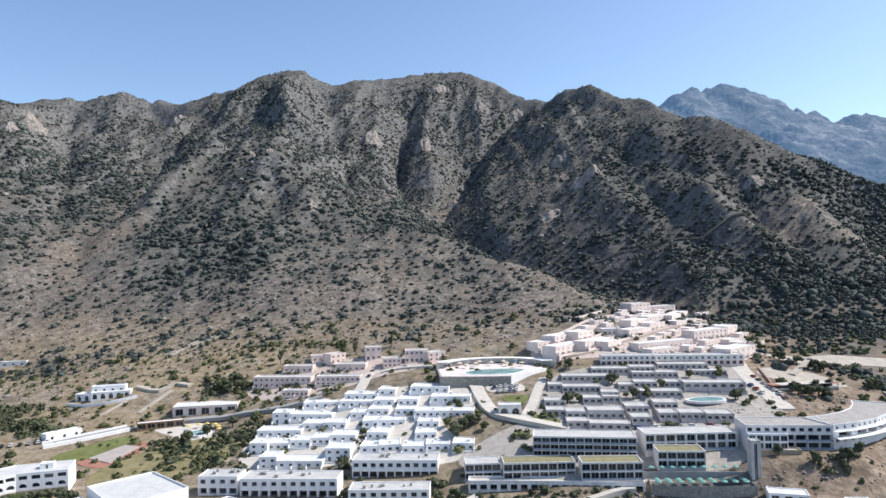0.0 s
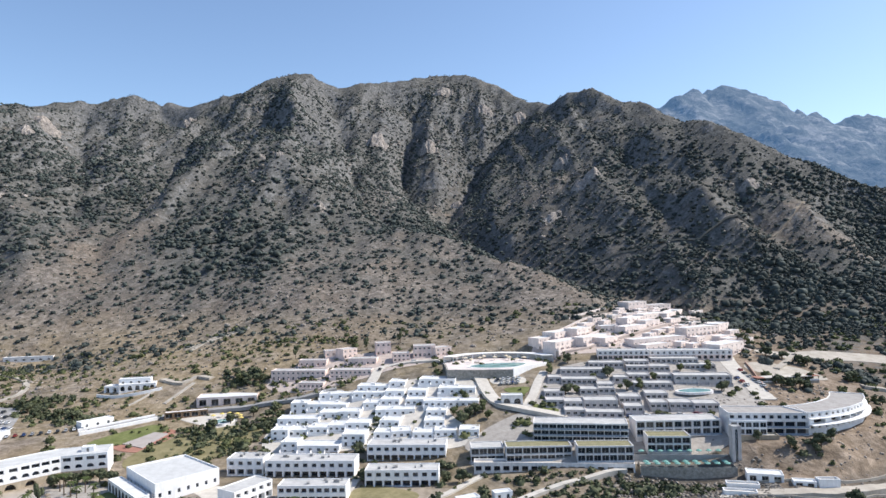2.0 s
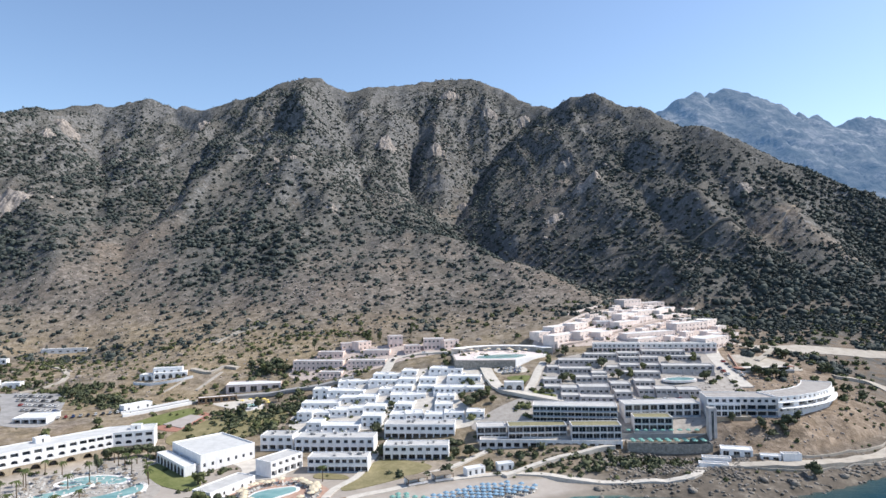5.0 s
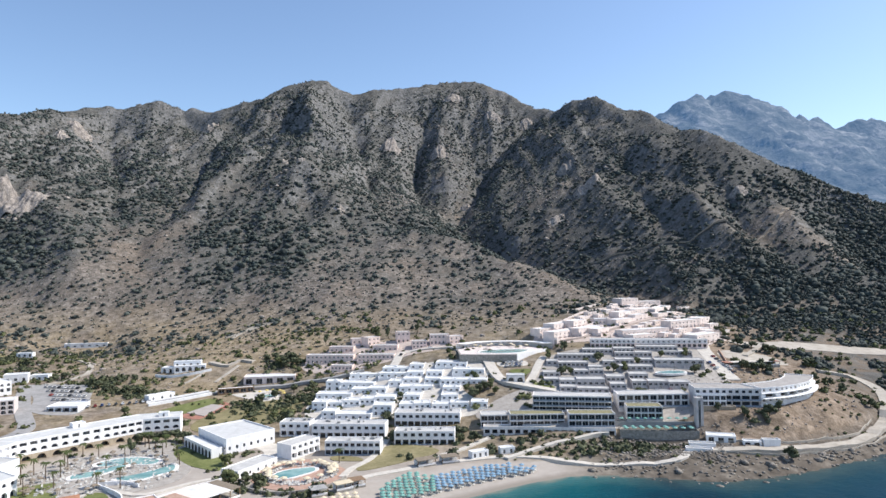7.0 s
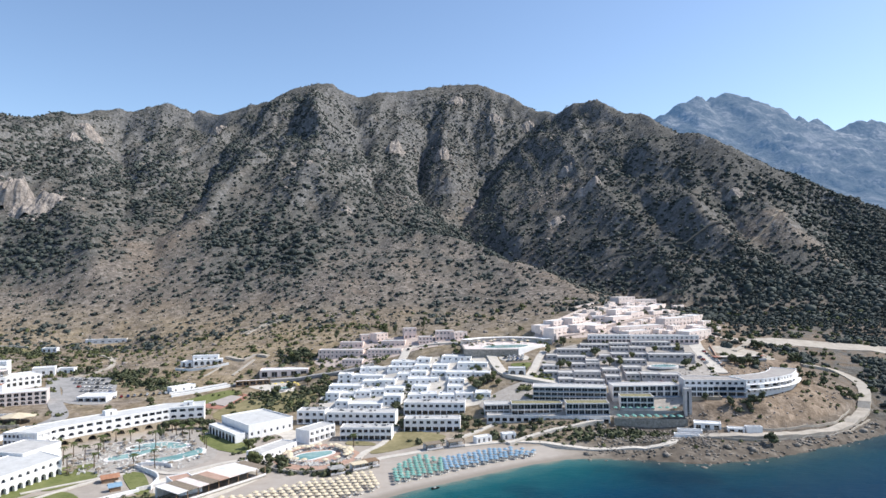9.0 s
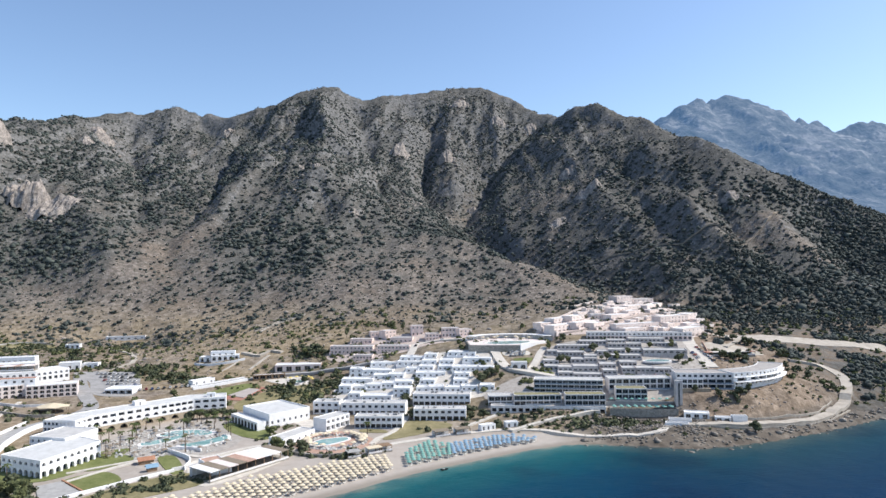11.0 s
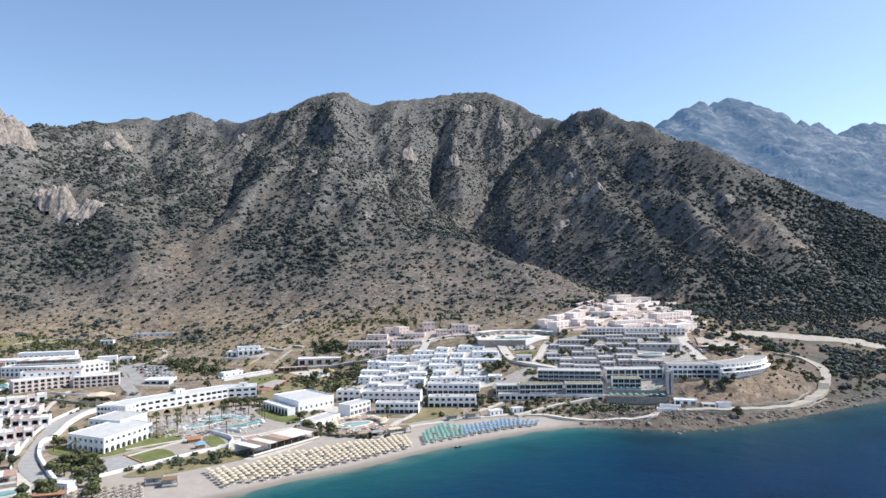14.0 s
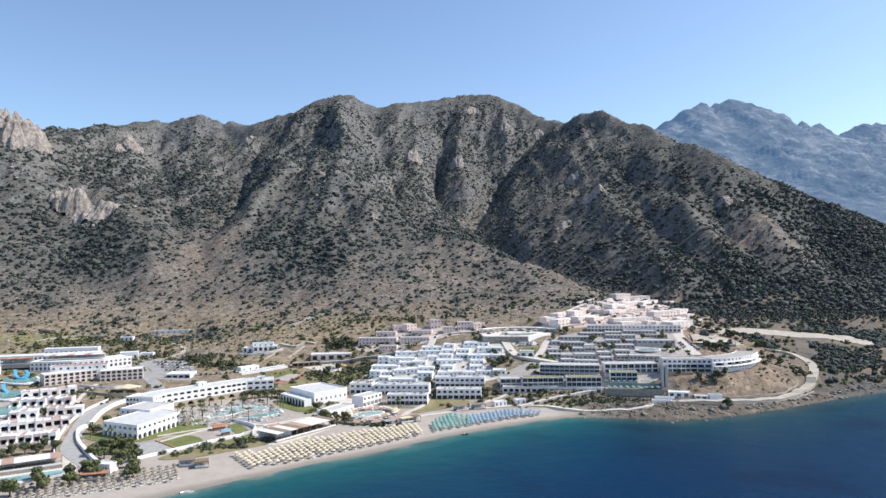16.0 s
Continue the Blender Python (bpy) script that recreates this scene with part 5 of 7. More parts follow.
ribbon("dirt_track", [(190, 373), (204, 388), (214, 402)], 4, MAT_DIRT, "pale dirt track", "track", lift=0.5)
ribbon("street", [(168, 392), (165, 379), (163, 361), (161, 342), (160, 320)], 9, MAT_PAVE, "pale street with cars parked along it", "road")
ribbon("street", [(-6, 407), (10, 388), (16, 369), (18, 356), (21, 340), (25, 328), (36, 320), (56, 309)], 7, MAT_PAVE, "pale street below the round pool", "road", lift=0.5)
ribbon("street", [(37, 321), (43, 338), (48, 356), (54, 372)], 5, MAT_PAVE, "pale street between garden walls", "road", lift=0.6)
ribbon("street", [(66, 404), (84, 411), (110, 430), (137, 452), (163, 478), (186, 500), (203, 522), (206, 545)], 6, MAT_PAVE_ROSE, "pinkish street that climbs between the hillside houses", "road", lift=0.6)
ribbon("street", [(-52, 372), (-48, 388), (-44, 408), (-30, 411), (-8, 408)], 6, MAT_PAVE, "pale street that climbs between the houses", "road", lift=0.5)
ribbon("road", [(-199, 345), (-172, 367), (-144, 377), (-114, 379), (-94, 379), (-70, 384)], 7, MAT_ASPHALT, "grey road above the tennis court", "road", lift=0.5)
ribbon("wall", [(-201, 338), (-186, 350), (-170, 364)], 1.6, MAT_WHITE, "broad white wall above the court", "wall", high=1.3)
ribbon("wall", [(-205, 344), (-190, 357), (-174, 370)], 1.2, MAT_WHITE, "white wall along the road", "wall", high=1.0)
ribbon("dirt_track", [(-194, 477), (-183, 501), (-165, 513)], 3, MAT_DIRT, "narrow pale track up the slope", "track", lift=0.4)
ribbon("dirt_track", [(-192, 424), (-176, 416), (-170, 425), (-158, 421)], 5, MAT_DIRT, "dirt yard track beside the villa", "track", lift=0.4)
ribbon("dirt_track", [(-330, 470), (-300, 450), (-285, 420), (-300, 395)], 4, MAT_DIRT, "dirt track below the shed", "track", lift=0.4)
ribbon("dirt_track", [(124, 742), (171, 718), (212, 692), (252, 672), (304, 663), (364, 688), (391, 715)], 3.5, MAT_TRACK, "dirt track cut across the mountain side", "track", lift=0.6)
ribbon("walkway", [(-176, 388), (-172, 402), (-168, 416)], 2.6, MAT_DIRT, "stepped dirt path above the road", "path", lift=0.4)
ribbon("dirt_track", [(-200, 482), (-190, 489), (-176, 500), (-160, 513)], 3, MAT_DIRT, "pale footpath across the slope", "track", lift=0.4)
ribbon("walkway", [(-198, 387), (-194, 395), (-189, 411)], 2.0, MAT_DIRT, "dirt path below the villa", "path", lift=0.4)
for off, a, b in ((9, 0.02, 0.96), (20, 0.0, 0.85), (31, 0.08, 0.8), (-8, 0.05, 0.95), (-18, 0.1, 0.7), (42, 0.3, 0.6)):
    ends = [(84 + 118 * k - 0.75 * off, 414 + 116 * k + 0.66 * off) for k in np.linspace(a, b, 7)]
    ribbon("terrace_wall", ends, 0.5, MAT_CREAM, "long pale pink terrace wall between the hillside houses", "wall", high=1.5, lift=0.1)
ribbon("walkway", [(-42, 279), (-45, 255), (-48, 236), (-55, 221), (-57, 210)], 3.2, MAT_PAVE, "pale garden path", "path", lift=0.5)
ribbon("walkway", [(-168, 200), (-150, 194), (-135, 190), (-120, 205), (-104, 214)], 3.0, MAT_PAVE, "pale garden path", "path", lift=0.5)
ribbon("walkway", [(-184, 150), (-172, 173), (-160, 190)], 2.2, MAT_PAVE, "pale garden path", "path", lift=0.5)
ribbon("wall", [(-439, 440), (-420, 462), (-401, 471), (-384, 472)], 0.8, MAT_PAVE, "long pale field wall", "wall", high=1.2)

for outline, mat, label in (
    ([(-230, 168), (-216, 152), (-194, 153), (-183, 176), (-180, 199), (-188, 204)], MAT_LAWN, "watered green hotel lawn"),
    ([(-186, 152), (-174, 166), (-160, 153), (-168, 138)], MAT_LAWN, "square green lawn by the beach wall"),
    ([(-197, 192), (-180, 194), (-170, 186), (-180, 168), (-190, 172)], MAT_LAWN, "green lawn below the palms"),
    ([(-170, 121), (-156, 146), (-136, 164), (-122, 150), (-138, 134), (-154, 122)], MAT_STRAW, "rough green bank between the wall and the beach"),
    ([(-160, 189), (-152, 191), (-138, 167), (-143, 164)], MAT_LAWN, "narrow green lawn"),
    ([(-150, 254), (-144, 264), (-117, 236), (-116, 222), (-126, 226), (-136, 234)], MAT_LAWN, "green lawn beside the hall"),
    ([(-190, 326), (-169, 354), (-157, 341), (-172, 323)], MAT_LAWN, "green field beside the court"),
    ([(-52, 228), (-40, 262), (-24, 258), (-16, 246), (-47, 220)], MAT_STRAW, "dry grass bank above the beach"),
    ([(-66, 236), (-52, 234), (-54, 240), (-66, 243)], MAT_STRAW, "dry lawn beside the path"),
    ([(29, 351), (42, 350), (38, 340), (31, 344)], MAT_LAWN, "small green lawn between streets"),
    ([(42, 325), (53, 318), (48, 312), (42, 317)], MAT_LAWN, "small green lawn inside a kerb"),
    ([(-480, 440), (-470, 462), (-407, 473), (-373, 462), (-396, 447), (-425, 430)], MAT_STRAW, "pale green field above the hotels"),
    ([(-150, 290), (-120, 300), (-100, 330), (-120, 348), (-148, 330), (-160, 306)], MAT_STRAW, "rough grass with scrub below the pool"),
):
    sheet("lawn", outline, mat, label, "lawn", lift=0.22)
for outline, mat, label in (
    ([(-98, 322), (-92, 358), (-76, 374), (-40, 380), (4, 374), (16, 350), (-2, 330), (10, 300), (-4, 292), (-44, 300), (-84, 300)], MAT_PAVE, "pale paving between the white houses"),
    ([(40, 318), (48, 352), (60, 374), (84, 386), (124, 392), (160, 388), (160, 352), (154, 310), (120, 300), (80, 303), (50, 304)], MAT_PAVE_DIM, "worn paving between the greige houses"),
    ([(50, 402), (62, 430), (100, 452), (128, 480), (140, 520), (170, 540), (196, 530), (188, 500), (200, 460), (198, 420), (170, 398), (110, 402)], MAT_PAVE_ROSE, "worn rosy paving between the hillside houses"),
    ([(34, 300), (80, 296), (120, 296), (122, 274), (78, 268), (12, 274), (12, 286)], MAT_PAVE_DIM, "pale forecourt of the apartment blocks"),
    ([(-118, 404), (-104, 432), (-80, 442), (-40, 440), (-4, 428), (-6, 412), (-44, 396), (-90, 388)], MAT_PAVE_ROSE, "worn rosy paving between the peach houses"),
    ([(-330, 232), (-300, 250), (-284, 222), (-262, 200), (-244, 160), (-262, 136), (-300, 178), (-325, 212)], MAT_PAVE_DIM, "worn paving of the bungalow village"),
    ([(-310, 390), (-270, 394), (-243, 345), (-236, 318), (-262, 318), (-283, 352)], MAT_ASPHALT, "grey car park between the hotels"),
    ([(-205, 212), (-196, 240), (-178, 262), (-160, 272), (-148, 250), (-130, 226), (-132, 202), (-160, 184), (-180, 186), (-196, 200)], MAT_PAVE_DIM, "paved hotel pool garden"),
    ([(-98, 212), (-91, 231), (-76, 238), (-59, 224), (-56, 210), (-62, 199), (-77, 193), (-90, 199)], MAT_PAVE_RED, "terracotta paved pool terrace"),
    ([(-160, 367), (-143, 375), (-127, 369), (-120, 346), (-131, 346)], MAT_PAVE, "paved deck round the small pool"),
    ([(-175, 321), (-163, 345), (-150, 341), (-155, 314)], MAT_COURT_RED, "red surround of the tennis court"),
    ([(172, 372), (182, 384), (205, 377), (212, 358), (190, 356)], MAT_DIRT, "pale gravel yard behind the seafront hotel"),
    ([(6, 296), (36, 318), (44, 300), (36, 286), (12, 284)], MAT_PAVE_DIM, "worn paving above the apartment blocks"),
    ([(23, 368), (40, 366), (40, 357), (24, 359)], MAT_PAVE, "small paved car park below the pool wall"),
    ([(-258, 104), (-214, 126), (-203, 98), (-226, 80), (-244, 70)], MAT_PAVE, "paved restaurant terrace"),
    ([(-140, 178), (-120, 145), (-95, 186), (-106, 206), (-128, 196)], MAT_PAVE, "paved yard of the beach restaurant"),
    ([(-206, 214), (-172, 214), (-178, 186), (-200, 188)], MAT_PAVE_DIM, "paved pool edge"),
    ([(-120, 268), (-96, 262), (-80, 240), (-98, 236), (-104, 252)], MAT_PAVE, "paved yard beside the hall"),
):
    sheet("paving", outline, mat, label, "paving", lift=0.16)
sheet("sports_court", [(-193, 145), (-186, 152), (-168, 137), (-178, 124)], MAT_CONCRETE, "grey paved court behind the beach wall", "court", lift=0.42, rounded=False)
ribbon("wall", [(-186, 153), (-168, 138)], 0.7, MAT_TERRACOTTA, "low red-brown kerb beside the court", "wall", high=0.5)
ribbon("walkway", [(-190, 163), (-176, 176), (-165, 184), (-156, 178)], 2.0, MAT_PAVE, "pale garden path", "path", lift=0.5)
ribbon("wall", [(-161, 200), (-142, 184), (-138, 168)], 0.5, MAT_WHITE, "white yard wall beside the beach house", "wall", high=1.8)
ribbon("wall", [(-162, 201), (-150, 203), (-142, 199)], 0.5, MAT_WHITE, "white yard wall above the beach house", "wall", high=1.6)
ribbon("wall", [(-143, 166), (-130, 178), (-118, 196), (-108, 206)], 0.6, MAT_WARM, "pale garden wall behind the restaurant", "wall", high=1.5)
ribbon("wall", [(-101, 204), (-93, 193), (-78, 188), (-62, 195), (-55, 208)], 0.7, MAT_STONE, "round rubble wall under the pool terrace", "wall", high=1.2)
ribbon("wall", [(-300, 268), (-284, 262), (-266, 258), (-255, 262)], 0.7, MAT_STONE, "rubble terrace wall above the lane", "wall", high=1.4)
ribbon("wall", [(-304, 284), (-286, 280), (-270, 284)], 0.6, MAT_WARM, "pale terrace wall below the hotel", "wall", high=1.3)
ribbon("walkway", [(-296, 292), (-290, 270), (-284, 250), (-278, 236)], 2.4, MAT_PAVE, "stepped pale path beside the bungalows", "path", lift=0.5)
for front, depth, mat, tint in (([(-163, 176), (-157, 180)], 4.5, MAT_TERRACOTTA, "red"), ([(-154, 165), (-150, 168)], 3.5, MAT_BLUE_CANVAS, "blue")):
    (ax, ay), (bx, by) = front
    house = thing("play_house", Matrix.Translation((ax, ay, float(ground_z(ax, ay)))) @ Matrix.Rotation(math.atan2(by - ay, bx - ax), 4, "Z"), tint + "-roofed wooden play house on the garden lawn", "play house")
    ln = math.hypot(bx - ax, by - ay)
    bm = bmesh.new()
    box(bm, 0.4, 0.4, 0, ln - 0.4, depth - 0.4, 1.9)
    part("body", bm, MAT_WOOD, house)
    bm = bmesh.new()
    for s in (0, 1):
        face(bm, [(-0.3, s * depth, 1.8), (ln + 0.3, s * depth, 1.8), (ln + 0.3, depth / 2, 3.3), (-0.3, depth / 2, 3.3)][::1 if not s else -1])
    part("roof", bm, mat, house)
sheet("tennis_court", [(-171, 324), (-161.5, 341), (-153, 338), (-158, 318)], MAT_COURT, "blue-grey tennis court", "tennis court", lift=0.5, rounded=False)


def pool(outline, z, label):
    ob = thing("swimming_pool", Matrix.Translation((0, 0, 0)), label, "swimming pool", "swimming pools")
    rim = smooth_poly(outline)
    cx, cy = np.mean([p[0] for p in rim]), np.mean([p[1] for p in rim])
    wide = [(cx + (x - cx) * 1.10 + np.sign(x - cx) * 0.5, cy + (y - cy) * 1.10 + np.sign(y - cy) * 0.5) for x, y in rim]
    slab("coping", wide, z, 1.2, MAT_WARM, "", "", parent=ob)
    slab("water", rim, z + 0.06, 0.3, MAT_POOL, "clear turquoise water", "", parent=ob)
    return ob


for outline, label in (
    ([(-178.8, 235.1), (-172.7, 242.4), (-163.7, 244.5), (-151.6, 240.0), (-152.1, 233.2), (-165.4, 233.1), (-174.3, 230.0)], "long free-form turquoise hotel pool below the arcade"),
    ([(-180.1, 215.9), (-175.4, 221.0), (-170.5, 226.2), (-165.5, 231.7), (-162.4, 229.3), (-165.7, 221.9), (-170.3, 214.7), (-177.0, 210.4)], "curved turquoise hotel pool like a river"),
    ([(-157.9, 212.5), (-150.7, 217.4), (-143.9, 226.6), (-142.6, 231.6), (-139.2, 229.8), (-137.2, 222.2), (-141.1, 216.5), (-146.8, 209.3), (-154.7, 208.6)], "winding turquoise hotel pool with a white rim"),
    ([(-88, 212), (-86, 218), (-80, 222), (-73, 224), (-71, 219), (-76, 213), (-80, 209), (-85, 208.5)], "family pool shaped like a lagoon"),
    ([(-135, 355), (-129, 361), (-124, 356), (-128, 349)], "small bright blue pool"),
    ([(118, 331), (127, 336.5), (135, 333), (132.5, 327.5), (123, 326)], "oval turquoise pool among the terraces"),
    ([(-240, 79), (-228, 88), (-207, 101), (-203, 95), (-222, 80), (-236, 71)], "long lap pool before the restaurant"),
    ([(-380, 300), (-352, 282), (-342, 290), (-352, 308), (-372, 320)], "blue splash pool of the water park"),
    ([(-352, 262), (-330, 236), (-322, 244), (-334, 266), (-346, 272)], "turquoise splash pool of the water park"),
    ([(-330, 226), (-304, 196), (-298, 206), (-312, 230)], "turquoise pool beside the bungalows"),
):
    zs = ground_z(np.array([p[0] for p in outline]), np.array([p[1] for p in outline]))
    pool(outline, float(zs.max()) + 0.45 if "water park" not in label and "bungalows" not in label else float(np.mean(zs)) + 0.6, label)

# the pool terrace on its high wall
deck = thing("pool_terrace", Matrix.Translation((0, 0, 0)), "white pool terrace with a curved canopy on a grey retaining wall", "terrace")
DECK = [(-5, 398), (2, 412), (20, 419), (42, 415), (58, 400), (57.5, 388), (35.5, 367.2), (16, 368.2), (-3, 370.5)]
slab("platform", DECK, 34.6, 8.0, MAT_STONE, "grey retaining wall", "", parent=deck)
slab("parapet", [(35.5, 366.6), (57.9, 387.8), (57.3, 388.5), (35.2, 367.4)], 35.5, 6.0, MAT_WHITE, "white plastered wall", "", parent=deck)
slab("paving", [(26.5 + (x - 26.5) * 0.97, 394 + (y - 394) * 0.97) for x, y in DECK], 34.75, 0.4, MAT_ROSE, "", "", parent=deck)
pool([(11, 379), (18, 389), (34, 392), (45, 388), (37, 376), (22, 373.5)], 35.0, "big turquoise pool on the white terrace")
bm = bmesh.new()
arc = [(29 + 35 * math.cos(a), 395 + 24 * math.sin(a)) for a in np.linspace(radians(168), radians(8), 22)]
for (ax, ay), (bx, by) in zip(arc[:-1], arc[1:]):
    inner = [(29 + (x - 29) * 0.80, 395 + (y - 395) * 0.80) for x, y in ((ax, ay), (bx, by))]
    for z in (37.9, 38.25):
        face(bm, [(ax, ay, z), (bx, by, z), (*inner[1], z), (*inner[0], z)])
    face(bm, [(*inner[0], 37.9), (*inner[1], 37.9), (*inner[1], 38.25), (*inner[0], 38.25)])
    face(bm, [(ax, ay, 31.0), (bx, by, 31.0), (bx, by, 38.25), (ax, ay, 38.25)])
part("canopy", bm, MAT_WHITE, deck, "curved white flat canopy")
for k, (x, y) in enumerate(arc[::2]):
    bm = bmesh.new()
    px, py = 29 + (x - 29) * 0.82, 395 + (y - 395) * 0.82
    box(bm, px - 0.25, py - 0.25, 34.7, px + 0.25, py + 0.25, 37.9)
    part("post", bm, MAT_WHITE, deck)

# the stone gatehouse between the streets
building("gatehouse", "small pale gatehouse with an arched passage", "gatehouse", [(25, 326.5), (36, 326)], 6, float(ground_z(30, 327)) + 4.6, 4.4, [(0, 4.4, 2, 3.4, 0.0, 3.0, True, 1.5)], MAT_WARM, MAT_ROOF_W)
# shaft of the cliff lift, and the white landing below it
building("lift_tower", "slim grey lift tower against the bank", "tower", [(117.6, 263.5), (121.4, 263.3)], 4, 24.5, 16, [(0, 16, 1, 1.2, 0.5, 14.5, False, 0.4)], MAT_STONEY, MAT_ROOF_G)
building("beach_bar", "low white bar building beside the shore road", "bar", [(118.0, 251.0), (131.0, 247.0)], 7, 8.7, 3.2, [(0, 3.2, 3, 2.6, 0.2, 2.4, False, 1.0)], MAT_WHITE, MAT_ROOF_W)
building("beach_bar", "low white kiosk beside the shore road", "bar", [(133.0, 243.4), (141.0, 241.4)], 4, 7.6, 2.8, [(0, 2.8, 2, 2.4, 0.2, 2.2, False, 0.8)], MAT_WHITE, MAT_ROOF_W)
for front, depth, top in (([(108, 247), (120, 244)], 4, 5.8), ([(104, 240), (116, 237)], 4, 5.2), ([(142, 241.5), (150, 241)], 3.5, 8.2)):
    building("terrace_step", "white terrace step with a low parapet beside the shore bar", "terrace", front, depth, top, 2.6, [(0, 2.6, 0, 0, 0, 0, False, 0.3)], MAT_WHITE, MAT_PAVE, parapet=0.7)
building("sun_terrace_wall", "rough stone wall that carries the lower sun terrace", "retaining wall", [(78, 261.5), (96, 258.5), (117, 257.5)], 9.5, 8.4, 5.5, [(0, 6.5, 0, 0, 0, 0, False, 0.3)], MAT_STONE, MAT_DECK, parapet=0.9)
building("sun_terrace_wall", "grey terrace below the apartments", "retaining wall", [(76, 270.5), (100, 268.0), (117, 267.0)], 6, 11.2, 4.0, [(0, 4.0, 0, 0, 0, 0, False, 0.3)], MAT_CONCRETE, MAT_DECK, parapet=0.7)
building("garden_terrace", "grey terrace of sunken patios below the apartments", "retaining wall", [(8, 270.0), (24, 269.0), (52, 266.2), (76, 262.8)], 6, 9.2, 3.4, [(0, 3.4, 0, 2.6, 0.4, 2.2, False, 1.6)], MAT_WARM, MAT_PAVE, bay=3.6, parapet=0.8, frame_mat=MAT_WOOD)
building("glass_gallery", "white gallery front with pale glazing on the seafront hotel", "gallery", [(122.4, 276.0), (137.6, 274.2)], 3.0, 24.0, 9.0, [(0, 3, 5, 2.6, 0.3, 2.2, False, 0.5), (3, 6, 5, 2.6, 0.3, 2.2, False, 0.5), (6, 9, 5, 2.6, 0.3, 2.2, False, 0.5)], MAT_WHITE, MAT_ROOF_W)
building("stone_base", "yellowish stone base under the seafront hotel", "retaining wall", [(122.0, 272.6), (141, 270.4)], 5, 18.2, 4.2, [(0, 4.2, 0, 0, 0, 0, False, 0.3)], MAT_TAN, MAT_PAVE, parapet=0.6)

# beach restaurants, open terraces under flat canopies
def open_terrace(name, label, front, depth, floor, height, roof_mat, category):
    (ax, ay), (bx, by) = front
    length, yaw = math.hypot(bx - ax, by - ay), math.atan2(by - ay, bx - ax)
    ob = thing(name, Matrix.Translation((ax, ay, floor)) @ Matrix.Rotation(yaw, 4, "Z"), label, category)
    bm = bmesh.new()
    box(bm, 0, 0, -2.5, length, depth, 0.5)
    part("plinth", bm, MAT_STONE, ob)
    bm = bmesh.new()
    box(bm, 0.1, 0.02, 0.5, length - 0.1, 0.25, 1.3)
    part("railing_wall", bm, MAT_WARM, ob)
    bm = bmesh.new()
    box(bm, 0, depth - 1.2, 0.5, length, depth, height - 0.02)
    part("back_wall", bm, MAT_WARM, ob)
    n = max(2, int(length / 4.5))
    for k in range(n + 1):
        x = min(length - 0.3, 0.02 + k * length / n)
        bm = bmesh.new()
        box(bm, x, 0.3, 0.5, x + 0.28, 0.58, height)
        part("post", bm, MAT_WOOD, ob)
    for k in range(n):
        bm = bmesh.new()
        box(bm, k * length / n - 0.1, -0.5, height + 0.01 * (k % 2), (k + 1) * length / n - 0.15, depth + 0.3, height + 0.25 + 0.01 * (k % 2))
        part("canopy_panel", bm, roof_mat[k % len(roof_mat)], ob)
    return ob


open_terrace("beach_restaurant", "beach restaurant terrace under pale and brown canopies", [(-119, 149), (-94, 185)], 15, 2.9, 4.4, [MAT_WARM, MAT_STRAWTHATCH, MAT_ROSE, MAT_STRAWTHATCH, MAT_PAVE_RED, MAT_PEACH, MAT_ROOF_W], "restaurant")
open_terrace("poolside_restaurant", "long poolside restaurant under a pinkish pergola", [(-250, 80), (-209, 106)], 10, 4.2, 3.9, [MAT_WARM, MAT_PAVE_RED, MAT_WARM, MAT_PEACH], "restaurant")
building("beach_house", "white flat-roofed house behind the beach restaurant", "building", [(-133, 172), (-121.5, 158)], 9, 6.8, 3.6, [(0, 3.6, 3, 1.4, 0.3, 2.2, True, 0.5)], MAT_WHITE, MAT_PAVE_RED)
building("beach_house", "small white house at the end of the lane", "building", [(-194, 100), (-182, 98)], 6, 6.4, 3.3, [(0, 3.3, 3, 1.2, 0.4, 2.0, False, 0.5)], MAT_WHITE, MAT_ROOF_W)
for front, roof in (([(-154, 108), (-147, 110)], MAT_STRAWTHATCH), ([(-146, 107), (-140, 109)], MAT_WOOD), ([(-190, 86), (-178, 89)], MAT_TERRACOTTA), ([(-65, 184), (-59, 187)], MAT_CONCRETE), ([(-51, 195), (-45, 198)], MAT_WOOD), ([(-24, 222), (-16, 226)], MAT_STRAWTHATCH), ([(-13, 227), (-5, 230)], MAT_STRAWTHATCH)):
    open_terrace("beach_hut", "open wooden beach hut on the sand", front, 5, float(ground_z(front[0][0], front[0][1])) + 0.2, 2.9, [roof], "hut")
open_terrace("beach_kiosk", "low ochre beach kiosk", [(-56, 190), (-49.5, 194)], 4, 2.9, 2.9, [MAT_CANVAS], "kiosk")
building("beach_kiosk", "small white kiosk behind the umbrellas", "kiosk", [(1, 234), (9, 238)], 4, 6.2, 3.0, [(0, 3, 3, 1.2, 0.4, 2.0, False, 0.4)], MAT_WHITE, MAT_ROOF_W)
building("beach_kiosk", "small white kiosk behind the umbrellas", "kiosk", [(15, 240), (22, 242)], 4, 6.4, 3.0, [(0, 3, 2, 1.2, 0.4, 2.0, False, 0.4)], MAT_WHITE, MAT_ROOF_W)
building("car_port", "long white car port roof", "car port", [(-256, 321), (-237, 322)], 16, 12.6, 3.2, [(0, 3.2, 4, 4.2, 0.0, 2.5, False, 3.0)], MAT_WHITE, MAT_ROOF_W, under=3)
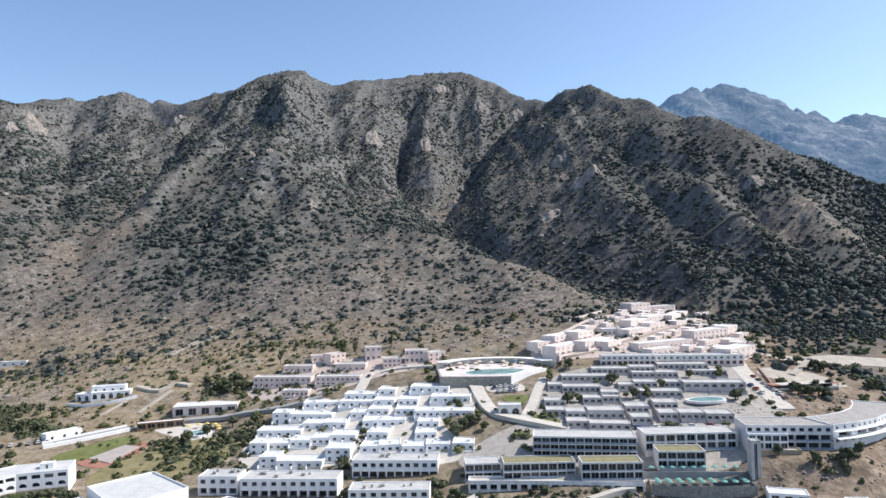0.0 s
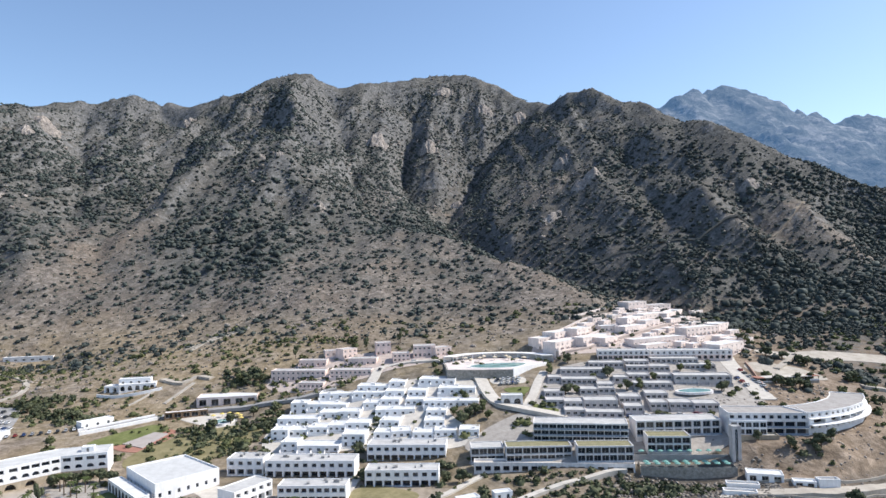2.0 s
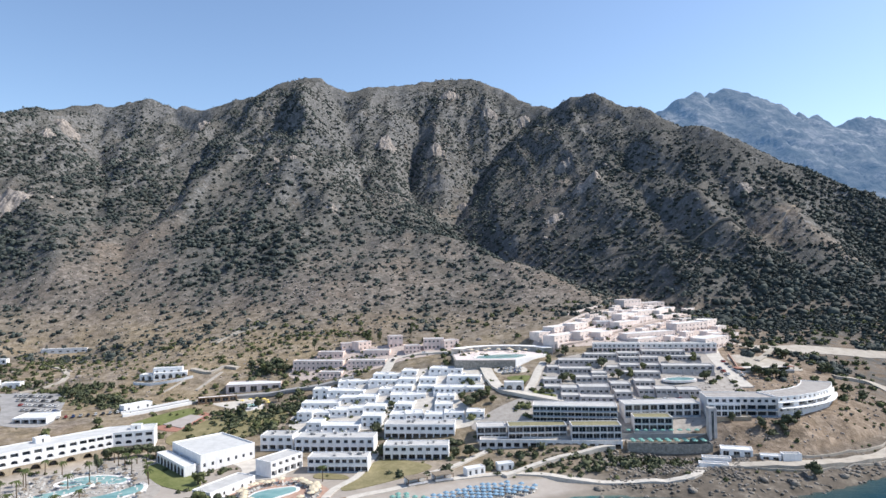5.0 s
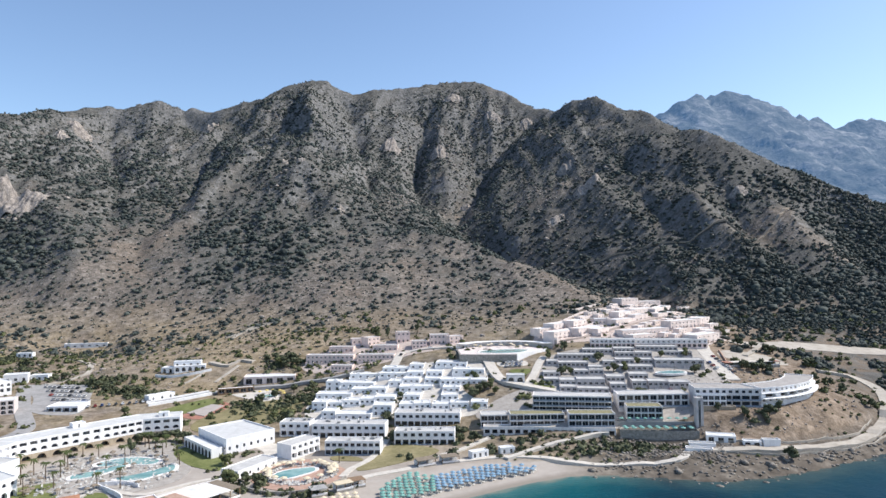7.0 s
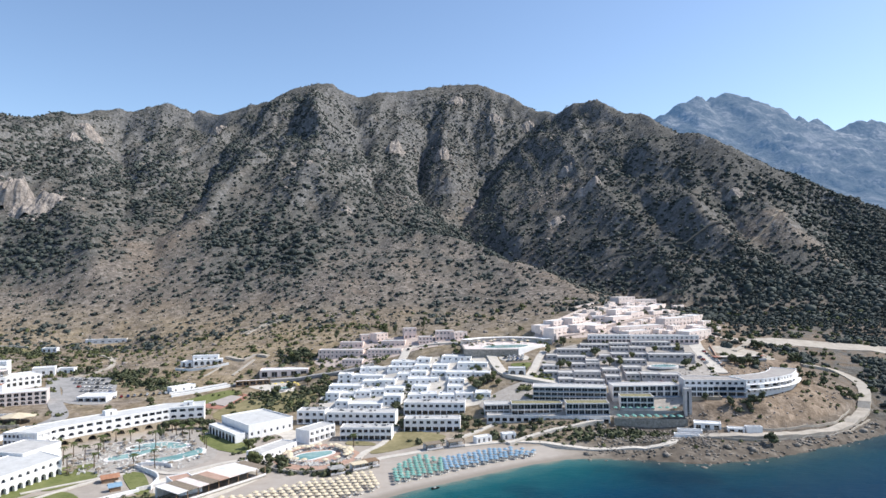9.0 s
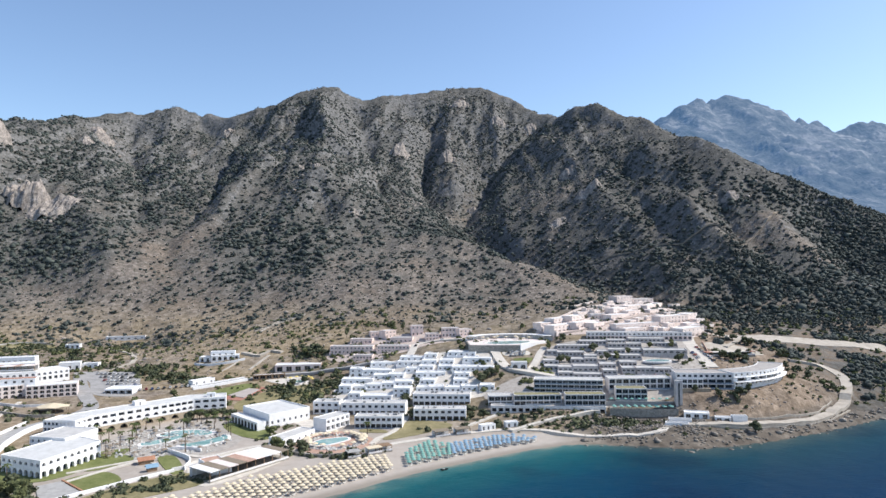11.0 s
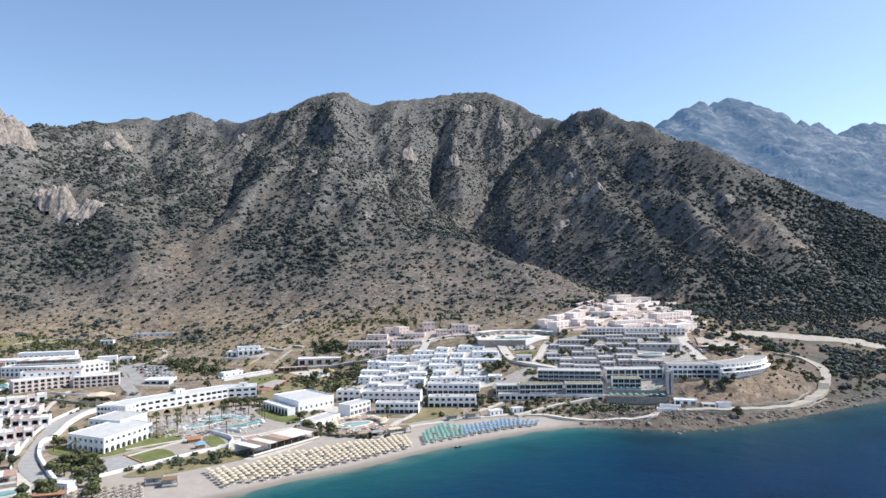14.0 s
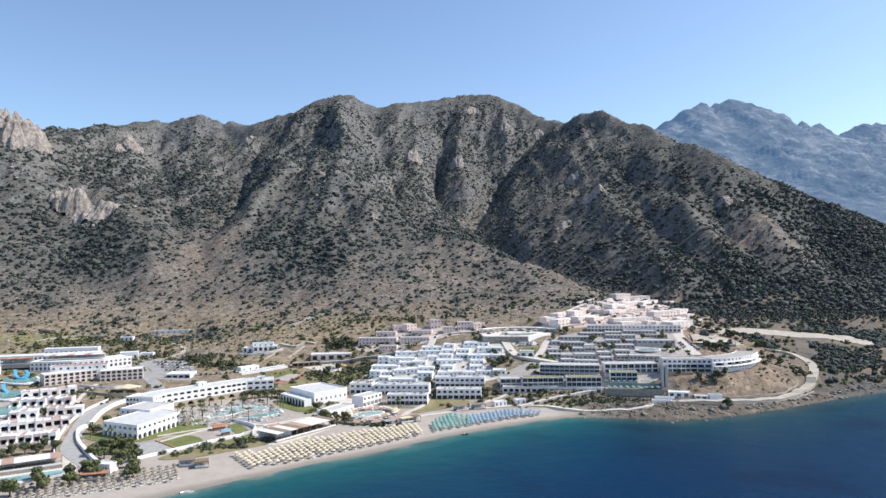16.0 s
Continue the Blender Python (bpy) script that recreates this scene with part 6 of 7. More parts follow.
building("gate_lodge", "white lodge with a sloping side wall", "lodge", [(-204, 346), (-193, 360)], 6, 13.6, 3.6, [(0, 3.6, 3, 1.4, 0.4, 2.2, True, 0.5)], MAT_WHITE, MAT_ROOF_W)
building("lobby", "white lobby under the hotel's roof terrace", "hotel", [(-372, 330), (-338, 332), (-318, 344), (-304, 362)], 18, 22.0, 7.0, [(0, 3.5, 0, 2.2, 0.4, 2.4, False, 0.8), (3.5, 7, 0, 2.0, 0.6, 1.8, True, 0.5)], MAT_WHITE, MAT_ROOF_W)
building("hotel_wing", "long pale roofs behind the beige hotel", "hotel", [(-420, 350), (-378, 362), (-340, 378)], 16, 23.5, 6.0, [(0, 6.0, 0, 1.8, 2.8, 1.8, False, 0.5)], MAT_WHITE, MAT_ROOF_W)
open_terrace("roof_pergola", "long beige and terracotta pergola on the hotel roof", [(-366, 338), (-322, 348)], 9, 22.2, 3.6, [MAT_ROSE, MAT_PAVE_RED, MAT_WARM], "pergola")
open_terrace("roof_pergola", "terracotta-roofed terrace bar on the hotel roof", [(-398, 330), (-376, 336)], 10, 19.5, 5.0, [MAT_TERRACOTTA, MAT_PAVE_RED], "pergola")
for front, depth, top, high in (([(-420, 322), (-396, 330)], 14, 21, 6), ([(-404, 300), (-384, 306)], 12, 20, 6), ([(-330, 392), (-316, 398)], 10, 21, 5), ([(-395, 384), (-352, 396)], 10, 26, 5), ([(-318, 404), (-306, 406)], 7, 19, 4), ([(-366, 462), (-354, 464)], 6, 28, 3.4)):
    building("hotel_annex", "low white flat-roofed annex behind the hotel", "hotel", front, depth, top, high, [(0, high, 0, 2.0, 0.5, 2.1, False, 0.9)], MAT_WHITE, MAT_ROOF_W, bay=4.0)
open_terrace("long_shade", "long open shade roof with reddish ends behind the seafront hotel", [(166, 345), (202, 349)], 6, float(ground_z(184, 347)) + 0.6, 2.8, [MAT_COURT_RED, MAT_PAVE, MAT_PAVE, MAT_PAVE, MAT_PAVE, MAT_PAVE, MAT_PAVE, MAT_COURT_RED], "shade roof")
ribbon("wall", [(176, 382), (172, 362), (168, 346), (165, 330)], 0.6, MAT_PAVE_RED, "low reddish wall beside the street", "wall", high=1.0)
building("pool_house", "low brown bar with a pale roof above the small pool", "building", [(-165, 362), (-143, 370)], 5, 14.6, 3.0, [(0, 3.0, 5, 3.6, 0.1, 2.4, False, 1.5)], MAT_WOOD, MAT_WARM)

# a broad beige shade tent among the hotel's gardens
tent = thing("shade_tent", Matrix.Translation((-262, 272, float(ground_z(-262, 272)))), "broad beige shade tent beside the lane", "tent")
bm = bmesh.new()
top = bm.verts.new((0, 0, 5.5))
rim = [bm.verts.new((10 * math.cos(a), 7 * math.sin(a), 3.2 + 0.5 * (k % 2))) for k, a in enumerate(np.linspace(0, 2 * math.pi, 12, endpoint=False))]
for k in range(12):
    bm.faces.new((top, rim[k], rim[(k + 1) % 12]))
part("canopy", bm, MAT_CANVAS, tent)
for k in range(0, 12, 2):
    a = 2 * math.pi * k / 12
    bm = bmesh.new()
    tube(bm, (9.8 * math.cos(a), 6.8 * math.sin(a), -0.5), (9.8 * math.cos(a), 6.8 * math.sin(a), 3.2), 0.12, 0.12, 6)
    part("post", bm, MAT_WOOD, tent)

# ---------------------------------------------------------------- rocks, shrubs, trees
def outcrop(cx, cy, rx, ry, rise, seed, label, n=56):
    """A limestone crag that stands out of the slope, fluted down its face."""
    u, v = np.meshgrid(np.linspace(-1, 1, n), np.linspace(-1, 1, n))
    x, y = cx + u * rx, cy + v * ry
    wob = fractal(x, y, rx * 0.5, 3, seed) * 0.35
    r = np.maximum(np.sqrt(u * u + v * v) + wob, 0)
    dome = np.clip(1 - r ** 2.2, -0.25, 1)
    block = fractal(x + wob * 30, y * 0.6, rx * 0.5, 3, seed + 3)
    flute = fractal(x, y * 0.35, rx * 0.3, 2, seed + 5, ridged=True)
    z = ground_z(x, y) + rise * np.where(dome > 0, np.maximum(dome, 0) ** 0.85, dome * 2.0) * (0.82 + 0.42 * block + 0.30 * flute) + rise * 0.11 * fractal(x, y, 7, 3, seed + 7) * (dome > -0.1) - 1.0
    return tagged(grid_mesh("rock_outcrop", x, y, z, MAT_CRAG, smooth=False), label, "rock", "limestone crags")


for cx, cy, rx, ry, rise, seed in ((-616, 800, 30, 24, 34, 51), (-566, 778, 36, 24, 20, 52), (-756, 890, 44, 36, 36, 53), (-795, 875, 46, 36, 36, 54), (-745, 850, 26, 20, 20, 55), (-490, 1254, 20, 16, 22, 56)):
    outcrop(cx, cy, rx, ry, rise, seed, "pale fluted limestone crag among dark scrub")
for k, (cx, cy, r, rise) in enumerate(((-707, 1169, 24, 13), (-683, 1076, 12, 7), (189, 887, 20, 9), (-259, 917, 9, 6), (-223, 871, 8, 6), (-128, 1247, 24, 11), (-32, 1236, 20, 13), (23, 1100, 16, 8),
                                      (180, 1024, 14, 8), (84, 1396, 20, 11), (-2, 1478, 24, 11), (158, 1395, 16, 9), (139, 857, 14, 5), (-155, 795, 9, 4), (353, 757, 14, 6))):
    outcrop(cx, cy, r, r * 0.8, rise, 110 + k, "weathered grey limestone outcrop on the mountainside", 26)

# ground that stays clear of growth: houses with a metre round them, roads and yards
FEET = [[(-310, 390), (-270, 394), (-243, 345), (-236, 318), (-262, 318), (-283, 352)], [(196, 414), (215, 411), (246, 413), (285, 408), (318, 404), (338, 394), (334, 380), (316, 386), (285, 390), (246, 395), (215, 393), (196, 398)],
        [(-171, 324), (-161.5, 341), (-153, 338), (-158, 318)], [(-193, 145), (-186, 152), (-168, 137), (-178, 124)], [(172, 372), (182, 384), (205, 377), (212, 358), (190, 356)]]
for ring in RINGS:
    cx, cy = sum(p[0] for p in ring) / len(ring), sum(p[1] for p in ring) / len(ring)
    FEET.append([(x + (x - cx) / (math.hypot(x - cx, y - cy) + 0.01) * 1.2, y + (y - cy) / (math.hypot(x - cx, y - cy) + 0.01) * 1.2) for x, y in ring])


def free_ground(x, y):
    ok = np.ones(np.shape(x), bool)
    for poly in FEET:
        ok &= ~inside(poly, x, y)
    return ok


def bush_form(rng, leaves, smooth=1):
    """One shrub: a lumpy heart and loose sprays round it. Vertices and faces for a crown of radius 1."""
    bm = bmesh.new()
    bmesh.ops.create_icosphere(bm, subdivisions=smooth, radius=0.9)
    for v in bm.verts:
        v.co *= rng.uniform(0.7, 1.16)
    bmesh.ops.delete(bm, geom=[f for f in bm.faces if f.calc_center_median().z < -0.42], context="FACES")
    for k in range(leaves):
        d = Vector((rng.gauss(0, 1), rng.gauss(0, 1), abs(rng.gauss(0, 0.9)))).normalized() * rng.uniform(0.78, 1.08)
        m = Matrix.Translation(d) @ Euler((rng.uniform(0, 6), rng.uniform(0, 6), rng.uniform(0, 6))).to_matrix().to_4x4()
        s = rng.uniform(0.22, 0.42)
        face(bm, [m @ Vector(p) for p in ((-s, -s * 0.7, 0), (s, -s * 0.6, 0), (s * 0.7, s, 0), (-s * 0.8, s * 0.8, 0.1))])
    co = np.array([v.co[:] for v in bm.verts])
    bm.verts.index_update()
    faces = [[v.index for v in f.verts] for f in bm.faces]
    bm.free()
    co[:, 2] = co[:, 2] * 0.78 + 0.42
    return co, [f for f in faces if len(f) == 3], [f for f in faces if len(f) == 4]


def scatter(name, x, y, size, leaves, mat, label, category, seed=3, smooth=1):
    """Many shrubs in one mesh."""
    rng = random.Random(seed)
    forms = [bush_form(rng, leaves, smooth) for k in range(7)]
    z = ground_z(x, y)
    gen = np.random.default_rng(seed)
    pick, turn = gen.integers(0, 7, len(x)), gen.uniform(0, 6.28, len(x))
    tall = gen.uniform(0.75, 1.15, len(x))
    cos, tris, quads, base = [], [], [], 0
    for f in range(7):
        k = np.where(pick == f)[0]
        co, t3, t4 = forms[f]
        c, s = np.cos(turn[k])[:, None], np.sin(turn[k])[:, None]
        px = (co[None, :, 0] * c - co[None, :, 1] * s) * size[k][:, None] + x[k][:, None]
        py = (co[None, :, 0] * s + co[None, :, 1] * c) * size[k][:, None] + y[k][:, None]
        pz = co[None, :, 2] * (size * tall)[k][:, None] + z[k][:, None] - 0.12 * size[k][:, None]
        cos.append(np.stack([px, py, pz], -1).reshape(-1, 3))
        step = base + np.arange(len(k))[:, None, None] * len(co)
        tris.append((np.array(t3)[None] + step).reshape(-1, 3))
        quads.append((np.array(t4, int).reshape(1, -1, 4) + step).reshape(-1, 4))
        base += len(k) * len(co)
    co, tris, quads = np.concatenate(cos), np.concatenate(tris), np.concatenate(quads)
    me = bpy.data.meshes.new(name)
    me.vertices.add(len(co))
    me.vertices.foreach_set("co", co.astype(np.float32).ravel())
    me.loops.add(tris.size + quads.size)
    me.loops.foreach_set("vertex_index", np.concatenate([tris.ravel(), quads.ravel()]).astype(np.int32))
    me.polygons.add(len(tris) + len(quads))
    me.polygons.foreach_set("loop_start", np.concatenate([np.arange(len(tris)) * 3, tris.size + np.arange(len(quads)) * 4]).astype(np.int32))
    me.update(calc_edges=True)
    me.materials.append(mat)
    return tagged(new(name, me), label, category, kind="stuff")


gen = np.random.default_rng(17)


def sow(n, xlo, xhi, ylo, yhi, weight):
    x, y = gen.uniform(xlo, xhi, n), gen.uniform(ylo, yhi, n)
    k = (gen.uniform(0, 1, n) < weight(x, y)) & (np.abs(x) < 0.74 * (y + 235) + 20)
    return x[k], y[k]


def shrub_sizes(x, y, small, large):
    """Big old bushes where the maquis is thick, small cushions in the open and along the crest."""
    thick = np.clip(cover(x, y) - 0.25, 0, 0.75) / 0.75
    size = (small + (large - small) * gen.uniform(0, 1, len(x)) ** 1.5) * (0.66 + 0.5 * thick) * np.where(gen.uniform(0, 1, len(x)) < 0.15, 1.35, 1.0)
    return size * (0.35 + 0.65 * np.clip((crest_distance(x, y) - 5) / 45, 0, 1))


x, y = sow(24500, -860, 620, 470, 940, lambda x, y: 0.12 + 0.85 * cover(x, y))
scatter("maquis_shrubs", x, y, shrub_sizes(x, y, 1.3, 3.8), 4, MAT_BUSH, "dark green maquis shrubs over the lower mountainside", "shrubs", 3, 2)
x, y = sow(34000, -860, 520, 440, 1000, lambda x, y: 0.45 * (1.1 - 0.6 * cover(x, y)) * free_ground(x, y))
scatter("low_tufts", x, y, gen.uniform(0.5, 1.25, len(x)), 0, MAT_TUFT, "grey-brown cushions of low thorny scrub on the dry slope", "shrubs", 4)
x, y = sow(49000, -1150, 700, 940, 1620, lambda x, y: np.clip(cover(x, y) + 0.2, 0, 1))
scatter("maquis_shrubs", x, y, shrub_sizes(x, y, 1.6, 3.8), 2, MAT_BUSH, "dark green maquis shrubs over the upper mountainside", "shrubs", 5)

x, y = sow(12000, 215, 640, 418, 640, lambda x, y: (0.25 + 0.6 * np.clip((y - 415) / 25, 0, 1)) * (shore_offset(x, y) > 24) * np.clip(0.55 + fractal(x, y, 40, 2, 77), 0, 1))
scatter("maquis_shrubs", x, y, gen.uniform(1.2, 2.6, len(x)), 9, MAT_BUSH, "dark green maquis shrubs above the rocky shore", "shrubs", 6)


# the gully beyond the bare spur: old bushes, packed thicker to stand for its shade
x, y = sow(3600, 405, 640, 590, 850, lambda x, y: np.clip((x - 428 - 0.05 * (y - 590)) / 20, 0, 1) * np.clip(0.85 + 0.5 * fractal(x, y, 40, 2, 78), 0, 1))
scatter("maquis_shrubs", x, y, gen.uniform(1.8, 3.6, len(x)), 4, MAT_BUSH, "thick dark maquis in the gully beyond the bare spur", "shrubs", 12)


HEADLAND_ROAD = course([(107, 243), (118, 240), (140, 237), (166, 244), (197, 258), (226, 284), (243, 308), (252, 330), (246, 346), (226, 350)])


def headland_cover(x, y):
    road = np.min([np.hypot(x - p[0], y - p[1]) for p in HEADLAND_ROAD], axis=0)
    w = np.clip(0.25 + 1.3 * fractal(x, y, 26, 2, 83), 0, 0.9) * np.clip((x - 205) / 40, 0.12, 1)
    bank = inside([(118, 246), (166, 250), (197, 262), (222, 286), (238, 310), (246, 330), (240, 342), (205, 340), (150, 280)], x, y)
    return np.where((shore_offset(x, y) > 17) & (road > 6.5) & free_ground(x, y), np.where(bank, 0.12 * w, w), 0)


x, y = sow(9000, 180, 460, 255, 425, headland_cover)
scatter("maquis_shrubs", x, y, 1.0 + 2.1 * gen.uniform(0, 1, len(x)) ** 1.6, 6, MAT_BUSH, "dark low bushes on the rocky headland", "shrubs", 11, 2)
x, y = sow(5200, -460, -60, 375, 480, lambda x, y: np.where(free_ground(x, y), 0.05 + 0.36 * np.clip(fractal(x, y, 34, 2, 79) * 1.8 - 0.1, 0, 1), 0))
scatter("maquis_shrubs", x, y, gen.uniform(0.9, 2.3, len(x)), 9, MAT_TREE, "olive-green bushes on the dry slope behind the hotels", "shrubs", 8)


def resort_cover(x, y):
    off = shore_offset(x, y)
    w = 0.10 + 0.5 * np.clip(fractal(x, y, 40, 2, 91), 0, 1)
    w = w + 0.35 * np.exp(-(((x + 130) / 45) ** 2 + ((y - 322) / 26) ** 2))
    w = w + 0.35 * ((x < -140) & (y > 385) & (y < 500)) * np.clip(fractal(x, y, 22, 2, 95) * 1.6, 0, 1) + 0.3 * ((x > -96) & (x < 6) & (y > 290) & (y < 380))
    w = w + 0.25 * (x > 205) + 0.22 * ((x > 8) & (x < 118) & (off > 10) & (off < 48))
    # paved and open ground stays clear
    w = np.where((x < -110) & (y < 290) & (x > -345), 0.06 + 0.30 * ((x < -240) | ((x > -208) & (y > 186) & (y < 275))) * np.clip(0.4 + fractal(x, y, 14, 2, 97), 0, 1), w)
    w = np.where((y < 232) & (x < 30), 0.0, w)
    return np.where((off > 14) & free_ground(x, y), w, 0)


x, y = sow(13000, -480, 420, 150, 520, resort_cover)
scatter("garden_shrubs", x, y, gen.uniform(0.6, 1.5, len(x)) * np.where((y > 285) & (gen.uniform(0, 1, len(x)) < 0.5), 1.9, 1.0), 12, MAT_TREE, "green shrubs and bushes between the houses and on the rough ground", "shrubs", 7)


# thickets of dark bushes and young trees: (x, y, half length, half width, how thick)
THICKETS = [(-116, 338, 16, 12, 0.6), (-98, 348, 7, 18, 0.6), (-132, 328, 14, 7, 0.4), (-136, 416, 14, 10, 1.0), (-262, 392, 12, 10, 0.9), (-240, 372, 24, 7, 0.9), (-212, 360, 12, 7, 0.9),
            (-140, 344, 6, 5, 0.7), (-425, 424, 12, 9, 1.0), (-405, 444, 13, 7, 1.0), (-382, 456, 14, 6, 1.0), (-362, 454, 9, 6, 1.0), (-338, 430, 10, 16, 0.8), (-304, 408, 14, 5, 0.8), (-325, 478, 12, 8, 0.6),
            (-334, 283, 7, 6, 0.8), (-313, 263, 7, 5, 0.8), (-278, 213, 9, 4, 0.7), (-268, 181, 8, 4, 0.8), (-274, 205, 8, 4, 0.7), (-300, 236, 12, 4, 0.7), (-258, 158, 7, 3, 0.7), (-250, 140, 6, 3, 0.7), (-290, 228, 10, 3, 0.7),
            (-286, 264, 9, 12, 0.45), (-262, 256, 10, 8, 0.4), (-150, 140, 14, 5, 0.7), (-138, 152, 12, 5, 0.8), (-160, 128, 8, 4, 0.7), (-130, 156, 5, 4, 0.8), (-204, 140, 9, 8, 0.7), (-192, 134, 8, 8, 0.7), (-110, 214, 6, 10, 0.5),
            (-96, 200, 6, 5, 0.9), (-60, 198, 8, 4, 0.5), (-112, 252, 5, 5, 0.6), (-44, 292, 5, 14, 0.6), (-42, 323, 4, 5, 0.7), (-18, 266, 7, 5, 0.9), (-8, 272, 6, 5, 0.8), (-18, 342, 4, 4, 0.6), (-52, 372, 5, 5, 0.5),
            (-160, 282, 8, 3, 0.3), (-118, 312, 14, 9, 0.35), (-90, 300, 10, 6, 0.5), (-252, 402, 12, 6, 0.6), (-270, 396, 7, 5, 0.6), (-222, 440, 10, 5, 0.4), (-204, 352, 6, 4, 0.7), (30, 262, 24, 5, 0.4), (98, 424, 5, 4, 0.5), (118, 441, 6, 4, 0.5), (140, 462, 6, 4, 0.5), (160, 482, 6, 4, 0.5), (182, 502, 6, 4, 0.5), (104, 446, 5, 3, 0.4), (132, 476, 6, 4, 0.4), (150, 436, 8, 4, 0.4), (64, 252, 14, 6, 0.5), (148, 262, 7, 4, 0.5), (-90, 192, 9, 4, 0.7), (-72, 189, 9, 4, 0.7), (50, 242, 28, 6, 0.7), (88, 247, 12, 6, 0.9), (76, 252, 10, 4, 0.7), (214, 326, 8, 14, 0.3), (-28, 240, 8, 4, 0.25)]


def thicket(x, y):
    w = sum(t * np.exp(-(((x - cx) / rx) ** 2 + ((y - cy) / ry) ** 2)) for cx, cy, rx, ry, t in THICKETS)
    return np.where(free_ground(x, y) & (shore_offset(x, y) > 6), np.clip(w, 0, 1), 0)


x, y = sow(80000, -460, 240, 110, 500, lambda x, y: 0.55 * thicket(x, y))
scatter("thicket_shrubs", x, y, gen.uniform(0.8, 2.0, len(x)) * np.where(gen.uniform(0, 1, len(x)) < 0.2, 1.5, 1.0), 14, MAT_PINE, "dark evergreen bushes and young trees between the buildings", "shrubs", 9)


def strew(name, x, y, size, mat, label, seed):
    """Loose rocks in one mesh."""
    rng = random.Random(seed)
    forms = []
    for k in range(5):
        bm = bmesh.new()
        bmesh.ops.create_icosphere(bm, subdivisions=1, radius=1.0)
        for v in bm.verts:
            v.co = v.co * rng.uniform(0.65, 1.2)
        bm.verts.index_update()
        forms.append((np.array([v.co[:] for v in bm.verts]), np.array([[v.index for v in f.verts] for f in bm.faces])))
        bm.free()
    g = np.random.default_rng(seed)
    z, pick, turn = ground_z(x, y), g.integers(0, 5, len(x)), g.uniform(0, 6.28, len(x))
    co, tri, base = [], [], 0
    for k in range(len(x)):
        c, f = forms[pick[k]]
        cs, sn = math.cos(turn[k]), math.sin(turn[k])
        co.append(np.stack([x[k] + size[k] * (c[:, 0] * cs - c[:, 1] * sn), y[k] + size[k] * (c[:, 0] * sn + c[:, 1] * cs), z[k] + size[k] * (0.65 * c[:, 2] + 0.1)], -1))
        tri.append(f + base)
        base += len(c)
    co, tri = np.concatenate(co), np.concatenate(tri)
    me = bpy.data.meshes.new(name)
    me.vertices.add(len(co))
    me.vertices.foreach_set("co", co.astype(np.float32).ravel())
    me.loops.add(tri.size)
    me.loops.foreach_set("vertex_index", tri.astype(np.int32).ravel())
    me.polygons.add(len(tri))
    me.polygons.foreach_set("loop_start", (np.arange(len(tri)) * 3).astype(np.int32))
    me.update(calc_edges=True)
    me.materials.append(mat)
    return tagged(new(name, me), label, "rocks", kind="stuff")


x, y = sow(9000, 55, 420, 195, 360, lambda x, y: np.clip(1 - np.abs(shore_offset(x, y) - 4) / 12, 0, 1))
strew("shore_rocks", x, y, gen.uniform(0.35, 1.2, len(x)) * np.where(gen.uniform(0, 1, len(x)) < 0.08, 2.1, 1.0), MAT_ROCK, "dark and pale rocks along the waterline", 81)
x, y = sow(7000, -600, 520, 400, 1100, lambda x, y: 0.35 + 0.6 * fractal(x, y, 60, 2, 88))
strew("slope_rocks", x, y, gen.uniform(0.5, 1.5, len(x)) * np.where(gen.uniform(0, 1, len(x)) < 0.12, 1.9, 1.0), MAT_CRAG, "pale limestone boulders strewn over the slope", 83)


CRAGS = [(-616, 800, 34), (-566, 775, 36), (-752, 885, 50), (-690, 840, 34), (-720, 800, 30), (-520, 800, 26), (-499, 1198, 26), (-684, 1128, 40), (-555, 1033, 40), (-217, 879, 40), (-154, 1085, 34), (-82, 1041, 34), (-5, 1191, 50), (37, 1331, 45), (0, 1480, 45), (102, 1328, 40),
         (161, 1150, 45), (127, 976, 45), (124, 834, 34), (165, 925, 40), (200, 920, 30), (-60, 1300, 60), (-340, 1300, 60), (-20, 1560, 50), (266, 1290, 34), (355, 770, 30), (-110, 960, 40), (60, 1450, 50)]
x, y = sow(66000, -860, 420, 740, 1600, lambda x, y: sum(0.5 * np.exp(-((x - cx) ** 2 + ((y - cy) * 0.7) ** 2) / r ** 2) for cx, cy, r in CRAGS) * np.clip(0.25 + 1.6 * fractal(x, y, 26, 2, 93), 0, 1))
strew("crag_rocks", x, y, gen.uniform(0.8, 2.3, len(x)) * np.where(gen.uniform(0, 1, len(x)) < 0.12, 2.2, 1.0), MAT_CRAG, "pale limestone crags and boulders high on the mountain", 85)


x, y = sow(5000, 62, 128, 222, 262, lambda x, y: np.where(free_ground(x, y), 0.45 * np.exp(-((shore_offset(x, y) - 32) / 7) ** 2) + 0.12, 0))
strew("bank_rocks", x, y, gen.uniform(0.3, 1.1, len(x)), MAT_ROCK, "grey boulders under the sun terrace", 89)
x, y = sow(2600, 112, 235, 225, 345, lambda x, y: np.where(free_ground(x, y) & (shore_offset(x, y) > 9), 0.25 + 0.9 * fractal(x, y, 14, 2, 98), 0))
strew("bank_rocks", x, y, gen.uniform(0.3, 0.9, len(x)), MAT_CRAG, "pale stones on the reddish bank", 87)
x, y = sow(2200, -420, -60, 380, 520, lambda x, y: np.where(free_ground(x, y), 0.2 + 0.9 * fractal(x, y, 24, 2, 96), 0))
strew("slope_rocks", x, y, gen.uniform(0.4, 1.2, len(x)), MAT_CRAG, "grey field stones on the dry slope", 88)


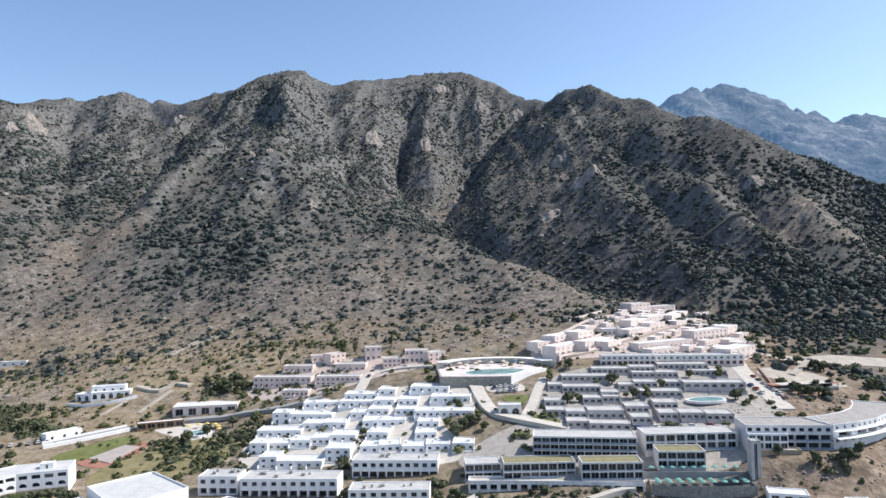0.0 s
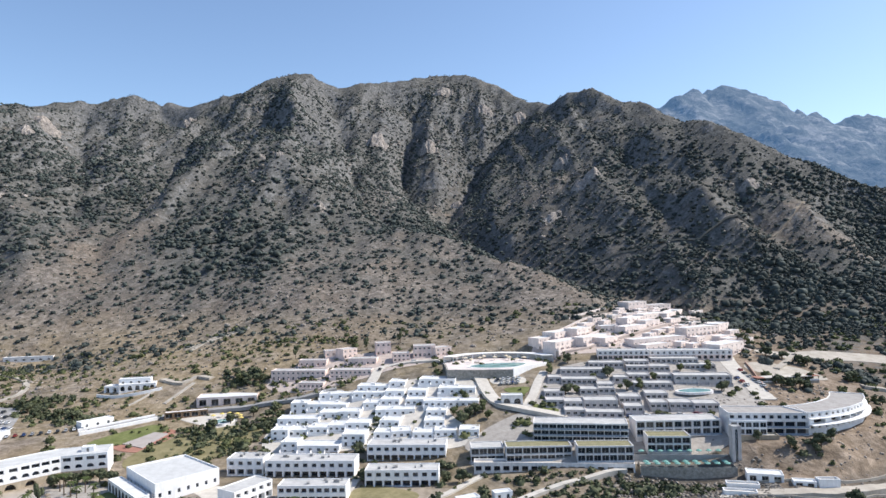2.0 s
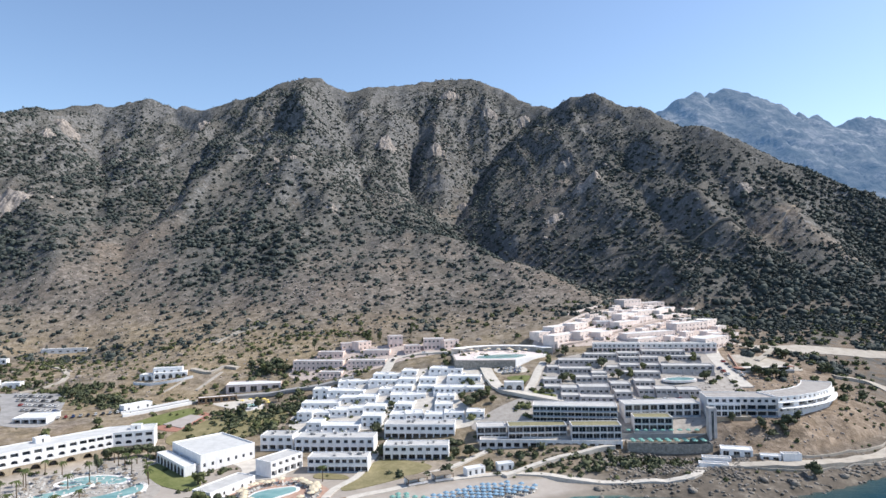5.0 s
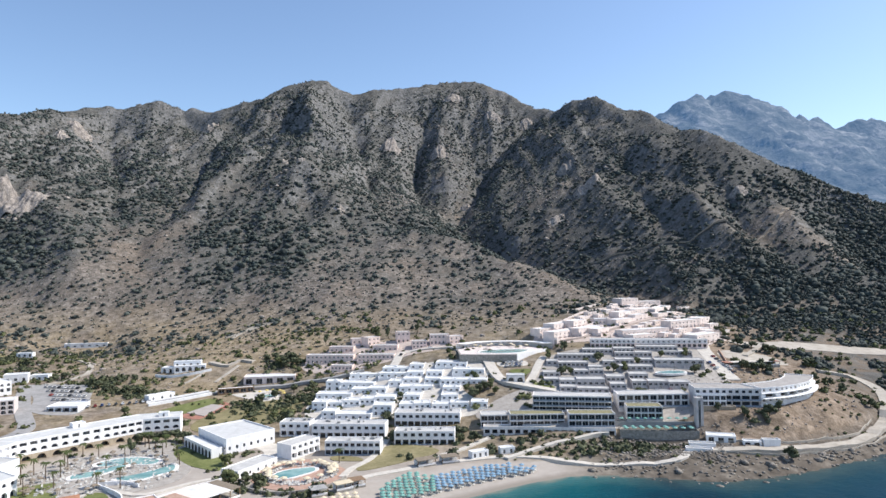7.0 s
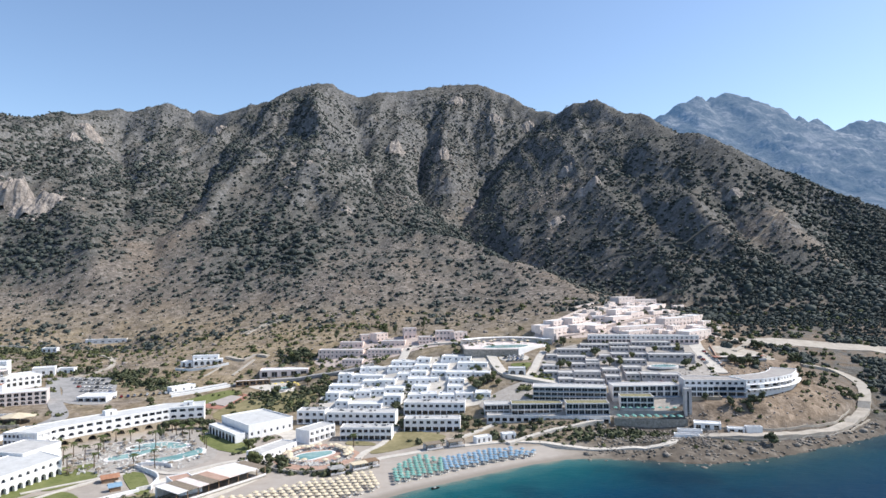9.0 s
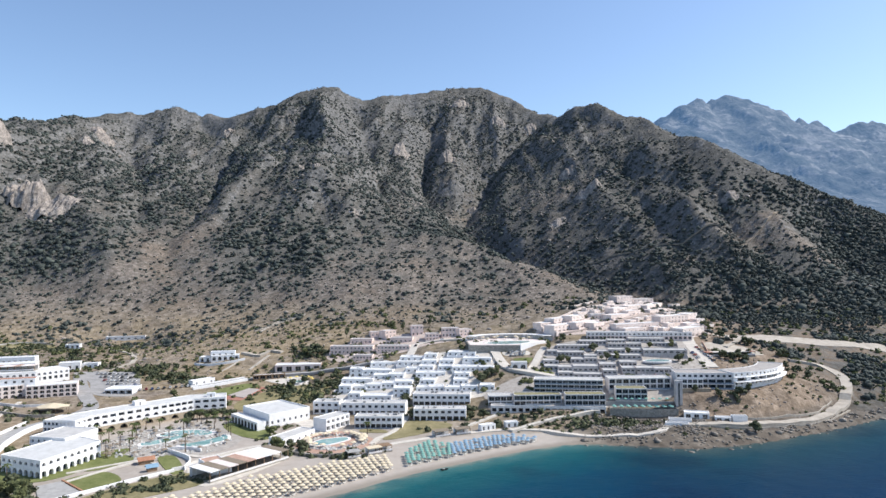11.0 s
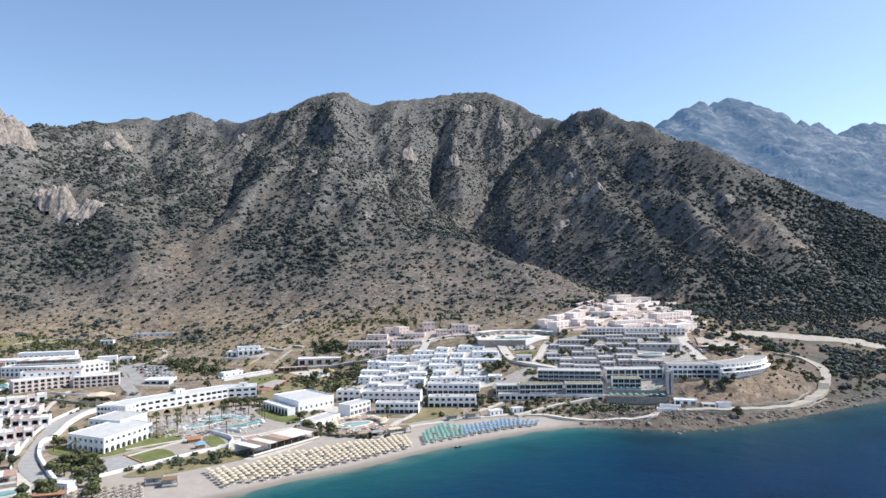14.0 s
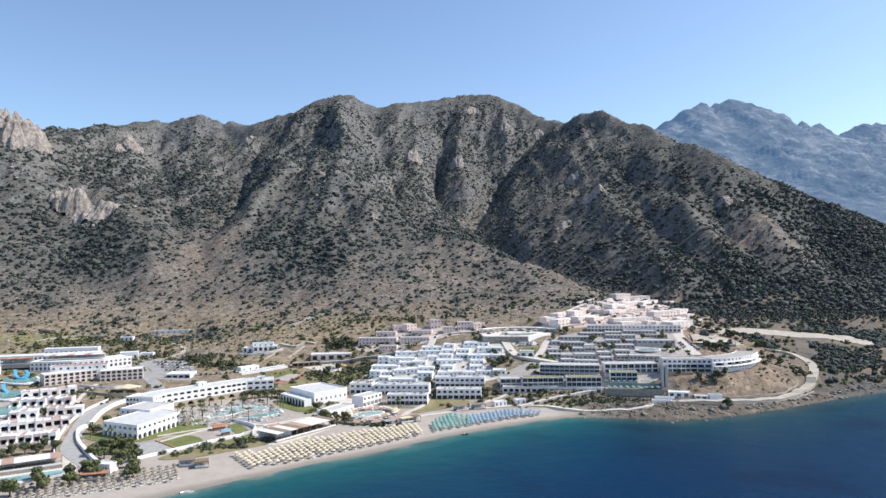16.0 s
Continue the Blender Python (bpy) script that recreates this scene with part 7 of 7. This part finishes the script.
def leafy_crown(rng, radius, height, leaves, spread=1.0):
    bm = bmesh.new()
    clumps = [Vector((rng.gauss(0, 0.38) * radius * spread, rng.gauss(0, 0.38) * radius * spread, rng.uniform(-0.35, 0.5) * height)) for k in range(9)]
    for c in clumps:
        m = Matrix.Translation(c) @ Matrix.Diagonal((radius * 0.5, radius * 0.5, height * 0.32, 1))
        n0 = len(bm.verts)
        bmesh.ops.create_icosphere(bm, subdivisions=1, radius=1.0, matrix=m)
        for k in range(leaves // 9):
            d = Vector((rng.gauss(0, 1), rng.gauss(0, 1), rng.gauss(0, 0.8))).normalized()
            p = c + Vector((d.x * radius * 0.5, d.y * radius * 0.5, d.z * height * 0.33)) * rng.uniform(0.8, 1.12)
            t = Matrix.Translation(p) @ Euler((rng.uniform(0, 6), rng.uniform(0, 6), rng.uniform(0, 6))).to_matrix().to_4x4()
            s = rng.uniform(0.14, 0.30) * radius * 0.5
            face(bm, [t @ Vector(q) for q in ((-s, -s * 0.6, 0), (s, -s * 0.5, 0.0), (s * 0.6, s, 0.1 * s), (-s * 0.7, s * 0.8, 0))])
    return bm


def make_tree(name, label, radius, height, mat, seed):
    rng = random.Random(seed)
    ob = thing(name, Matrix.Translation((0, 0, -500)), label, "tree", "resort trees")
    bm = bmesh.new()
    tube(bm, (0, 0, -0.8), (0.1, 0, height * 0.45), radius * 0.12, radius * 0.07)
    for k in range(5):
        a = k * 1.26 + rng.uniform(-0.3, 0.3)
        tube(bm, (0.05, 0, height * 0.34), (radius * 0.55 * math.cos(a), radius * 0.55 * math.sin(a), height * 0.66), radius * 0.06, radius * 0.02, 5)
    part("trunk", bm, MAT_BARK, ob)
    crown = leafy_crown(rng, radius * 0.8, height * 0.66, 330)
    bmesh.ops.translate(crown, verts=crown.verts, vec=(0, 0, height * 0.62))
    part("crown", crown, mat, ob)
    return ob


def make_palm(seed):
    rng = random.Random(seed)
    ob = thing("palm_tree", Matrix.Translation((0, 0, -500)), "slim palm tree in the hotel garden", "palm tree", "garden palms")
    h = rng.uniform(6.0, 8.5)
    bm = bmesh.new()
    lean = rng.uniform(-0.5, 0.5)
    for k in range(4):
        tube(bm, (lean * (k / 4) ** 2, 0, -0.5 + (h + 0.5) * k / 4), (lean * ((k + 1) / 4) ** 2, 0, -0.5 + (h + 0.5) * (k + 1) / 4), 0.26 - 0.03 * k, 0.23 - 0.03 * k, 7)
    part("trunk", bm, MAT_BARK, ob)
    for k in range(15):
        bm = bmesh.new()
        a, droop, ln = k * 2.4, rng.uniform(0.5, 1.5), rng.uniform(2.0, 2.7)
        prev = None
        for s in np.linspace(0, 1, 6):
            r, z = ln * s, h + 0.9 * s - droop * 1.9 * s * s
            wdt = 0.36 * (1 - s) ** 0.5 * (0.4 + s) + 0.04
            c, t = Vector((lean + r * math.cos(a), r * math.sin(a), z)), Vector((-math.sin(a), math.cos(a), 0)) * wdt
            row = [bm.verts.new(c - t - Vector((0, 0, 0.12))), bm.verts.new(c), bm.verts.new(c + t - Vector((0, 0, 0.12)))]
            if prev:
                bm.faces.new((prev[0], prev[1], row[1], row[0])), bm.faces.new((prev[1], prev[2], row[2], row[1]))
            prev = row
        part("frond", bm, MAT_PALM, ob)
    return ob


def plant(protos, spots, seed, scale=(0.85, 1.2)):
    rng = random.Random(seed)
    spots = [p for p in spots if bool(free_ground(np.array(p[0]), np.array(p[1])))]
    for k, (px, py) in enumerate(spots):
        s = rng.uniform(*scale)
        src = protos[k % len(protos)]
        m = Matrix.Translation((px, py, float(ground_z(px, py)) + 0.1)) @ Matrix.Rotation(rng.uniform(0, 6.28), 4, "Z")
        if k < len(protos):
            src.matrix_world = m @ Matrix.Scale(s, 4)
        else:
            copy_thing(src, m)


broad = [make_tree("tree", "broad dark green tree beside the houses", 3.6 + 0.5 * k, 6.0 + 0.6 * k, MAT_PINE if k % 2 else MAT_TREE, 30 + k) for k in range(4)]
plant(broad, [(0, 324), (8, 317), (15, 322), (5, 314), (17, 315), (-130, 407), (-138, 413), (-124, 412), (3, 319), (11, 320), (57, 368), (63, 373), (88, 359), (76, 350), (84, 372), (112, 352), (120, 372), (70, 384), (108, 330), (92, 312), (148, 366), (60, 336), (66, 337), (93, 338), (101, 339), (141, 331), (131, 365), (196, 434), (197, 424)], 1, (0.62, 0.9))
plant([make_tree("tree", "round bushy tree on the bank", 3.0 + 0.4 * k, 5.0 + 0.4 * k, MAT_PINE, 40 + k) for k in range(3)],
      [(143, 265), (152, 262), (156, 265), (162, 268), (132, 271), (149, 229), (176, 345), (182, 344), (189, 347), (197, 350), (203, 419), (195, 396), (204, 375), (243, 410), (222, 356), (221, 325), (220, 312), (228, 298), (214, 330), (-44, 304), (-40, 309), (-44, 274), (-40, 268), (-103, 367), (-4, 266), (3, 262)], 2, (0.7, 1.0))
plant([make_tree("tree", "bushy green tree near the beach", 4.0 + 0.5 * k, 6.5 + 0.4 * k, MAT_TREE, 50 + k) for k in range(3)],
      [(-197, 121), (-201, 133), (-192, 132), (-205, 126), (-187, 124), (-183, 107), (-172, 101), (-169, 93), (-200, 76), (-191, 84), (-209, 69), (-187, 92), (-116, 231), (-174, 140), (-104, 200), (-226, 180), (-230, 170), (-222, 186)], 3, (0.8, 1.1))
plant([make_tree("cypress_tree", "dark conical tree above the peach houses", 2.2, 9.5, MAT_PINE, 61)], [(-59, 449), (-36, 458), (-108, 445), (-170, 250)], 4)
plant([make_tree("tree", "dark round tree in the hotel grounds", 3.4 + 0.4 * k, 5.4 + 0.5 * k, MAT_PINE, 64 + k) for k in range(3)],
      [(-175, 270), (-171, 272), (-167, 274), (-163, 275), (-158, 276), (-154, 276), (-150, 272), (-142, 422), (-127, 420), (-133, 412), (-137, 417), (-130, 424), (-124, 352), (-114, 362), (-104, 356), (-112, 338), (-130, 342), (-100, 334), (-265, 391), (-255, 381), (-245, 373), (-230, 368), (-218, 363),
       (-205, 357), (-246, 124), (-241, 127), (-236, 130), (-238, 137), (-229, 133), (-247, 118), (-210, 88), (-197, 92), (-192, 95), (-205, 134), (-203, 144), (-194, 140), (-176, 107), (-179, 117), (-216, 74), (181, 338), (186, 339), (190, 339), (177, 341), (243, 403), (238, 405), (226, 358), (203, 392), (209, 384), (213, 382), (-335, 421), (-344, 442), (-309, 407), (-294, 407), (-98, 204), (-91, 198), (-115, 252)], 6, (0.75, 1.1))
plant([make_palm(70 + k) for k in range(3)],
      [(-196, 204), (-190, 212), (-193, 248), (-208, 222), (-185, 215), (-160, 199), (-166, 236), (-197, 168), (-199, 218), (-184, 246), (-150, 199), (-153, 248), (-161, 258), (-166, 262), (-170, 266), (-158, 264), (-146, 248), (-142, 240), (-62, 232), (-186, 190), (-193, 176), (-178, 198), (-170, 226), (-188, 226), (-193, 232), (-138, 232), (-226, 160), (-210, 152), (130, 384), (137, 386)], 5, (0.85, 1.15))

# ---------------------------------------------------------------- beach things, cars
def make_umbrella(name, label, group, mat, radius, thatched=False):
    ob = thing(name, Matrix.Translation((0, 0, -500)), label, "umbrella", group)
    bm = bmesh.new()
    tube(bm, (0, 0, -0.4), (0, 0, 2.25), 0.05, 0.05, 6)
    part("pole", bm, MAT_WOOD, ob)
    bm = bmesh.new()
    n = 8 if not thatched else 10
    top = bm.verts.new((0, 0, 2.75))
    rim = [bm.verts.new((radius * math.cos(2 * math.pi * k / n), radius * math.sin(2 * math.pi * k / n), 2.1)) for k in range(n)]
    hem = [bm.verts.new((radius * 1.01 * math.cos(2 * math.pi * k / n), radius * 1.01 * math.sin(2 * math.pi * k / n), 1.9)) for k in range(n)]
    for k in range(n):
        bm.faces.new((top, rim[k], rim[(k + 1) % n])), bm.faces.new((rim[k], hem[k], hem[(k + 1) % n], rim[(k + 1) % n]))
    part("canopy", bm, mat, ob)
    return ob


def beach_field(proto, front, back, gap, across, seed, keep=0.97):
    """Umbrellas in rows between a line by the water and a line inland, as many rows as the sand is deep."""
    rng = random.Random(seed)

    def stretch(line, count):
        line = [np.array(p, float) for p in line]
        run = np.concatenate([[0], np.cumsum([np.hypot(*(b - a)) for a, b in zip(line[:-1], line[1:])])])
        at = np.linspace(0, run[-1], count)
        return np.stack([np.interp(at, run, [p[k] for p in line]) for k in (0, 1)], -1)

    cols = int(sum(math.hypot(b[0] - a[0], b[1] - a[1]) for a, b in zip(front[:-1], front[1:])) / across)
    low, high = stretch(front, cols), stretch(back, cols)
    spots = []
    for k in range(cols):
        rows = int(np.hypot(*(high[k] - low[k])) / gap) + 1
        for r in range(rows):
            f = (r + 0.5 * (k % 2)) * gap / np.hypot(*(high[k] - low[k]))
            if rng.random() < keep and f < 1.05:
                spots.append(Vector((*(low[k] + (high[k] - low[k]) * f), )) + Vector((rng.uniform(-0.25, 0.25), rng.uniform(-0.25, 0.25))))
    for k, p in enumerate(spots):
        m = Matrix.Translation((p.x, p.y, float(ground_z(p.x, p.y)))) @ Matrix.Rotation(rng.uniform(0, 1), 4, "Z")
        if k == 0:
            proto.matrix_world = m
        else:
            copy_thing(proto, m)
    return spots


SPOTS = []
SPOTS += beach_field(make_umbrella("beach_umbrella", "cream canvas beach umbrella on the sand", "cream beach umbrellas", MAT_CANVAS, 1.35), [(-119.5, 110.5), (-103, 121), (-84, 137), (-63.5, 153), (-43, 172)], [(-133, 126), (-113.5, 137), (-101, 154), (-86, 163), (-66, 177), (-49, 188)], 3.3, 2.85, 1)
SPOTS += beach_field(make_umbrella("beach_umbrella", "green canvas beach umbrella on the sand", "green beach umbrellas", MAT_GREEN_CANVAS, 1.25), [(-35.5, 179), (-16.5, 192)], [(-38, 195), (-28, 211), (-17, 207)], 3.0, 2.5, 2)
SPOTS += beach_field(make_umbrella("beach_umbrella", "blue canvas beach umbrella on the sand", "blue beach umbrellas", MAT_BLUE_CANVAS, 1.25), [(-14, 194), (12, 211), (27, 218)], [(-16, 208), (-0.7, 217), (13, 224), (29, 222)], 3.0, 2.6, 3)
SPOTS += beach_field(make_umbrella("thatched_umbrella", "brown thatched beach umbrella on the sand", "thatched beach umbrellas", MAT_STRAWTHATCH, 1.15, True), [(-200, 62), (-148, 92)], [(-209, 78), (-156, 107)], 3.6, 3.0, 4)
make_cream = make_umbrella("pool_umbrella", "cream umbrella beside the family pool", "pool umbrellas", MAT_CANVAS, 1.7)
rng = random.Random(12)
first = True
for k in range(34):
    a = rng.uniform(0, 6.28)
    px, py = -77 + 16.5 * math.cos(a) * rng.uniform(0.78, 1.0), 215.5 + 15.5 * math.sin(a) * rng.uniform(0.78, 1.0)
    m = Matrix.Translation((px, py, float(ground_z(px, py)) + 0.2))
    if first:
        make_cream.matrix_world, first = m, False
    else:
        copy_thing(make_cream, m)

# two loungers under each umbrella, past counting
co, quads = [], []
for p in SPOTS:
    for side in (-0.8, 0.8):
        z = float(ground_z(p.x, p.y)) + 0.32
        b = len(co)
        cx, cy = p.x + side * 0.75, p.y + side * 0.65 + 0.4
        for dx, dy, dz in ((-0.6, -0.9, 0), (0.05, -1.05, 0), (0.6, 0.3, 0), (-0.05, 0.45, 0), (0.85, 0.9, 0.45), (0.2, 1.05, 0.45)):
            co.append((cx + dx, cy + dy, z + dz))
        for dx, dy, dz in ((-0.6, -0.9, -0.3), (0.05, -1.05, -0.3), (0.6, 0.3, -0.3), (-0.05, 0.45, -0.3)):
            co.append((cx + dx, cy + dy, z + dz))
        quads += [(b, b + 1, b + 2, b + 3), (b + 3, b + 2, b + 4, b + 5), (b + 6, b + 7, b + 1, b), (b + 7, b + 8, b + 2, b + 1), (b + 9, b + 6, b, b + 3)]
me = bpy.data.meshes.new("sun_loungers")
me.from_pydata(co, [], quads)
me.materials.append(MAT_LOUNGER)
tagged(new("sun_loungers", me), "pale sun loungers in pairs below the beach umbrellas", "sun loungers", kind="stuff")


def car_paint(name, colour):
    return mottled(name, tuple(c * 0.9 for c in colour), colour, 2.0, 0.3, 0.002, 0.5)


def make_car(label, paint):
    ob = thing("car", Matrix.Translation((0, 0, -500)), label, "car", "parked cars")
    bm = bmesh.new()
    prof = [(-2.1, 0.35), (-2.15, 0.8), (-1.9, 0.95), (1.0, 0.95), (2.0, 0.8), (2.15, 0.35)]
    for s in (-1, 1):
        vs = [bm.verts.new((x, s * 0.85, z)) for x, z in prof]
        bm.faces.new(vs if s < 0 else vs[::-1])
    bm.verts.ensure_lookup_table()
    for k in range(6):
        j = (k + 1) % 6
        bm.faces.new((bm.verts[k], bm.verts[6 + k], bm.verts[6 + j], bm.verts[j]))
    part("body", bm, paint, ob)
    bm = bmesh.new()
    low, top = [(-1.85, -0.78), (1.0, -0.78), (1.0, 0.78), (-1.85, 0.78)], [(-1.5, -0.62), (0.35, -0.62), (0.35, 0.62), (-1.5, 0.62)]
    a, b = [bm.verts.new((x, y, 0.95)) for x, y in low], [bm.verts.new((x, y, 1.42)) for x, y in top]
    for k in range(4):
        bm.faces.new((a[k], a[(k + 1) % 4], b[(k + 1) % 4], b[k]))
    part("window", bm, MAT_GLASS, ob, "dark car windows")
    bm = bmesh.new()
    box(bm, -1.48, -0.6, 1.40, 0.34, 0.6, 1.47)
    part("roof", bm, paint, ob)
    for x in (-1.3, 1.35):
        for y in (-0.8, 0.8):
            bm = bmesh.new()
            tube(bm, (x, y - 0.12, 0.32), (x, y + 0.12, 0.32), 0.32, 0.32, 10)
            part("wheel", bm, MAT_RUBBER, ob, "black tyre")
    return ob


cars = [make_car("white car parked in a row", car_paint("white_car_paint", (0.75, 0.75, 0.75))), make_car("silver car parked in a row", car_paint("silver_car_paint", (0.42, 0.43, 0.44))),
        make_car("dark grey car parked in a row", car_paint("dark_car_paint", (0.04, 0.045, 0.05))), make_car("red car parked in a row", car_paint("red_car_paint", (0.32, 0.03, 0.025))), make_car("blue car parked in a row", car_paint("blue_car_paint", (0.04, 0.09, 0.24)))]
spots = [(165.8, 366 - 5.6 * k, 94) for k in range(7)] + [(158, 352 - 6 * k, 92) for k in range(3)] + [(78 + 8 * k, 306.5 - 0.6 * k, -4) for k in range(6)]
spots += [(26 + 3 * k, 363.5, 90) for k in range(5)] + [(28 + 3 * k, 358.0, 90) for k in range(4)] + [(-45, 400, 80), (-24, 411, 15)]
for row in range(4):
    spots += [(-294 + 3.4 * k + row * 9, 384 - row * 12 - 0.3 * k, 100) for k in range(8)]
spots += [(-240 + 3.6 * k, 331 + 1.6 * k, 115) for k in range(11)]
rng = random.Random(9)
used = set()
for px, py, yaw in spots:
    k = rng.choice((0, 0, 0, 1, 1, 2, 2, 3, 4))
    m = Matrix.Translation((px, py, float(ground_z(px, py)) + 0.36)) @ Matrix.Rotation(radians(yaw), 4, "Z")
    if k not in used:
        used.add(k)
        cars[k].matrix_world = m
    else:
        copy_thing(cars[k], m)

# water slides of the left-hand hotel
for pts, mat in (([(-372, 312, 19), (-362, 300, 15), (-352, 304, 13), (-350, 296, 11.5)], MAT_AQUA), ([(-366, 316, 18), (-358, 306, 15.5), (-364, 298, 13), (-356, 296, 11.5)], MAT_AQUA), ([(-352, 270, 15), (-346, 262, 13), (-340, 258, 10.5)], MAT_AQUA)):
    ob = ribbon("water_slide", pts, 2.4, mat, "blue plastic water slide", "water slide", lift=0.0, depth=1.2, kind="")
# small boats at anchor
for px, py, s in ((-18.5, 175, 1.0), (-138, 79, 1.5), (276, 262, 1.3)):
    ob = thing("boat", Matrix.Translation((px, py, 0)) @ Matrix.Rotation(0.5, 4, "Z"), "small boat afloat off the beach", "boat")
    bm = bmesh.new()
    ring = [(-1.8, -0.7), (0.6, -0.8), (2.0, 0), (0.6, 0.8), (-1.8, 0.7)]
    a, b = [bm.verts.new((x * s * 0.9, y * s * 0.7, -0.2)) for x, y in ring], [bm.verts.new((x * s, y * s, 0.55)) for x, y in ring]
    for k in range(5):
        bm.faces.new((a[k], a[(k + 1) % 5], b[(k + 1) % 5], b[k]))
    bm.faces.new(a[::-1])
    part("hull", bm, MAT_RUBBER if s == 1 else MAT_WHITE, ob)
    bm = bmesh.new()
    box(bm, -0.8 * s, -0.3 * s, 0.0, 0.2 * s, 0.3 * s, 0.75)
    part("seat", bm, MAT_LOUNGER, ob)

# parasols on the decks of the apartments and on the round pool terrace
deck_umbrella = make_umbrella("deck_umbrella", "dark green parasol on the sun terrace", "sun terrace parasols", MAT_GREEN_CANVAS, 1.3)
first = True
for z, y0, n in ((8.45, 263.5, 9), (8.45, 260.6, 9), (11.25, 270.0, 9)):
    for k in range(n):
        px = 81 + 4.1 * k
        py = y0 + 1.2 - 0.06 * (px - 80)
        m = Matrix.Translation((px, py, z))
        if first:
            deck_umbrella.matrix_world, first = m, False
        else:
            copy_thing(deck_umbrella, m)
for k in range(0, 26, 3):
    a = k * 0.115 + 0.1
    r = 0.5 + 0.24 * (k % 2)
    copy_thing(make_cream, Matrix.Translation((26 + 29 * r * math.cos(a), 395 + 22 * r * math.sin(a), 34.75)))

# rows of white loungers round the hotel pools, past counting
co, quads = [], []
lounge_rng = random.Random(57)
GARDEN = [(-203, 205), (-192, 245), (-165, 264), (-148, 246), (-132, 222), (-136, 200), (-162, 187), (-185, 188)]
for k in range(900):
    px, py = lounge_rng.uniform(-205, -130), lounge_rng.uniform(186, 266)
    if k >= 560:
        a = lounge_rng.uniform(0, 6.28)
        px, py = -77 + 17 * math.cos(a) * lounge_rng.uniform(0.7, 1.0), 215.5 + 16 * math.sin(a) * lounge_rng.uniform(0.7, 1.0)
    elif not bool(inside(GARDEN, np.array(px), np.array(py))):
        continue
    a, z, b = lounge_rng.choice((0.4, 0.6, 2.0)), float(ground_z(px, py)) + 0.62, len(co)
    c, s = math.cos(a), math.sin(a)
    for u, v, w in ((-0.95, -0.34, 0), (-0.95, 0.34, 0), (0.35, 0.34, 0), (0.35, -0.34, 0), (0.9, -0.34, 0.45), (0.9, 0.34, 0.45), (-0.95, -0.34, -0.5), (-0.95, 0.34, -0.5), (0.35, 0.34, -0.5), (0.35, -0.34, -0.5)):
        co.append((px + c * u - s * v, py + s * u + c * v, z + w))
    quads += [(b, b + 3, b + 2, b + 1), (b + 3, b + 4, b + 5, b + 2), (b + 6, b, b + 1, b + 7), (b + 9, b + 8, b + 2, b + 3), (b + 6, b + 9, b + 3, b), (b + 7, b + 1, b + 2, b + 8)]
me = bpy.data.meshes.new("sun_loungers")
me.from_pydata(co, [], quads)
me.materials.append(MAT_LOUNGER)
tagged(new("sun_loungers", me), "white sun loungers round the garden pools", "sun loungers", kind="stuff")
x, y = sow(4200, -206, -128, 184, 268, lambda x, y: 0.30 * inside(GARDEN, x, y) * np.clip(0.2 + 1.6 * fractal(x, y, 11, 2, 99), 0, 1))
strew("garden_rocks", x, y, gen.uniform(0.3, 1.0, len(x)), MAT_ROCK, "pale rockery stones between the pools", 86)

yellow = make_umbrella("pool_umbrella", "yellow umbrella beside the small blue pool", "yellow pool umbrellas", MAT_YELLOW_CANVAS, 1.4)
for k, (px, py) in enumerate(((-137, 362), (-133, 365), (-129, 366), (-124, 364), (-121, 360), (-119, 355))):
    m = Matrix.Translation((px, py, float(ground_z(px, py)) + 0.2))
    if k == 0:
        yellow.matrix_world = m
    else:
        copy_thing(yellow, m)
# thatched shades in the hotel's pool garden
shade = make_umbrella("garden_umbrella", "brown thatched shade in the pool garden", "pool garden shades", MAT_STRAWTHATCH, 1.3, True)
shade_rng = random.Random(44)
first = True
for k in range(46):
    px, py = shade_rng.uniform(-202, -134), shade_rng.uniform(188, 262)
    if bool(inside([(-203, 205), (-192, 245), (-165, 264), (-148, 246), (-132, 222), (-136, 200), (-162, 187), (-185, 188)], np.array(px), np.array(py))):
        m = Matrix.Translation((px, py, float(ground_z(px, py)) + 0.1))
        if first:
            shade.matrix_world, first = m, False
        else:
            copy_thing(shade, m)
